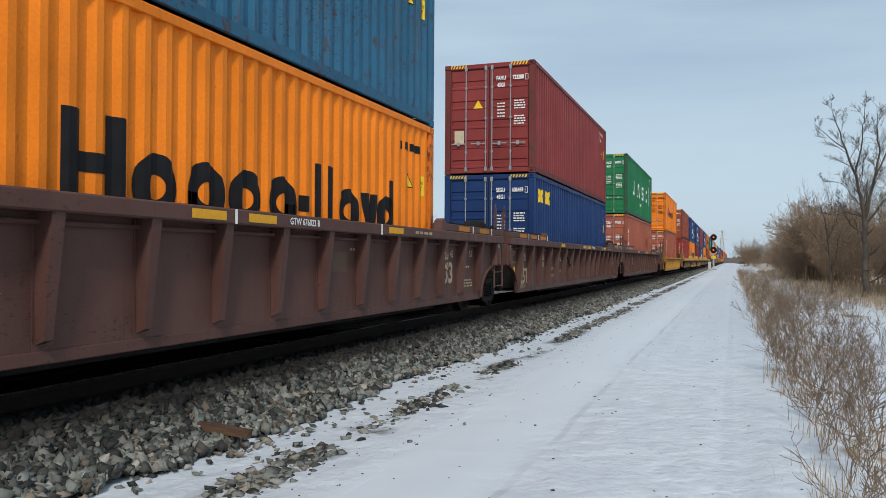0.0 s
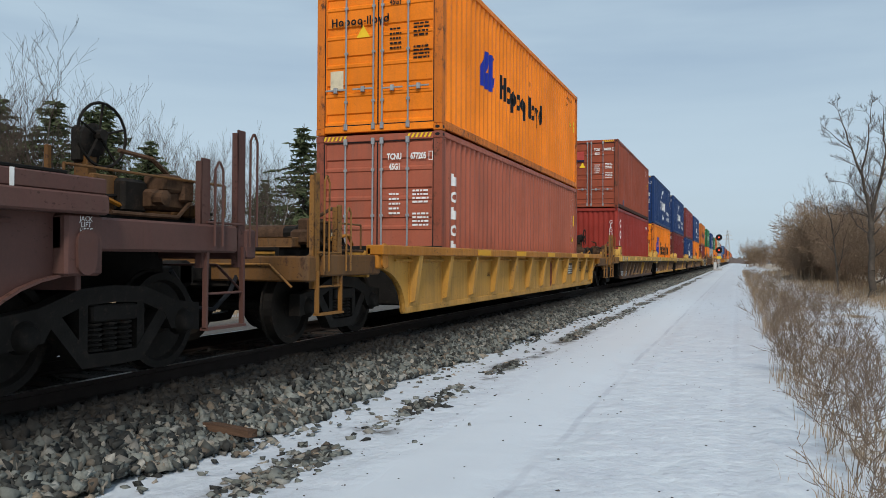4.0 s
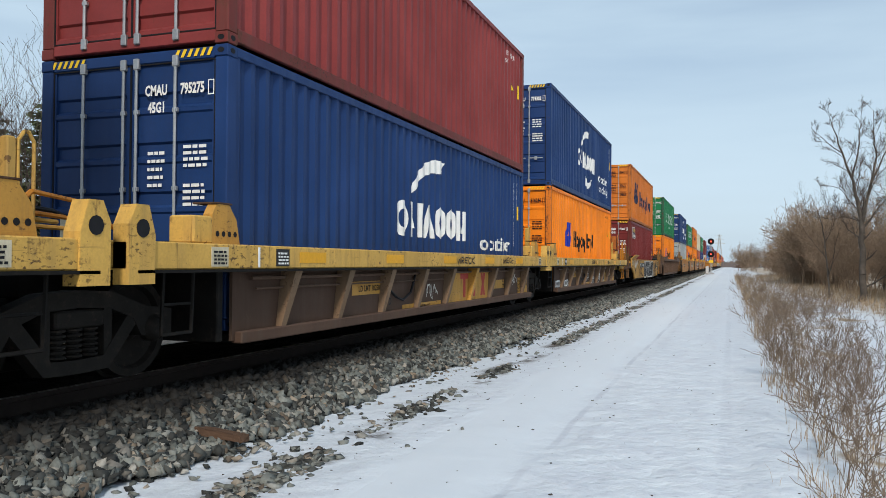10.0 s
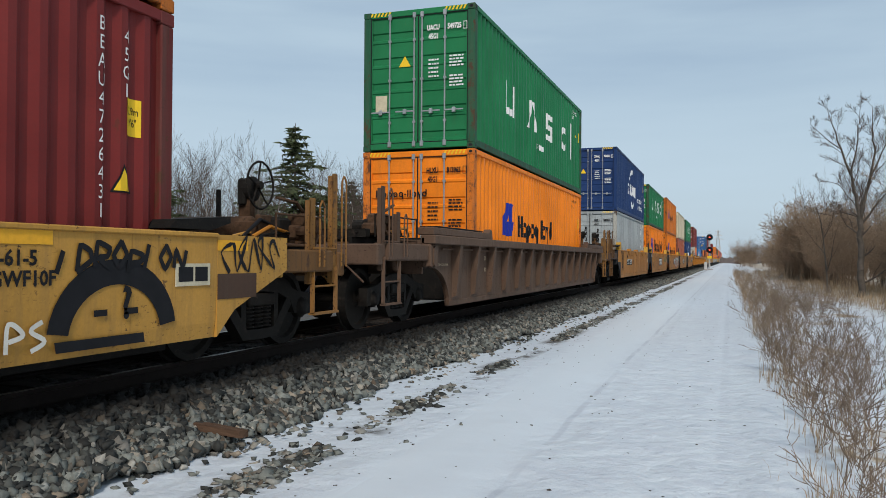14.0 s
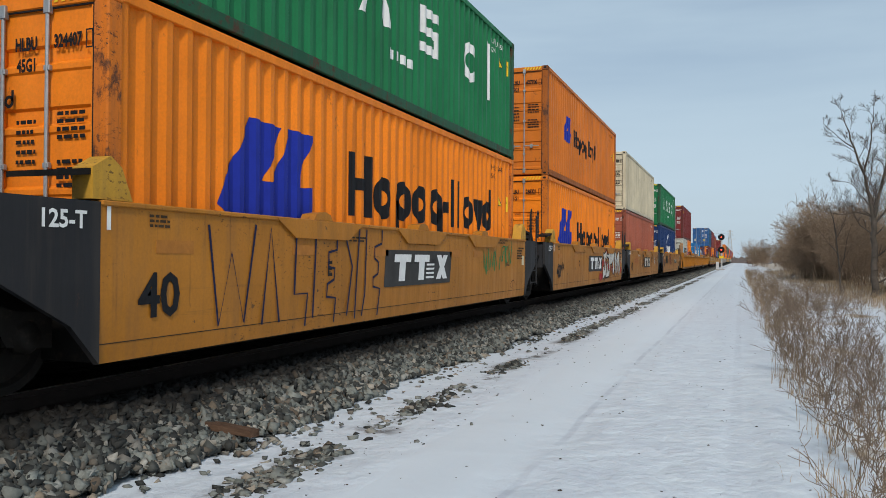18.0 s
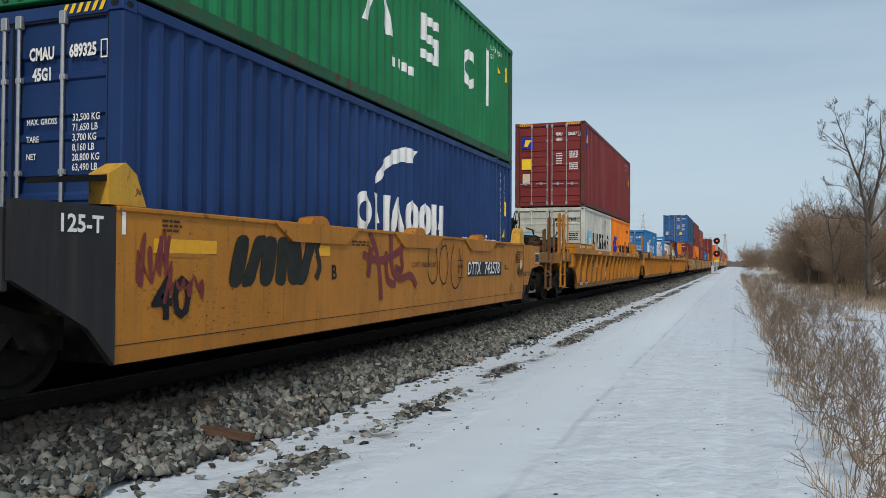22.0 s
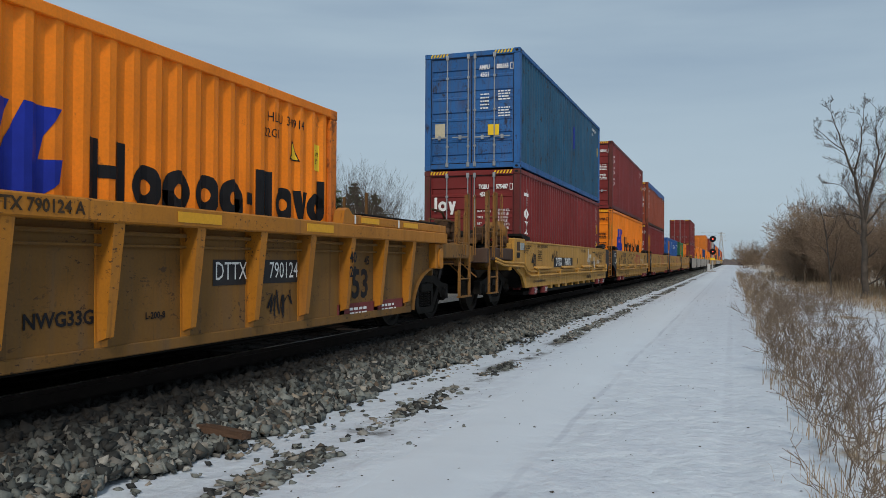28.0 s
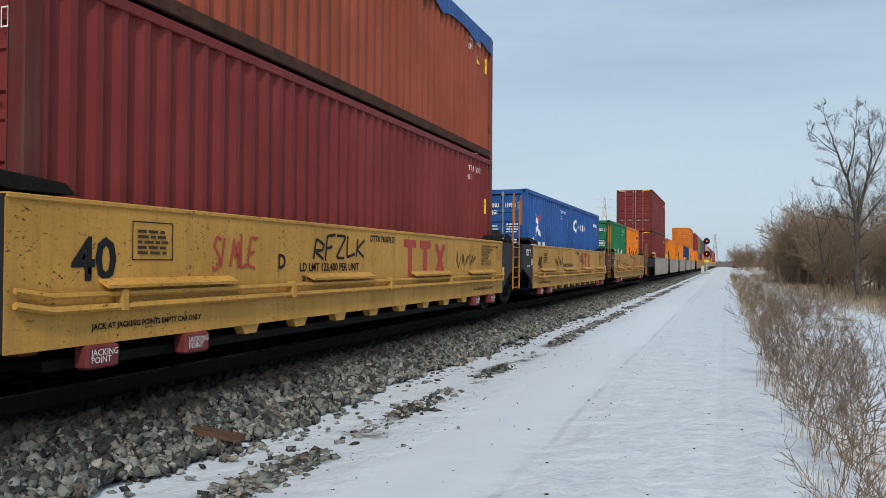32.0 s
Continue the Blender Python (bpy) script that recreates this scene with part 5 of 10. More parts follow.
    vb = part("valve_body", Mesh().box(0.88, 1.16, ym + d * 0.32 - 0.24, ym + d * 0.32 + 0.24, ztop + 0.02, ztop + 0.20, 0.03).box(0.94, 1.20, ym + d * 0.32 - 0.16, ym + d * 0.32 + 0.10, ztop + 0.18, ztop + 0.34, 0.025)
              .box(0.98, 1.22, ym + d * 0.32 + 0.06, ym + d * 0.32 + 0.22, ztop + 0.10, ztop + 0.30, 0.02).lathe([(-0.05, 0.0), (-0.05, 0.07), (0.06, 0.07), (0.08, 0.0)], 10, (1.18, ym + d * 0.32 - 0.20, ztop + 0.12)), RUSTY, car, "rusty brake valve")
    pipe(vb, [(1.10, ym + d * 0.32, ztop + 0.34), (1.14, ym + d * 0.05, ztop + 0.46), (1.05, ym - d * 0.25, ztop + 0.50)], RUSTY, 0.022, "air_pipe")
    pipe(vb, [(1.20, ym + d * 0.5, ztop + 0.10), (1.30, ym + d * 0.2, ztop - 0.05), (1.30, ym - d * 0.6, ztop - 0.05)], RUSTY, 0.02, "air_pipe")
    part("brake_valve", Mesh().box(0.70, 1.02, ym - 0.16, ym + 0.16, ztop - 0.02, ztop + 0.28, 0.03).lathe([(-0.12, 0.09), (0.12, 0.09)], 10, (0.62, ym, ztop + 0.18)), CAST, car)
    for i in range(3):
        x = 0.3 + 0.33 * i
        pipe(car, [(x, a + 0.1, ztop + 0.04), (x + rng.uniform(-0.1, 0.1), ym, ztop + rng.uniform(0.05, 0.14)), (x, b - 0.05, ztop + 0.03)], (rails, gear, CAST)[i], 0.016, "brake_rod")
    pipe(car, [(1.22, a + 0.2, ztop - 0.02), (1.22, a + 0.2, ztop + 0.30), (1.22, b - 0.2, ztop + 0.30), (1.22, b - 0.2, ztop - 0.02)], gear, 0.013, "hand_rail")
    if brake:
        part("brake_stand", Mesh().box(0.50, 0.66, ym - 0.2, ym - 0.08, ztop - 0.05, ztop + 0.72, 0.012), gear, car)
        part("brake_housing", Mesh().lathe([(-0.06, 0.0), (-0.06, 0.13), (0.05, 0.15), (0.08, 0.09), (0.08, 0.0)], 16, (0.62, ym - 0.13, ztop + 0.62)).box(0.52, 0.62, ym - 0.26, ym, ztop + 0.42, ztop + 0.74, 0.02), CAST, car)
        brake_wheel(car, 0.76, ym - 0.13, ztop + 0.66, CAST)
    if snow:
        part("snow_patch", Mesh().box(-0.9, 0.45, a + 0.25, b - 0.3, ztop - 0.02, ztop + 0.05, 0.02), SNOWP, car, "patch of settled snow")


def joint(car, y, ztop, mat, lad_mat, lad_top=2.1, lad_x=1.40, rungs=4, snow=False):
    """Articulated joint at the far end of a unit: saddle over the shared truck, deck plates, ladder."""
    part("saddle", Mesh().box(-1.22, 1.22, y - 0.75, y + 0.30, ztop - 0.52, ztop - 0.10, 0.03), mat, car)
    part("centre_sill", Mesh().box(-0.40, 0.40, y - 0.9, y + 0.75, 0.70, ztop - 0.30, 0.04), DARK, car)
    part("deck_plate", Mesh().box(-1.10, 1.10, y - 0.85, y + 0.15, ztop - 0.06, ztop - 0.02, 0.008), DARK, car)
    part("drain_grate", Mesh().box(-0.55, 0.55, y + 0.10, y + 0.55, ztop + 0.02, ztop + 0.06, 0.008), DARK, car)
    part("step_grating", Mesh().box(-0.5, 1.18, y - 0.55, y - 0.05, ztop + 0.10, ztop + 0.14, 0.01).box(1.10, 1.18, y - 0.5, y - 0.42, ztop - 0.1, ztop + 0.11).box(1.10, 1.18, y - 0.18, y - 0.10, ztop - 0.1, ztop + 0.11), DARK, car)
    part("bracket_plate", Mesh().prism([(-0.30, 0.0), (0.34, 0.0), (0.20, 0.22), (-0.12, 0.30)], "x", 1.02, 1.10), CAST, car, at=(0, y + 0.35, ztop - 0.02))
    part("brake_cylinder", Mesh().lathe([(-0.22, 0.0), (-0.22, 0.11), (0.18, 0.12), (0.24, 0.05), (0.24, 0.0)], 12, (0.72, y + 0.05, ztop + 0.26)), CAST, car)
    ladder(car, lad_x, y - 0.40, 0.46, lad_top, lad_mat, 0.58, 0.055, rungs)
    pipe(car, [(1.30, y - 0.6, ztop - 0.25), (1.33, y - 0.1, ztop - 0.42), (1.28, y + 0.45, ztop - 0.30)], DARK, 0.03, "air_hose")
    if snow:
        part("snow_patch", Mesh().box(-0.8, 0.6, y - 0.7, y + 0.0, ztop - 0.02, ztop + 0.03, 0.012), SNOWP, car, "patch of settled snow")


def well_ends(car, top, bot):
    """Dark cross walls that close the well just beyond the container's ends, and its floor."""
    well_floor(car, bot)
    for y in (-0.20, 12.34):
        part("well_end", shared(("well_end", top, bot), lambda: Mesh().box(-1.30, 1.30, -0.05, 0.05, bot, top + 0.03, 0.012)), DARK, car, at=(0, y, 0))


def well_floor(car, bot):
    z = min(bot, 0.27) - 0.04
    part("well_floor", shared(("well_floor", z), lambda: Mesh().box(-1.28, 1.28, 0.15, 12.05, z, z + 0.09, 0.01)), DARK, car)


def new_car(label, u, trucks, turning=True):
    car = new("well_car")
    tagged(car, label, "rail car", "cars of the freight train")
    MOVING.append((car, u, 0.0))
    for y in trucks:
        truck(car, u, y, turning)
    return car


def reflector(car, x, y, z, w=0.55, h=0.09, mat=None):
    part("reflector", Mesh().box(x, x + 0.004, y - w / 2, y + w / 2, z - h / 2, z + h / 2), mat or REFLECT, car)


def white_strip(car, x, y, z, h=0.11, w=0.035):
    part("white_strip", Mesh().box(x, x + 0.004, y - w / 2, y + w / 2, z - h / 2, z + h / 2), WHITE, car)


def write(car, x, items, mat):
    """Lettering on a car's side: (text, y, z, size[, material])."""
    for it in items:
        letter(car, it[0], it[4] if len(it) > 4 else mat, x, it[1], it[2], "side", size=it[3], line=0.95, bold=it[3] * 0.026)


def small_print(car, x, y, z, w, h, lines, mat, seed):
    letter(car, rows_of_bars(w, h, lines, seed, 0.55), mat, x, y, z, "side", "small_print")


def arch_curve(ya, d, bot, up, n=8):
    """Points of the wheel arch at one end: from the sheet's foot up and over towards the end at ya (d: +1 far end, -1 near end)."""
    return [(ya - d * (0.65 - 0.98 * (1 - math.cos(math.pi / 2 * i / n))), bot + (up - bot) * math.sin(math.pi / 2 * i / n)) for i in range(n + 1)]


def arch_side(y0, y1, bot, up, t):
    """Outline of a ribbed car's side with a rounded arch over the truck at either end."""
    return [*arch_curve(y1, 1, bot, up), (y1 + 0.45, up), (y1 + 0.45, t), (y0 - 0.45, t), (y0 - 0.45, up), *arch_curve(y0, -1, bot, up)[::-1]]


def arch_flange(ya, d, bot, up):
    """A bent strip that stiffens the edge of the wheel arch."""
    pts = arch_curve(ya, d, bot, up) + [(ya + d * 0.45, up)]
    return Mesh().rings([[(1.30, a, z), (1.39, a, z), (1.39, a, z + 0.022), (1.30, a, z + 0.022)] for a, z in pts])


def oval(w, h, x0, x1, n=16):
    """An upright slot-shaped plate, drawn along x."""
    pts = []
    for i in range(n):
        a = 2 * math.pi * i / n
        pts.append((w / 2 * math.cos(a), (h - w) / 2 * (1 if math.sin(a) >= 0 else -1) + w / 2 * math.sin(a)))
    return Mesh().prism(pts, "x", x0, x1)


def ribbed_car(label, u, y0, y1, top, bot, col, rib, panel, trucks, n_ribs=13, caps=True, pipes=1, black=(), maroon=False, chord=0.15, ribs=None):
    """Deep well car with stakes under a heavy top chord, raised end caps and brake pipes."""
    car = new_car(label, u, trucks)
    mat, ribm, pan = P[col], P[rib], P[panel]
    for s in (1, -1):
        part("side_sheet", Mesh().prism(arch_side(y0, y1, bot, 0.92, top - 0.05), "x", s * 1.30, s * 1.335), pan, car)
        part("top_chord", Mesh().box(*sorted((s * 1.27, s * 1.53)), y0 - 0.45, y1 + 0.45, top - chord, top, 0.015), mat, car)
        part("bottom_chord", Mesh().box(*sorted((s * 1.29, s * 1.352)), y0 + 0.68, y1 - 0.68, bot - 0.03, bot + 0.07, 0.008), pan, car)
        for i in range(n_ribs):
            y = ribs[i] if ribs else y0 + 0.98 + (y1 - y0 - 1.96) * i / (n_ribs - 1)
            rb = shared(("rib", top, bot, chord, bool(ribs)), lambda: rib_prism(top - chord, bot + 0.12, 1.30, 1.51, 1.425, 0.12 if ribs else 0.15))
            if s < 0:
                continue
            part("rib", rb, ribm, car, at=pose(0, y, 0, 0, 0, 0 if s > 0 else 180))
        if caps:
            for a, b in ((y0 - 0.45, 0.12), (12.08, y1 + 0.45)):
                part("end_cap", Mesh().box(*sorted((s * 1.22, s * 1.50)), a, b, top + 0.001, top + 0.125, 0.012), mat, car)
                part("cap_flap", Mesh().box(*sorted((s * 1.12, s * 1.47)), a + 0.35, b - 0.35, top + 0.127, top + 0.155, 0.006), DARK if s > 0 else mat, car)
            part("lock_bracket", Mesh().prism([(-0.10, 0), (0.16, 0), (0.12, 0.16), (0.02, 0.20), (-0.10, 0.12)], "x", *sorted((s * 1.36, s * 1.50))), mat, car, at=(0, 0.20, top + 0.002))
            part("lock_bracket", Mesh().prism([(-0.16, 0), (0.10, 0), (0.10, 0.12), (-0.02, 0.20), (-0.12, 0.16)], "x", *sorted((s * 1.36, s * 1.50))), mat, car, at=(0, 11.98, top + 0.002))
    for ya, d in ((y0, -1), (y1, 1)):
        part("arch_flange", arch_flange(ya, d, bot, 0.92), pan, car)
        post = part("end_post", Mesh().box(1.30, 1.46, *sorted((ya + d * 0.10, ya + d * 0.46)), 0.915, top - chord + 0.002, 0.02), mat, car)
        part("lifting_ring", oval(0.19, 0.34, 1.455, 1.485), mat, post, at=(0, ya + d * 0.28, 1.09))
        part("lifting_hole", oval(0.11, 0.24, 1.484, 1.4535), BLACK, post, at=(0, ya + d * 0.28, 1.09))
        letter(post, "JACK\nLIFT\nHERE", WHITE if col == "car_brown" else BLACK, 1.461, ya + d * 0.28, 1.29 if top > 1.4 else 1.0, "side", size=0.055, line=0.8)
    for i in range(pipes):
        z = top - chord - 0.07 - 0.10 * i
        pipe(car, [(1.375, y0 + 0.3, z), (1.375, y1 - 0.3, z)], pan, 0.02 if i == 0 else 0.013, "brake_pipe")
    well_ends(car, top, bot)
    for y in (y0 - 0.42, y1 + 0.36):
        part("bulkhead", Mesh().box(-1.29, 1.29, y, y + 0.06, 0.80, top - 0.08, 0.01), pan, car)
    for a, b in black:
        part("black_panel", Mesh().box(1.336, 1.341, a, b, bot + 0.22, top - chord - 0.01), P["car_black"], car, "black painted data panel")
        part("black_band", Mesh().box(1.5305, 1.535, a - 0.05, b + 0.05, top - chord + 0.003, top - 0.003), P["car_black"], car, "black painted length of chord")
        part("black_band", Mesh().box(1.5005, 1.505, a - 0.05, b + 0.05, top + 0.006, top + 0.118), P["car_black"], car, "black painted length of cap")
    if maroon:
        for a, b in ((y0 + 0.95, y0 + 3.1), (y1 - 3.1, y1 - 0.95)):
            part("jacking_strip", Mesh().box(1.336, 1.342, a, b, bot + 0.02, bot + 0.20), REDBOX, car, "dark red jacking strip")
            small_print(car, 1.343, (a + b) / 2 - 0.5, bot + 0.11, 0.5, 0.12, 2, WHITE, 3)
            small_print(car, 1.343, (a + b) / 2 + 0.5, bot + 0.11, 0.5, 0.12, 2, WHITE, 4)
    return car


def deck_car(label, u, trucks, y_a=-1.95, y_b=13.6, n_ribs=9, seed=0, first=False, last=False):
    """Well car with a wide pale deck edge over dark stakes; the deck runs on over the trucks."""
    car = new_car(label, u, trucks)
    top, bot, pale, dark = 1.22, 0.27, P["car_deck"], P["car_rusty"]
    for s in (1, -1):
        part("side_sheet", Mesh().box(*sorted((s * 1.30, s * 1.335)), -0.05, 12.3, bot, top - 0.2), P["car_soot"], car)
        part("deck_edge", Mesh().box(*sorted((s * 1.20, s * 1.54)), y_a, y_b, top - 0.235, top, 0.012), pale, car)
        part("lip", Mesh().box(*sorted((s * 1.25, s * 1.56)), y_a + 0.1, y_b - 0.1, top - 0.262, top - 0.236), DARK, car)
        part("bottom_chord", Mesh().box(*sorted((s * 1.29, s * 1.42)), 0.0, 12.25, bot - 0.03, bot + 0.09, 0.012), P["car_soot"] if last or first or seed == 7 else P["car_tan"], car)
        for i in range(n_ribs):
            y = 0.88 + 1.275 * i if last else 0.94 + 1.33 * i
            if s < 0 and i % 3:
                continue
            rb = shared(("lean_rib",), lambda: lean_rib(top - 0.25, bot + 0.06, 0.15, 0.14))
            part("rib", rb, P["car_tan"] if i == 5 and not last else P["car_stake"], car, at=pose(0, y, 0) if s > 0 else pose(0, y, 0, 0, 0, 180))
        for y, yy in ((y_a, 1), (y_b, -1)):
            if (y == y_a and first) or (y == y_b and last):
                continue
            part("eye_plate", Mesh().prism([(0, -0.30), (0.30 * yy, -0.30), (0.30 * yy, 0.10), (0.22 * yy, 0.34), (0.08 * yy, 0.34), (0, 0.18)], "x", *sorted((s * 1.40, s * 1.56))), pale, car, at=(0, y, top - 0.05))
            if s > 0:
                part("eye_hole", Mesh().lathe([(0.0, 0.075), (0.004, 0.075)], 12, (1.561, y + 0.15 * yy, top + 0.10)).moved(Matrix.Diagonal((1, 1, 1, 1))), BLACK, car)
    for y in (-0.75, 12.35):
        part("container_guide", Mesh().box(1.12, 1.40, y, y + 0.30, top + 0.002, top + 0.26, 0.015), pale, car)
        part("guide_plate", Mesh().prism([(0.27, 0.0), (0.72, 0.0), (0.66, 0.24), (0.54, 0.38), (0.34, 0.38), (0.27, 0.28)], "x", 1.30, 1.402), P["car_tan"], car, at=(0, y, top + 0.002))
        part("guide_cap", Mesh().box(1.14, 1.41, y + 0.32, y + 0.58, top + 0.382, top + 0.40, 0.004), RUSTY, car)
        for k in range(4):
            part("hole", shared(("guide_hole",), lambda: Mesh().lathe([(0, 0.028), (0.003, 0.028)], 8)), BLACK, car, at=(1.4035, y + 0.35 + 0.095 * k, top + 0.10))
    # patches of old yellow on the lower sheet
    for a, b, z0, z1 in ((2.6, 3.7, 0.62, 0.80), (4.3, 6.0, 0.30, 0.42), (9.1, 10.0, 0.52, 0.70), (11.2, 12.1, 0.30, 0.72)):
        part("old_paint_patch", Mesh().box(1.336, 1.3395, a, b, z0, z1), P["car_tan"], car, "patch of older yellow paint")
    pipe(car, [(1.39, 0.2, 0.89), (1.39, 12.1, 0.89)], dark, 0.02, "brake_pipe")
    pipe(car, [(1.38, 0.3, 0.78), (1.38, 6.0, 0.78)], dark, 0.012, "brake_pipe")
    for i in range(5):
        y = 0.9 + 2.35 * i + (seed % 3) * 0.3
        reflector(car, 1.541, y, top - 0.115, 0.6, 0.12)
    for i, y in enumerate((-0.55, 0.55, 12.6)):
        part("data_plate", Mesh().box(1.541, 1.545, y - 0.13, y + 0.13, top - 0.21, top - 0.03), P["cream"] if i != 1 else P["car_black"], car)
        small_print(car, 1.546, y, top - 0.12, 0.2, 0.14, 4, BLACK if i != 1 else WHITE, i)
    white_strip(car, 1.541, 0.1, top - 0.12, 0.2)
    well_ends(car, top, bot)
    for s in (-1, 1):
        part("stirrup", Mesh().pipe([(1.40, 6 + s * 6.95 - 0.2, top - 0.25), (1.38, 6 + s * 6.95 - 0.2, 0.42), (1.38, 6 + s * 6.95 + 0.2, 0.42), (1.40, 6 + s * 6.95 + 0.2, top - 0.25)], 0.018, 5)
             .pipe([(1.38, 6 + s * 6.95 - 0.2, 0.68), (1.38, 6 + s * 6.95 + 0.2, 0.68)], 0.014, 5), DARK, car)
    part("centre_sill", Mesh().box(-0.4, 0.4, y_a, -0.1, 0.72, 1.08, 0.03), DARK, car)
    part("centre_sill", Mesh().box(-0.4, 0.4, 12.4, y_b, 0.72, 1.08, 0.03), DARK, car)
    part("deck_plate", Mesh().box(-1.2, 1.2, y_a + 0.05, -0.15, 1.09, 1.13, 0.008), DARK, car)
    part("deck_plate", Mesh().box(-1.2, 1.2, 12.35, y_b - 0.05, 1.09, 1.13, 0.008), DARK, car)
    rng = random.Random(seed)
    for i in range(4):
        x = 0.2 + 0.24 * i
        pipe(car, [(x, 12.45, top + 0.02), (x + rng.uniform(-0.1, 0.1), 12.95, top + rng.uniform(0.08, 0.30)), (x + rng.uniform(-0.1, 0.1), y_b + 0.1, top + rng.uniform(0.02, 0.2))], pale if i % 2 else CAST, 0.02, "brake_rod")
    for i, (m_, h_) in enumerate(((P["car_yellow"], 0.34), (P["car_yellow"], 0.20), (BLACK, 0.26), (P["car_tan"], 0.12))):
        x = 1.15 - 0.12 * i
        pipe(car, [(x, 12.9, top + 0.06), (x + 0.05, 13.2, top + h_), (x - 0.03, 13.7, top + h_ * 0.9), (x, 14.1, top + 0.10)], m_, 0.02, "hose")
    part("brake_valve", Mesh().box(0.55, 0.85, 12.8, 13.1, 1.13, 1.45, 0.03).lathe([(-0.14, 0.08), (0.14, 0.08)], 10, (0.55, 12.95, 1.38)), CAST, car)
    po = part("post", Mesh().box(1.05, 1.13, 13.05, 13.13, 1.1, 1.95, 0.01), pale, car)
    loop_rail(po, 1.12, 13.22, 1.25, 2.0, 0.14, pale, 0.014)
    return car


def smooth_car(label, u, top, bot, col, end, trucks, y_near=-0.35, y_far=12.5, cut=0.7, folds=True, chamfer=True, turning=True, guide="yellow", shift=0.0):
    """Well car with plain sheet sides; end: colour of the stepped end plates over the trucks."""
    car = new_car(label, u, trucks, turning)
    mat, em = P[col], P[end]
    for s in (1, -1):
        prof = [(s * 1.39, bot), (s * 1.42, bot), (s * 1.436, bot + 0.14), (s * 1.45, bot + 0.54), (s * 1.45, top), (s * 1.40, top)] if chamfer else \
               [(s * 1.40, bot), (s * 1.46, bot), (s * 1.46, top), (s * 1.40, top)]
        part("side_sheet", Mesh().prism(prof, "y", y_near, y_far), mat, car)
        part("top_chord", Mesh().box(*sorted((s * 1.33, s * 1.475)), y_near, y_far, top - 0.03, top + 0.014, 0.01), mat, car)
        for ya, d in ((y_near, -1), (y_far, 1)):
            pts = [(ya, bot), (ya, top), (ya + d * cut, top), (ya + d * cut, 0.92), (ya + d * 0.28, 0.55 if bot < 0.35 else 0.70)]
            part("end_plate", Mesh().prism(pts, "x", *sorted((s * 1.395, s * 1.452))), em, car)
    for ya, d in ((y_near, -1), (y_far, 1)):
        part("bulkhead", Mesh().box(-1.39, 1.39, ya + d * cut - 0.03, ya + d * cut + 0.03, 0.84, top - 0.06, 0.01), em, car)
    well_ends(car, top, bot)
    if folds:
        # folded stiffeners along the top edge
        for y in (3.4 + shift, 6.5 + shift, 9.6 + shift):
            part("folded_stiffener", Mesh().prism([(-1.0, 0.0), (1.0, 0.0), (0.62, -0.20), (-0.62, -0.20)], "x", 1.451, 1.481), mat, car, at=(0, y, top))
            part("lifting_lug", Mesh().prism([(-0.22, 0), (0.22, 0), (0.16, 0.07), (0.05, 0.10), (-0.16, 0.07)], "x", 1.28, 1.47), mat, car, at=(0, y, top + 0.014))
    g = P["car_guide"] if guide == "yellow" else mat
    for y, d in ((y_near + 0.05, -1), (y_far - 0.05, 1)):
        if guide == "yellow":
            part("container_guide", Mesh().prism([(0, 0), (-0.42 * d, 0), (-0.30 * d, 0.26), (-0.18 * d, 0.34), (0.0, 0.24)], "x", 1.24, 1.44), g, car, at=(0, y + 0.12 * d, top + 0.02))
            part("guide_flap", Mesh().prism([(0, 0.18), (0.5 * d, 0.12), (0.5 * d, 0.16), (0, 0.23)], "x", 1.15, 1.42), DARK, car, at=(0, y + 0.12 * d, top + 0.02))
        else:
            part("container_guide", Mesh().prism([(0, 0.02), (-0.6 * d, 0.02), (-0.5 * d, 0.10), (0.3 * d, 0.16), (0.3 * d, 0.10)], "x", 1.10, 1.42), DARK, car, at=(0, y, top + 0.02))
    return car

# ---- the train, from its first visible car to its tail ----
BASE = 0.36     # floor of the wells above the rail


def stack(u, low, high=None, plain=False):
    """Containers in one well. low and high: (colour, label, options)."""
    col, label, o = low
    c, h = container(label, col, u, BASE, plain=plain, **o)
    d = None
    if high:
        col, label, o = high
        d, _ = container(label, col, u, BASE + h + 0.012, plain=plain, **o)
    return c, d


L40, L20 = 12.192, 6.058
UNITS = {0: 0.4, 1: 19.85, 2: 38.93, 3: 62.46, 4: 83.78, 5: 99.24, 6: 114.86, 7: 130.41, 8: 145.79, 9: 165.17, 10: 186.46, 11: 207.84, 12: 223.32, 13: 238.84,
         14: 254.14, 15: 270.25, 16: 291.77, 17: 311.3, 18: 330.53, 19: 352.05, 20: 367.7, 21: 383.09, 22: 398.5, 23: 413.97}

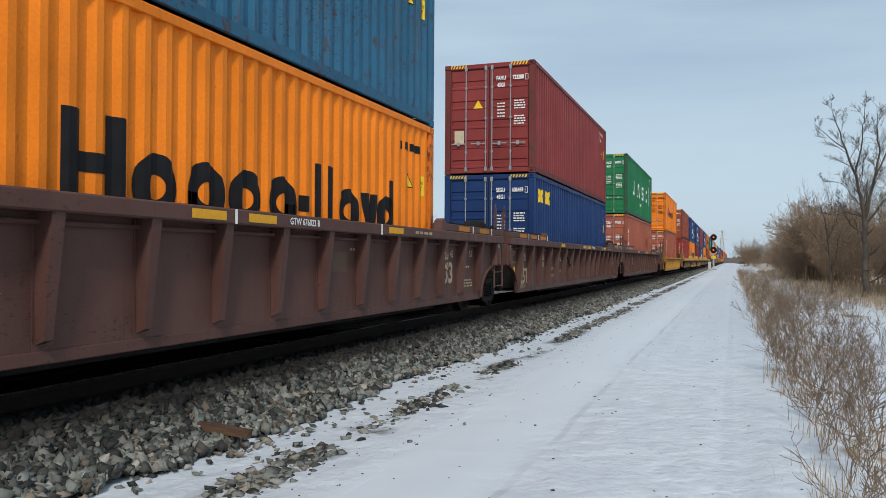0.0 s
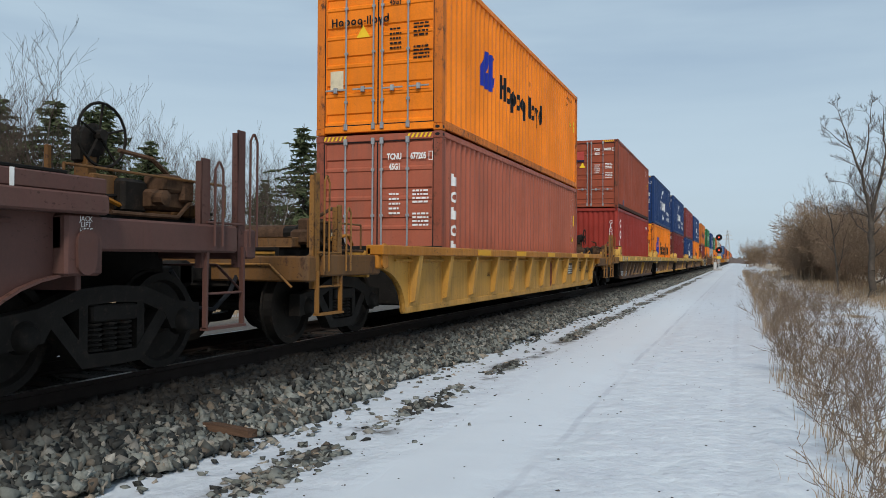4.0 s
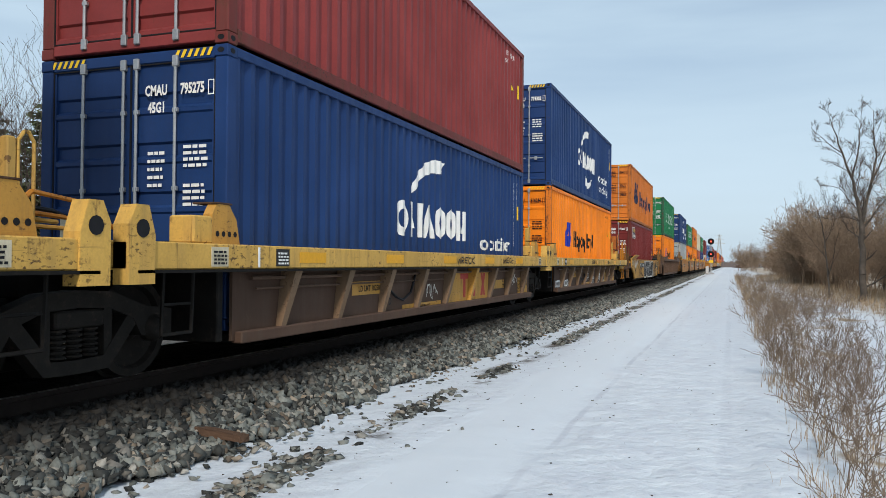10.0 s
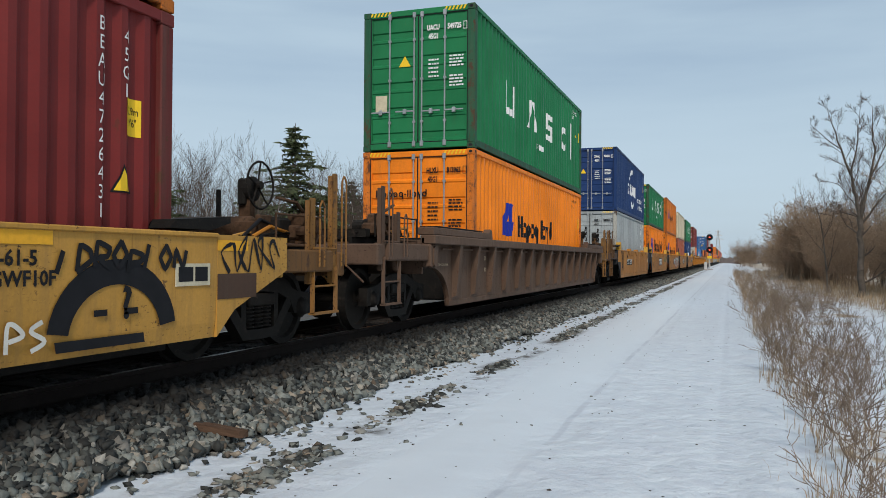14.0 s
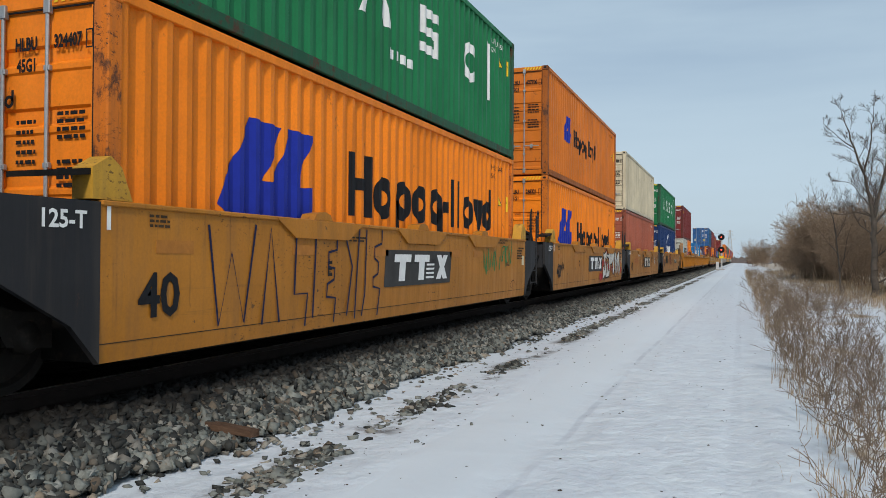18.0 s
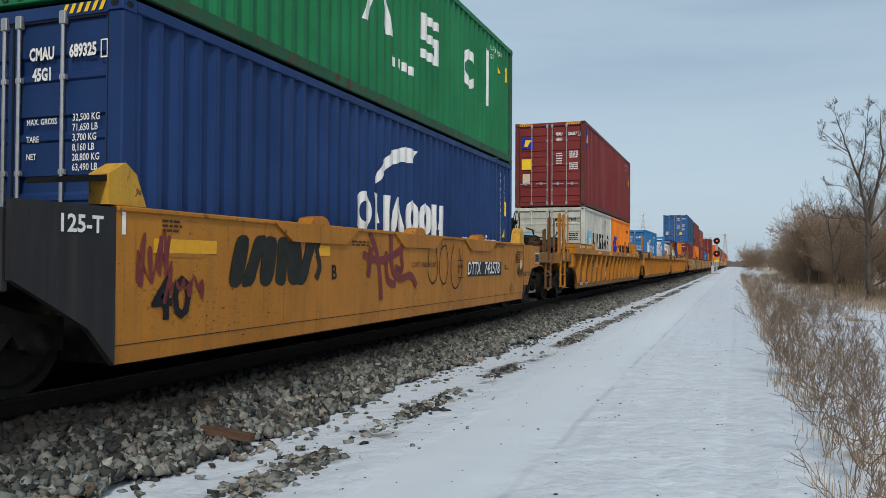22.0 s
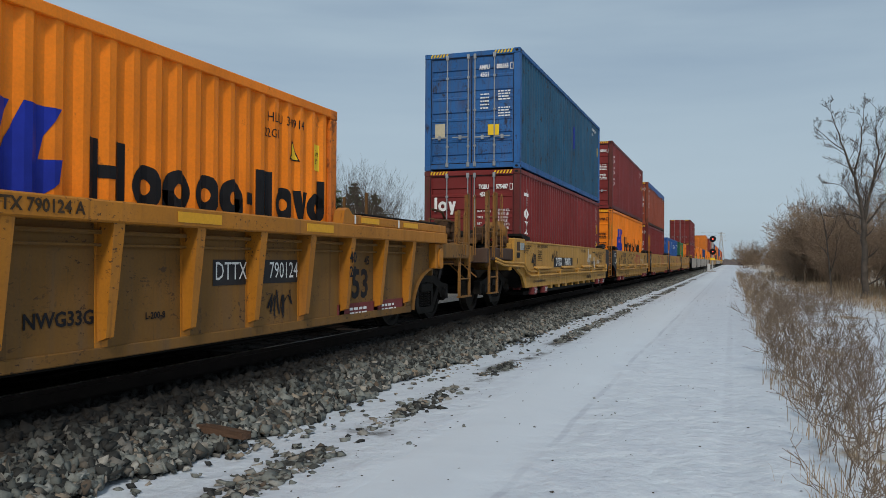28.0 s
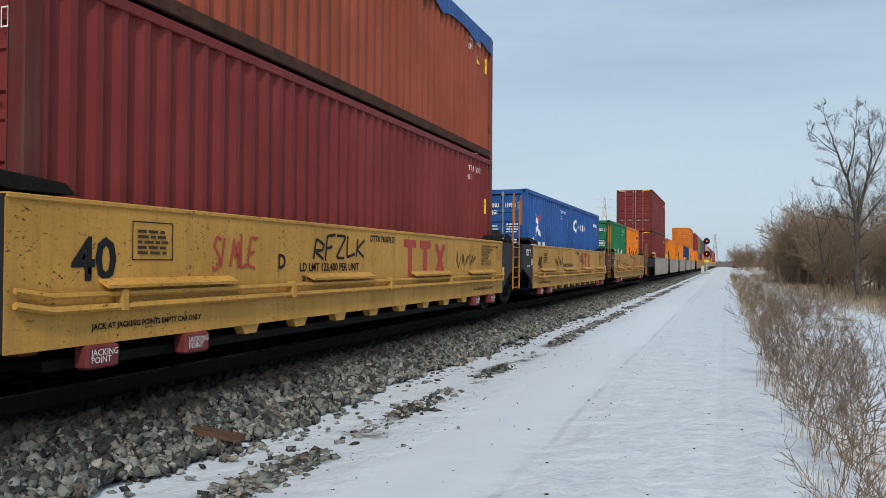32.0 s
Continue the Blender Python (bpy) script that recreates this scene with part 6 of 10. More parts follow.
# cars
CREAM = TANLET
STAKES = [14.15 - 1.02 * i for i in range(17)]   # places of the stakes on the long wells
GTW = "brown ribbed steel well car, rust-stained, loaded with stacked containers"
for k, trucks in ((0, (-3.6,)), (1, (-3.55,)), (2, (-3.4, 16.1))):
    car = ribbed_car(GTW, UNITS[k], -2.9, 15.1, 1.52, 0.31, "car_brown", "car_brown", "car_brown", trucks, 17, ribs=STAKES)
    for y in (2.2, 5.64, 6.51, 9.89):
        reflector(car, 1.531, y, 1.445, 0.5, 0.085)
    for y in (6.05, 9.4):
        white_strip(car, 1.531, y, 1.445, 0.14)
    for y in (-2.2, -1.2, 0.9 - 1.1, 13.0, 14.2):
        reflector(car, 1.501, y, 1.58, 0.6, 0.085, FADED)
        white_strip(car, 1.501, y + 0.5, 1.58, 0.13)
    write(car, 1.533, ((("GTW 676022 B", "GTW 676022 C", "GTW 676022 A")[k], 7.35, 1.445, 0.10),), WHITE)
    write(car, 1.338, (("125T", -1.62, 0.64, 0.48), ("53", 12.60, 0.79, 0.50), ("48", -1.45, 1.13, 0.17), ("45", -0.75, 1.13, 0.17), ("45", 12.78, 1.13, 0.17), ("53", 13.85, 1.14, 0.17), ("NO. 24 BRAKE BEAMS", -1.62, 1.04, 0.06), ("CAR EQUIPPED WITH\nNON-METALLIC C.P. LINER\nDO NOT LUB C.P.", -1.62, 0.42, 0.045),
                       ("IL 53' 1-3/4\"\n\nIW 8' 9-7/8\"", 1.75, 0.70, 0.10), ("LD LMT 119100", 2.85, 0.72, 0.10), ("INCH TREAD COND. SHOES", -2.55, 0.98, 0.06), ("38 TW WHLS\nCLASS \"D\"", -2.4, 1.18, 0.06)), CREAM)
    write(car, 1.485, (("20", -0.13, 1.10, 0.17), ("40", -0.13, 0.92, 0.17), ("20", 12.11, 1.10, 0.17), ("40", 12.11, 0.92, 0.17)), CREAM)
    for i, (y, z, w, h) in enumerate(((3.3, 0.9, 0.3, 0.1), (13.7, 0.62, 0.5, 0.16), (13.55, 0.92, 0.5, 0.06), (9.0, 1.18, 0.35, 0.05), (11.0, 1.46, 0.8, 0.07))):
        small_print(car, 1.534 if z > 1.4 else 1.338, y, z, w, h, 3 if h > 0.08 else 1, CREAM, k * 9 + i)
    part("data_plate", Mesh().box(1.336, 1.342, -2.46, -2.34, 0.70, 0.88), YELLOW, car)
    letter(car, ring(0, 0, 0.075, 0.085, 0.03), CREAM, 1.338, -1.62, 0.93, "side", "badge")
    if k == 2:
        write(car, 1.338, (("GTW", 9.78, 0.97, 0.26), ("676022", 10.95, 0.97, 0.26), ("20 FT CONTAINER\nLIMIT 57,500 EACH", 2.42, 0.74, 0.095)), CREAM)
        part("mural_ground", Mesh().prism([(4.15, 0.32), (5.3, 0.30), (6.9, 0.32), (7.0, 0.6), (7.22, 1.2), (6.6, 1.30), (5.6, 1.27), (4.5, 1.33), (4.25, 0.9)], "x", 1.3355, 1.339), MURALDARK, car, "dark sprayed ground of a mural")
        sprayed(car, 1.339, (((4.36, 1.25), (4.40, 0.8), (4.46, 0.36)), ((4.80, 1.25), (4.56, 0.90), (4.70, 0.60), (4.86, 0.36)), ((5.06, 1.28), (5.02, 0.80), (5.34, 0.76), (5.36, 0.94)),
                             ((6.02, 0.40), (6.10, 0.85), (6.06, 1.22)), ((6.46, 1.26), (6.20, 0.86), (6.40, 0.60), (6.60, 0.38)), ((6.98, 1.22), (6.76, 0.85), (6.82, 0.60), (6.94, 0.40))), 0.19, MURALGREY)
        letter(car, ring(0, 0, 0.30, 0.40, 0.15, n=24), MURALGREY, 1.339, 5.66, 0.86, "side", "spray_tag", lift=0.005)
        sprayed(car, 1.339, (((4.22, 0.95), (4.20, 0.40)), ((4.44, 1.28), (4.62, 1.22)), ((5.2, 0.42), (5.4, 0.36)), ((6.52, 1.28), (6.62, 1.14)), ((7.16, 1.1), (7.0, 0.75), (6.98, 0.45)), ((6.00, 0.98), (6.25, 1.02))), 0.07, TANLET, lift=0.008)
        sprayed(car, 1.339, (((5.12, 0.86), (5.34, 0.86)), ((5.95, 1.10), (6.2, 1.12)), ((6.30, 0.64), (6.46, 0.70)), ((4.9, 1.18), (4.86, 1.0))), 0.035, TEAL, lift=0.0095)
        letter(car, [bar(0, 0.09, 0, 0.36), bar(0.25, 0.34, 0, 0.36)] + ring(-0.28, 0.18, 0.22, 0.18, 0.08, 40, 320), CREAM, 1.338, 8.88, 0.84, "side", "railway_mark")
        letter(car, scribble(3, 0.8, 0.14, 0.016, 6), SPRAY_W, 1.338, 8.1, 0.86, "side", "chalk_tag")
        write(car, 1.338, (("OLE", 3.81, 0.37, 0.17, SPRAY_W), ("CBS..", 3.62, 1.13, 0.16, SPRAY_W)), SPRAY_W)
        part("stencil_panel", Mesh().box(1.336, 1.339, 3.45, 4.0, 0.74, 1.02), P["car_rusty"], car)
    if k == 0:
        letter(car, [bar(-0.35, 0.35, -0.012, 0.012), bar(0.15, 0.35, 0, 0.025, 3.0)], SPRAY_W, 1.338, 3.2, 0.78, "side", "chalk_tag")
        letter(car, scribble(9, 0.7, 0.3, 0.018, 4), SPRAY_W, 1.338, 3.2, 1.0, "side", "chalk_tag")
        part("stencil_panel", Mesh().box(1.336, 1.339, 8.1, 8.75, 0.88, 1.14), P["car_rusty"], car)
    if k == 1:
        pipe(car, [(1.37, 3.55, 1.18), (1.39, 3.75, 0.95), (1.39, 4.05, 0.80), (1.39, 4.3, 0.84), (1.39, 4.5, 1.05), (1.37, 4.62, 1.18)], BLACK, 0.022, "air_hose")
        part("hose_coupling", Mesh().box(1.37, 1.43, 4.02, 4.26, 0.78, 0.86, 0.012), SPRAY_G, car, "green hose coupling")
        letter(car, scribble(4, 0.5, 0.25, 0.016, 5), SPRAY_W, 1.338, 2.6, 1.05, "side", "chalk_tag")
    if k < 2:
        joint(car, 16.0 if k == 0 else 16.05, 1.50, P["car_brown"], P["car_brown"], 2.05, 1.38)
    else:
        platform(car, 15.2, 17.6, 1.46, P["car_brown"], P["car_brown"], True, seed=2)

k = 3
car = ribbed_car("yellow ribbed well car with a low top chord and grimy ends", UNITS[3], -2.6, 14.7, 1.24, 0.27, "car_yellow", "car_tan", "car_tan", (-3.3, 15.3), 12, caps=False, chord=0.14)
platform(car, -2.9, -4.7, 1.2, P["car_grimy"], P["car_dirty"], False, seed=3)
platform(car, 15.0, 17.37, 1.2, P["car_grimy"], P["car_dirty"], True, seed=4, posts=0.45, drop=0.22, apart=0.65, gear=RUSTY)
for y in (1.5, 4.2, 7.2, 10.2, 12.2):
    reflector(car, 1.531, y, 1.17, 0.8, 0.10)
part("data_panel", Mesh().box(1.336, 1.341, 10.15, 10.85, 0.62, 0.95), P["car_soot"], car, "dark data panel with a pale border")
small_print(car, 1.343, 10.5, 0.78, 0.6, 0.26, 4, SPRAY_W, 8)
write(car, 1.338, (("L-79-2\nNW139F", 13.3, 0.72, 0.13), ("CAUTION", 2.5, 0.75, 0.1)), DKBROWN)
small_print(car, 1.338, 12.2, 0.85, 0.5, 0.3, 6, DKBROWN, 12)
part("label", Mesh().box(1.336, 1.341, 12.75, 12.9, 0.72, 0.95), P["cream"], car)
letter(car, [[(0, 0), (0.9, 0.32), (0, 0.64)]], REDBOX, 1.338, 7.9, 0.35, "side", "painted_arrow")

for k in range(4, 9):
    trucks = (-1.75, 13.75) if k == 8 else (-1.75,)
    car = deck_car("spine-like well car with a pale yellow deck edge over brown stakes", UNITS[k], trucks, -1.0 if k == 4 else -1.75, 15.0 if k == 8 else 13.6, seed=k, first=k == 4, last=k == 8)
    if k != 7:
        if k == 6:
            hand_word(car, 1.341, "WRECK", 0.85, 1.72, 0.40, 0.26, 0.04, MURALDARK, 12)
        else:
            write(car, 1.341, (("DTTX", 0.42, 0.46, 0.27, WHITE), ("62251", 1.66, 0.46, 0.27, WHITE)), WHITE)
    write(car, 1.341, (("LD LMT 102500", 3.15, 0.70, 0.11), ("LIMIT 102500 PER UNIT", 5.1, 0.36, 0.07), ("L 262-8\nTWG 5BM", 10.2, 0.62, 0.15), ("36 WHLS\nINCH TREAD COND. SHOES\nSPRG 7 OC D5\nSPRG 9 IC D5", 11.6, 0.52, 0.08)), DKBROWN)
    write(car, 1.43, (("ABCDE"[k - 4], 3.62, 0.50, 0.14),), BLACK)
    if 4 < k < 8:
        part("painted_panel", Mesh().box(1.337, 1.341, 6.36, 8.85, 0.36, 0.90), P["car_tan"], car, "yellow panel with a red maker's mark")
    for y, lean in ((7.25, 0), (7.85, 0), (8.42, 0.45)) if 4 < k < 8 else ():
        letter(car, [bar(-0.07, 0.07, -0.22, 0.22, lean)] + ([bar(-0.24, 0.24, 0.12, 0.22)] if not lean else [bar(-0.06, 0.06, -0.22, 0.22, -lean)]), REDLET, 1.3415, y, 0.64, "side", "maker_mark")
    if k == 4:
        letter(car, scribble(57, 1.2, 0.42, 0.05, 4), TANLET, 1.341, 9.75, 0.64, "side", "spray_tag")
    if k == 8:
        part("old_paint_patch", Mesh().box(1.3365, 1.340, 8.72, 9.62, 0.34, 0.84), P["car_tan"], car, "patch of older yellow paint")
        for i, (w, y0, y1, z, h, t) in enumerate((("THAT", 6.18, 6.80, 0.68, 0.13, 0.032), ("SOLO", 6.20, 6.84, 0.50, 0.13, 0.032), ("KID.", 6.24, 6.86, 0.33, 0.12, 0.030), ("YURVB", 7.36, 8.22, 0.47, 0.24, 0.042))):
            hand_word(car, 1.345, w, y0, y1, z, h, t, SPRAY_W, 20 + i)
        letter(car, [bar(-0.2, 0.14, -0.012, 0.012), [(0.10, -0.06), (0.22, 0.0), (0.10, 0.06)]], SPRAY_W, 1.345, 7.7, 0.36, "side", "spray_tag")
        pn = part("inspection_panel", Mesh().box(1.341, 1.346, 8.80, 9.36, 0.38, 0.74), P["cream"], car, "cream panel with black squares")
        part("square", Mesh().box(1.3465, 1.3485, 8.84, 9.07, 0.44, 0.71), BLACK, pn)
        part("square", Mesh().box(1.3465, 1.3485, 9.10, 9.33, 0.44, 0.71), BLACK, pn)
        letter(car, ring(0, 0, 0.19, 0.20, 0.05), TANLET, 1.345, 10.75, 0.48, "side", "round_badge")
    letter(car, scribble(30 + k, 0.8, 0.3, 0.022, 5), SPRAY_W if k % 2 else SPRAY_R, 1.341, 10.75, 0.70, "side", "spray_tag")
    if k in (5, 6, 7, 8):
        hand_word(car, 1.543, "WRECK" if k < 8 else "SERBRK", 8.46 - (k - 5) * 1.1, 9.46 - (k - 5) * 1.1, 1.045, 0.11, 0.022, BLACK, 40 + k)
        hand_word(car, 1.543, "WRECK" if k < 8 else "WERNK", 10.0 - (k - 5) * 0.4, 10.8 - (k - 5) * 0.4, 1.05, 0.10, 0.02, BLACK, 44 + k)
    if k == 6:
        letter(car, scribble(55, 1.6, 0.4, 0.03, 7), BLACK, 1.341, 3.0, 0.55, "side", "spray_tag")
    letter(car, scribble(60 + k, 0.55, 0.3, 0.02, 4), SPRAY_W, 1.341, 5.5, 0.62, "side", "spray_tag")
    pipe(car, [(1.37, 3.75, 0.66), (1.39, 3.95, 0.55), (1.39, 4.2, 0.50), (1.39, 4.5, 0.60), (1.37, 4.75, 0.88)], BLACK, 0.02, "air_hose")
    if k == 4:
        platform(car, -1.0, -3.27, 1.27, P["car_dirty"], P["car_dirty"], False, False, seed=5, tank=False, gear=P["car_tan"], posts=0.74, drop=0.0)
    if k == 8:
        platform(car, 13.6, 15.0, 1.2, P["car_deck"], P["car_yellow"], False, True, seed=6)
        ORANGERUST = surface("orange_rusty_steel", (0.42, 0.13, 0.03), 0.7, 0.1, 0.3, 6)
        part("brake_stand", Mesh().box(0.95, 1.12, 14.30, 14.45, 1.1, 2.15, 0.01).box(0.9, 1.1, 14.45, 14.7, 1.7, 2.3, 0.03), ORANGERUST, car)
        brake_wheel(car, 1.16, 14.75, 2.02, ORANGERUST, 0.36, 6)
        part("reel_plate", Mesh().lathe([(0.0, 0.22), (0.02, 0.22)], 20, (1.10, 14.75, 2.02)), CAST, car)

car = smooth_car("smooth-sided yellow well car covered with spray-painted writing", UNITS[9], 1.27, 0.31, "car_tan", "car_tan", (-1.75, 13.9), -0.4, 12.55, 1.25, False, guide="none")
platform(car, -1.6, -3.2, 1.2, P["car_soot"], P["car_grimy"], False, seed=7, gear=CAST, posts=0.7)
platform(car, 13.75, 15.2, 1.25, P["car_grimy"], P["car_dirty"], True, True, seed=8, gear=RUSTY)
part("side_ledge", Mesh().prism([(1.40, 0), (1.62, 0.20), (1.58, 0.22), (1.38, 0.04)], "y", -1.55, 0.25), P["car_tan"], car, at=(0, 0, 1.28))
part("number_board", Mesh().box(1.451, 1.455, 1.97, 4.25, 0.86, 1.10), BOARD, car)
write(car, 1.456, (("DTTX", 2.42, 0.98, 0.22, WHITE), ("59890", 3.72, 0.98, 0.22, WHITE)), WHITE)
letter(car, "40", BLACK, 1.4535, 0.02, 0.72, "side", size=0.50, slant=0.16, bold=0.01)
write(car, 1.453, (("INCH TREAD COND. SHOES\nNO. 24 BRAKE BEAM\nSPRG 7 OC D5\nSPRG 7 IC D5", -1.1, 1.02, 0.065), ("52,900 LBS. MAX. GROSS WT. FOR 20 FT. CONTAINER", 2.2, 1.235, 0.055)), DKBROWN)
part("tag_ground", Mesh().prism([(4.3, 0.40), (6.0, 0.34), (7.6, 0.42), (9.5, 0.40), (9.95, 0.70), (9.9, 1.10), (8.2, 1.16), (6.6, 1.08), (4.6, 1.14)], "x", 1.4525, 1.4545), SPRAY_W, car, "white sprayed ground of a mural")
mural(car, 1.4555, 7.10, 0.76, 5.7, 0.86, 8, BLACK, SPRAY_W, 71, bubble_letters, (1.20, 1.16), 0.045)
sprayed(car, 1.4535, (((1.62, 1.12), (1.38, 1.20), (1.16, 1.02), (1.32, 0.84), (1.62, 0.80), (1.70, 0.60), (1.55, 0.36)), ((1.84, 1.18), (1.92, 0.75), (1.82, 0.38)), ((1.86, 0.72), (2.22, 0.86), (2.32, 0.68), (1.98, 0.44)),
                     ((2.50, 0.84), (2.56, 0.42)), ((2.95, 0.84), (2.62, 0.66), (3.10, 0.46), (3.70, 0.42))), 0.07, DKBROWN)
sprayed(car, 1.456, (((-0.52, 0.80), (-0.46, 1.20), (-0.20, 1.14), (-0.36, 1.0), (-0.14, 0.92), (-0.46, 0.82)), ((-0.08, 0.98), (0.08, 1.02), (0.0, 1.12), (-0.10, 0.94), (0.10, 0.88)),
                     ((0.16, 0.90), (0.26, 1.16), (0.32, 0.90)), ((0.38, 0.92), (0.44, 1.18), (0.52, 0.98), (0.60, 1.20)), ((0.62, 1.22), (0.78, 1.20), (0.70, 1.0))), 0.065, SPRAY_W, lift=0.006)
sprayed(car, 1.4535, (((9.92, 0.38), (9.98, 0.60), (10.06, 0.40)), ((10.12, 0.58), (10.14, 0.40)), ((10.22, 0.40), (10.24, 0.60), (10.36, 0.52), (10.24, 0.48)), ((10.52, 0.60), (10.42, 0.54), (10.54, 0.46), (10.42, 0.40))), 0.035, SPRAY_W)
for y in (-1.2, 12.9):
    part("data_panel", Mesh().box(1.453, 1.458, y - 0.18, y + 0.18, 0.98, 1.2) if y < 0 else Mesh().box(1.453, 1.458, 12.55, 13.2, 0.66, 0.90), P["cream"] if y < 0 else P["car_soot"], car)
reflector(car, 1.453, 12.8, 1.17, 0.5, 0.1)
reflector(car, 1.453, 10.38, 1.19, 0.45, 0.1)
letter(car, ring(0, 0, 0.70, 0.62, 0.20, 8, 172, 18) + [bar(-0.62, 0.30, -0.06, 0.02, -0.2)], BLACK, 1.4535, 11.25, 0.42, "side", "spray_mural", lift=0.004)
letter(car, [bar(-0.12, 0.02, -0.02, 0.03), bar(0.20, 0.36, -0.02, 0.03)] , BLACK, 1.4535, 11.12, 0.62, "side", "spray_mural", lift=0.005)
write(car, 1.456, (("?", 11.35, 0.68, 0.36, BLACK),), BLACK)
write(car, 1.456, (("L-61-5\nGWF10F", 10.36, 0.97, 0.15, BLACK),), BLACK)
pn = part("inspection_panel", Mesh().box(1.453, 1.459, 11.94, 12.43, 0.80, 1.0), P["cream"], car, "pale panel with black squares")
part("square", Mesh().box(1.4595, 1.4615, 11.98, 12.18, 0.84, 0.97), BLACK, pn)
part("square", Mesh().box(1.4595, 1.4615, 12.21, 12.39, 0.84, 0.97), BLACK, pn)
letter(car, scribble(91, 1.1, 0.42, 0.045, 4), BLACK, 1.456, 13.2, 1.05, "side", "spray_tag", lift=0.004)
hand_word(car, 1.459, "IDROPION", 10.64, 12.08, 0.95, 0.19, 0.045, BLACK, 31)

car = ribbed_car("brown ribbed well car with a dull rusty finish", UNITS[10], -2.6, 14.8, 1.44, 0.25, "car_rusty", "car_rusty", "car_rusty", (-3.5, 15.5), 15)
platform(car, -2.9, -4.9, 1.38, P["car_rusty"], P["car_rusty"], False, True, seed=9, gear=CAST, tank=False, posts=0.7)
platform(car, 15.1, 16.9, 1.38, P["car_dirty"], P["car_dirty"], True, seed=10)
write(car, 1.338, (("20\n\n40", 0.35, 0.95, 0.12), ("INCH TREAD COND. SHOES", -2.2, 0.95, 0.05)), CREAM)

for k in range(11, 16):
    trucks = (-1.55, 13.95) if k == 15 else (-1.5,)
    sh = {12: -0.3, 13: -0.3, 15: -0.48}.get(k, 0.0)    # these units carry their marks a little nearer the end
    car = smooth_car("smooth-sided ochre yellow well car with black ends and worn paint", UNITS[k], 1.47, 0.24, "car_yellow", "car_black", trucks, -0.30 if k > 11 else -0.35, 12.35, 0.95, shift=sh)
    if k == 11:
        part("end_cover", Mesh().box(1.453, 1.458, -1.3, -0.36, 0.95, 1.46), P["car_yellow"], car)
        platform(car, -1.25, -3.4, 1.42, P["car_soot"], P["car_grimy"], True, seed=11)
        write(car, 1.453, (("2 INCH TREAD COND. SHOES\nNO. 18 BRAKE BEAM\nSPRG 7 OC D5", -0.05, 1.36, 0.06),), DKBROWN)
    if k == 15:
        part("end_cover", Mesh().prism([(12.36, 0.55), (12.36, 1.46), (13.9, 1.46), (13.9, 0.98), (13.1, 0.92), (12.75, 0.55)], "x", 1.453, 1.458), P["car_yellow"], car)
        platform(car, 13.3, 15.6, 1.42, P["car_dirty"], P["car_grimy"], True, True, seed=12, gear=CAST)
        pn = part("inspection_panel", Mesh().box(1.459, 1.463, 13.4, 13.85, 1.04, 1.30), P["cream"], car, "cream panel with dark squares")
        part("square", Mesh().box(1.4635, 1.466, 13.44, 13.61, 1.07, 1.26), BLACK, pn)
        part("square", Mesh().box(1.4635, 1.466, 13.64, 13.81, 1.07, 1.26), BLACK, pn)
        letter(car, scribble(153, 0.7, 0.35, 0.012, 4), REDBOX, 1.459, 11.9, 1.18, "side", "spray_tag")
        write(car, 1.459, (("CAR EQUIPPED WITH TWO HANDBRAKES\nRELEASE APPLY HANDBRAKE BOTH ENDS OF CAR", 12.95, 0.80, 0.055),), DKBROWN)
    else:
        joint(car, 13.85, 1.44, P["car_black"], P["car_black"], 2.1, 1.36)
    if k > 11:
        write(car, 1.455, (("125-T", -0.66, 1.32, 0.18, WHITE),), WHITE)
        white_strip(car, 1.453, -0.22, 1.35, 0.18, 0.04)
    write(car, 1.4535, (("40", 0.36, 0.72, 0.50, BLACK),), BLACK)
    for y in (0.55, 2.99 + sh, 5.0 + sh, 7.95 + sh, 9.2 + sh, 11.38):
        reflector(car, 1.451, y, 1.14, 0.48, 0.11, FADED)
    letter(car, "LD LMT 119500 PER UNIT", BLACK, 1.453, 6.23, 1.01, "side", size=0.11, narrow=0.85)
    letter(car, scribble(k * 7, 0.4, 0.25, 0.018, 2), DKBROWN, 1.4535, 11.38, 0.51, "side", "spray_tag")
    write(car, 1.477, (("52900 LBS. MAX. GROSS WEIGHT\nFOR 20 FT. CONTAINERS", 10.4, 1.40, 0.06),), DKBROWN)
    write(car, 1.453, (("DTTX 743578 " + "AEDCB"[k - 11], 6.58 + sh, 1.30, 0.125), ("A" if k == 11 else "EDCB"[k - 12], 3.28 if k != 11 else 4.42, 0.92, 0.24), ("L-260-1\n743578 2BM", 10.9, 0.95, 0.055)), BLACK)
    for i, (y, z, w, h, n) in enumerate(((11.85, 1.16, 0.4, 0.22, 4), (12.0, 1.30, 0.5, 0.06, 1), (4.0, 1.30, 0.5, 0.08, 2), (0.35, 1.36, 0.25, 0.12, 3))):
        small_print(car, 1.453, y, z, w, h, n, DKBROWN, k * 5 + i)
    part("label", Mesh().box(1.451, 1.456, 12.05, 12.22, 0.92, 1.12), P["cream"], car)
    if k in (11, 15):
        y = 3.0 if k == 11 else 9.45
        part("number_board", Mesh().box(1.451, 1.455, y - 1.10, y + 1.08, 0.80, 1.07), P["car_black"], car)
        letter(car, "DTTX", WHITE, 1.456, y - 0.72, 0.938, "side", size=0.33, narrow=0.88, slant=0.16, bold=0.003)
        letter(car, "743578", WHITE, 1.456, y + 0.43, 0.938, "side", size=0.33, narrow=1.05, slant=0.16, bold=0.003)
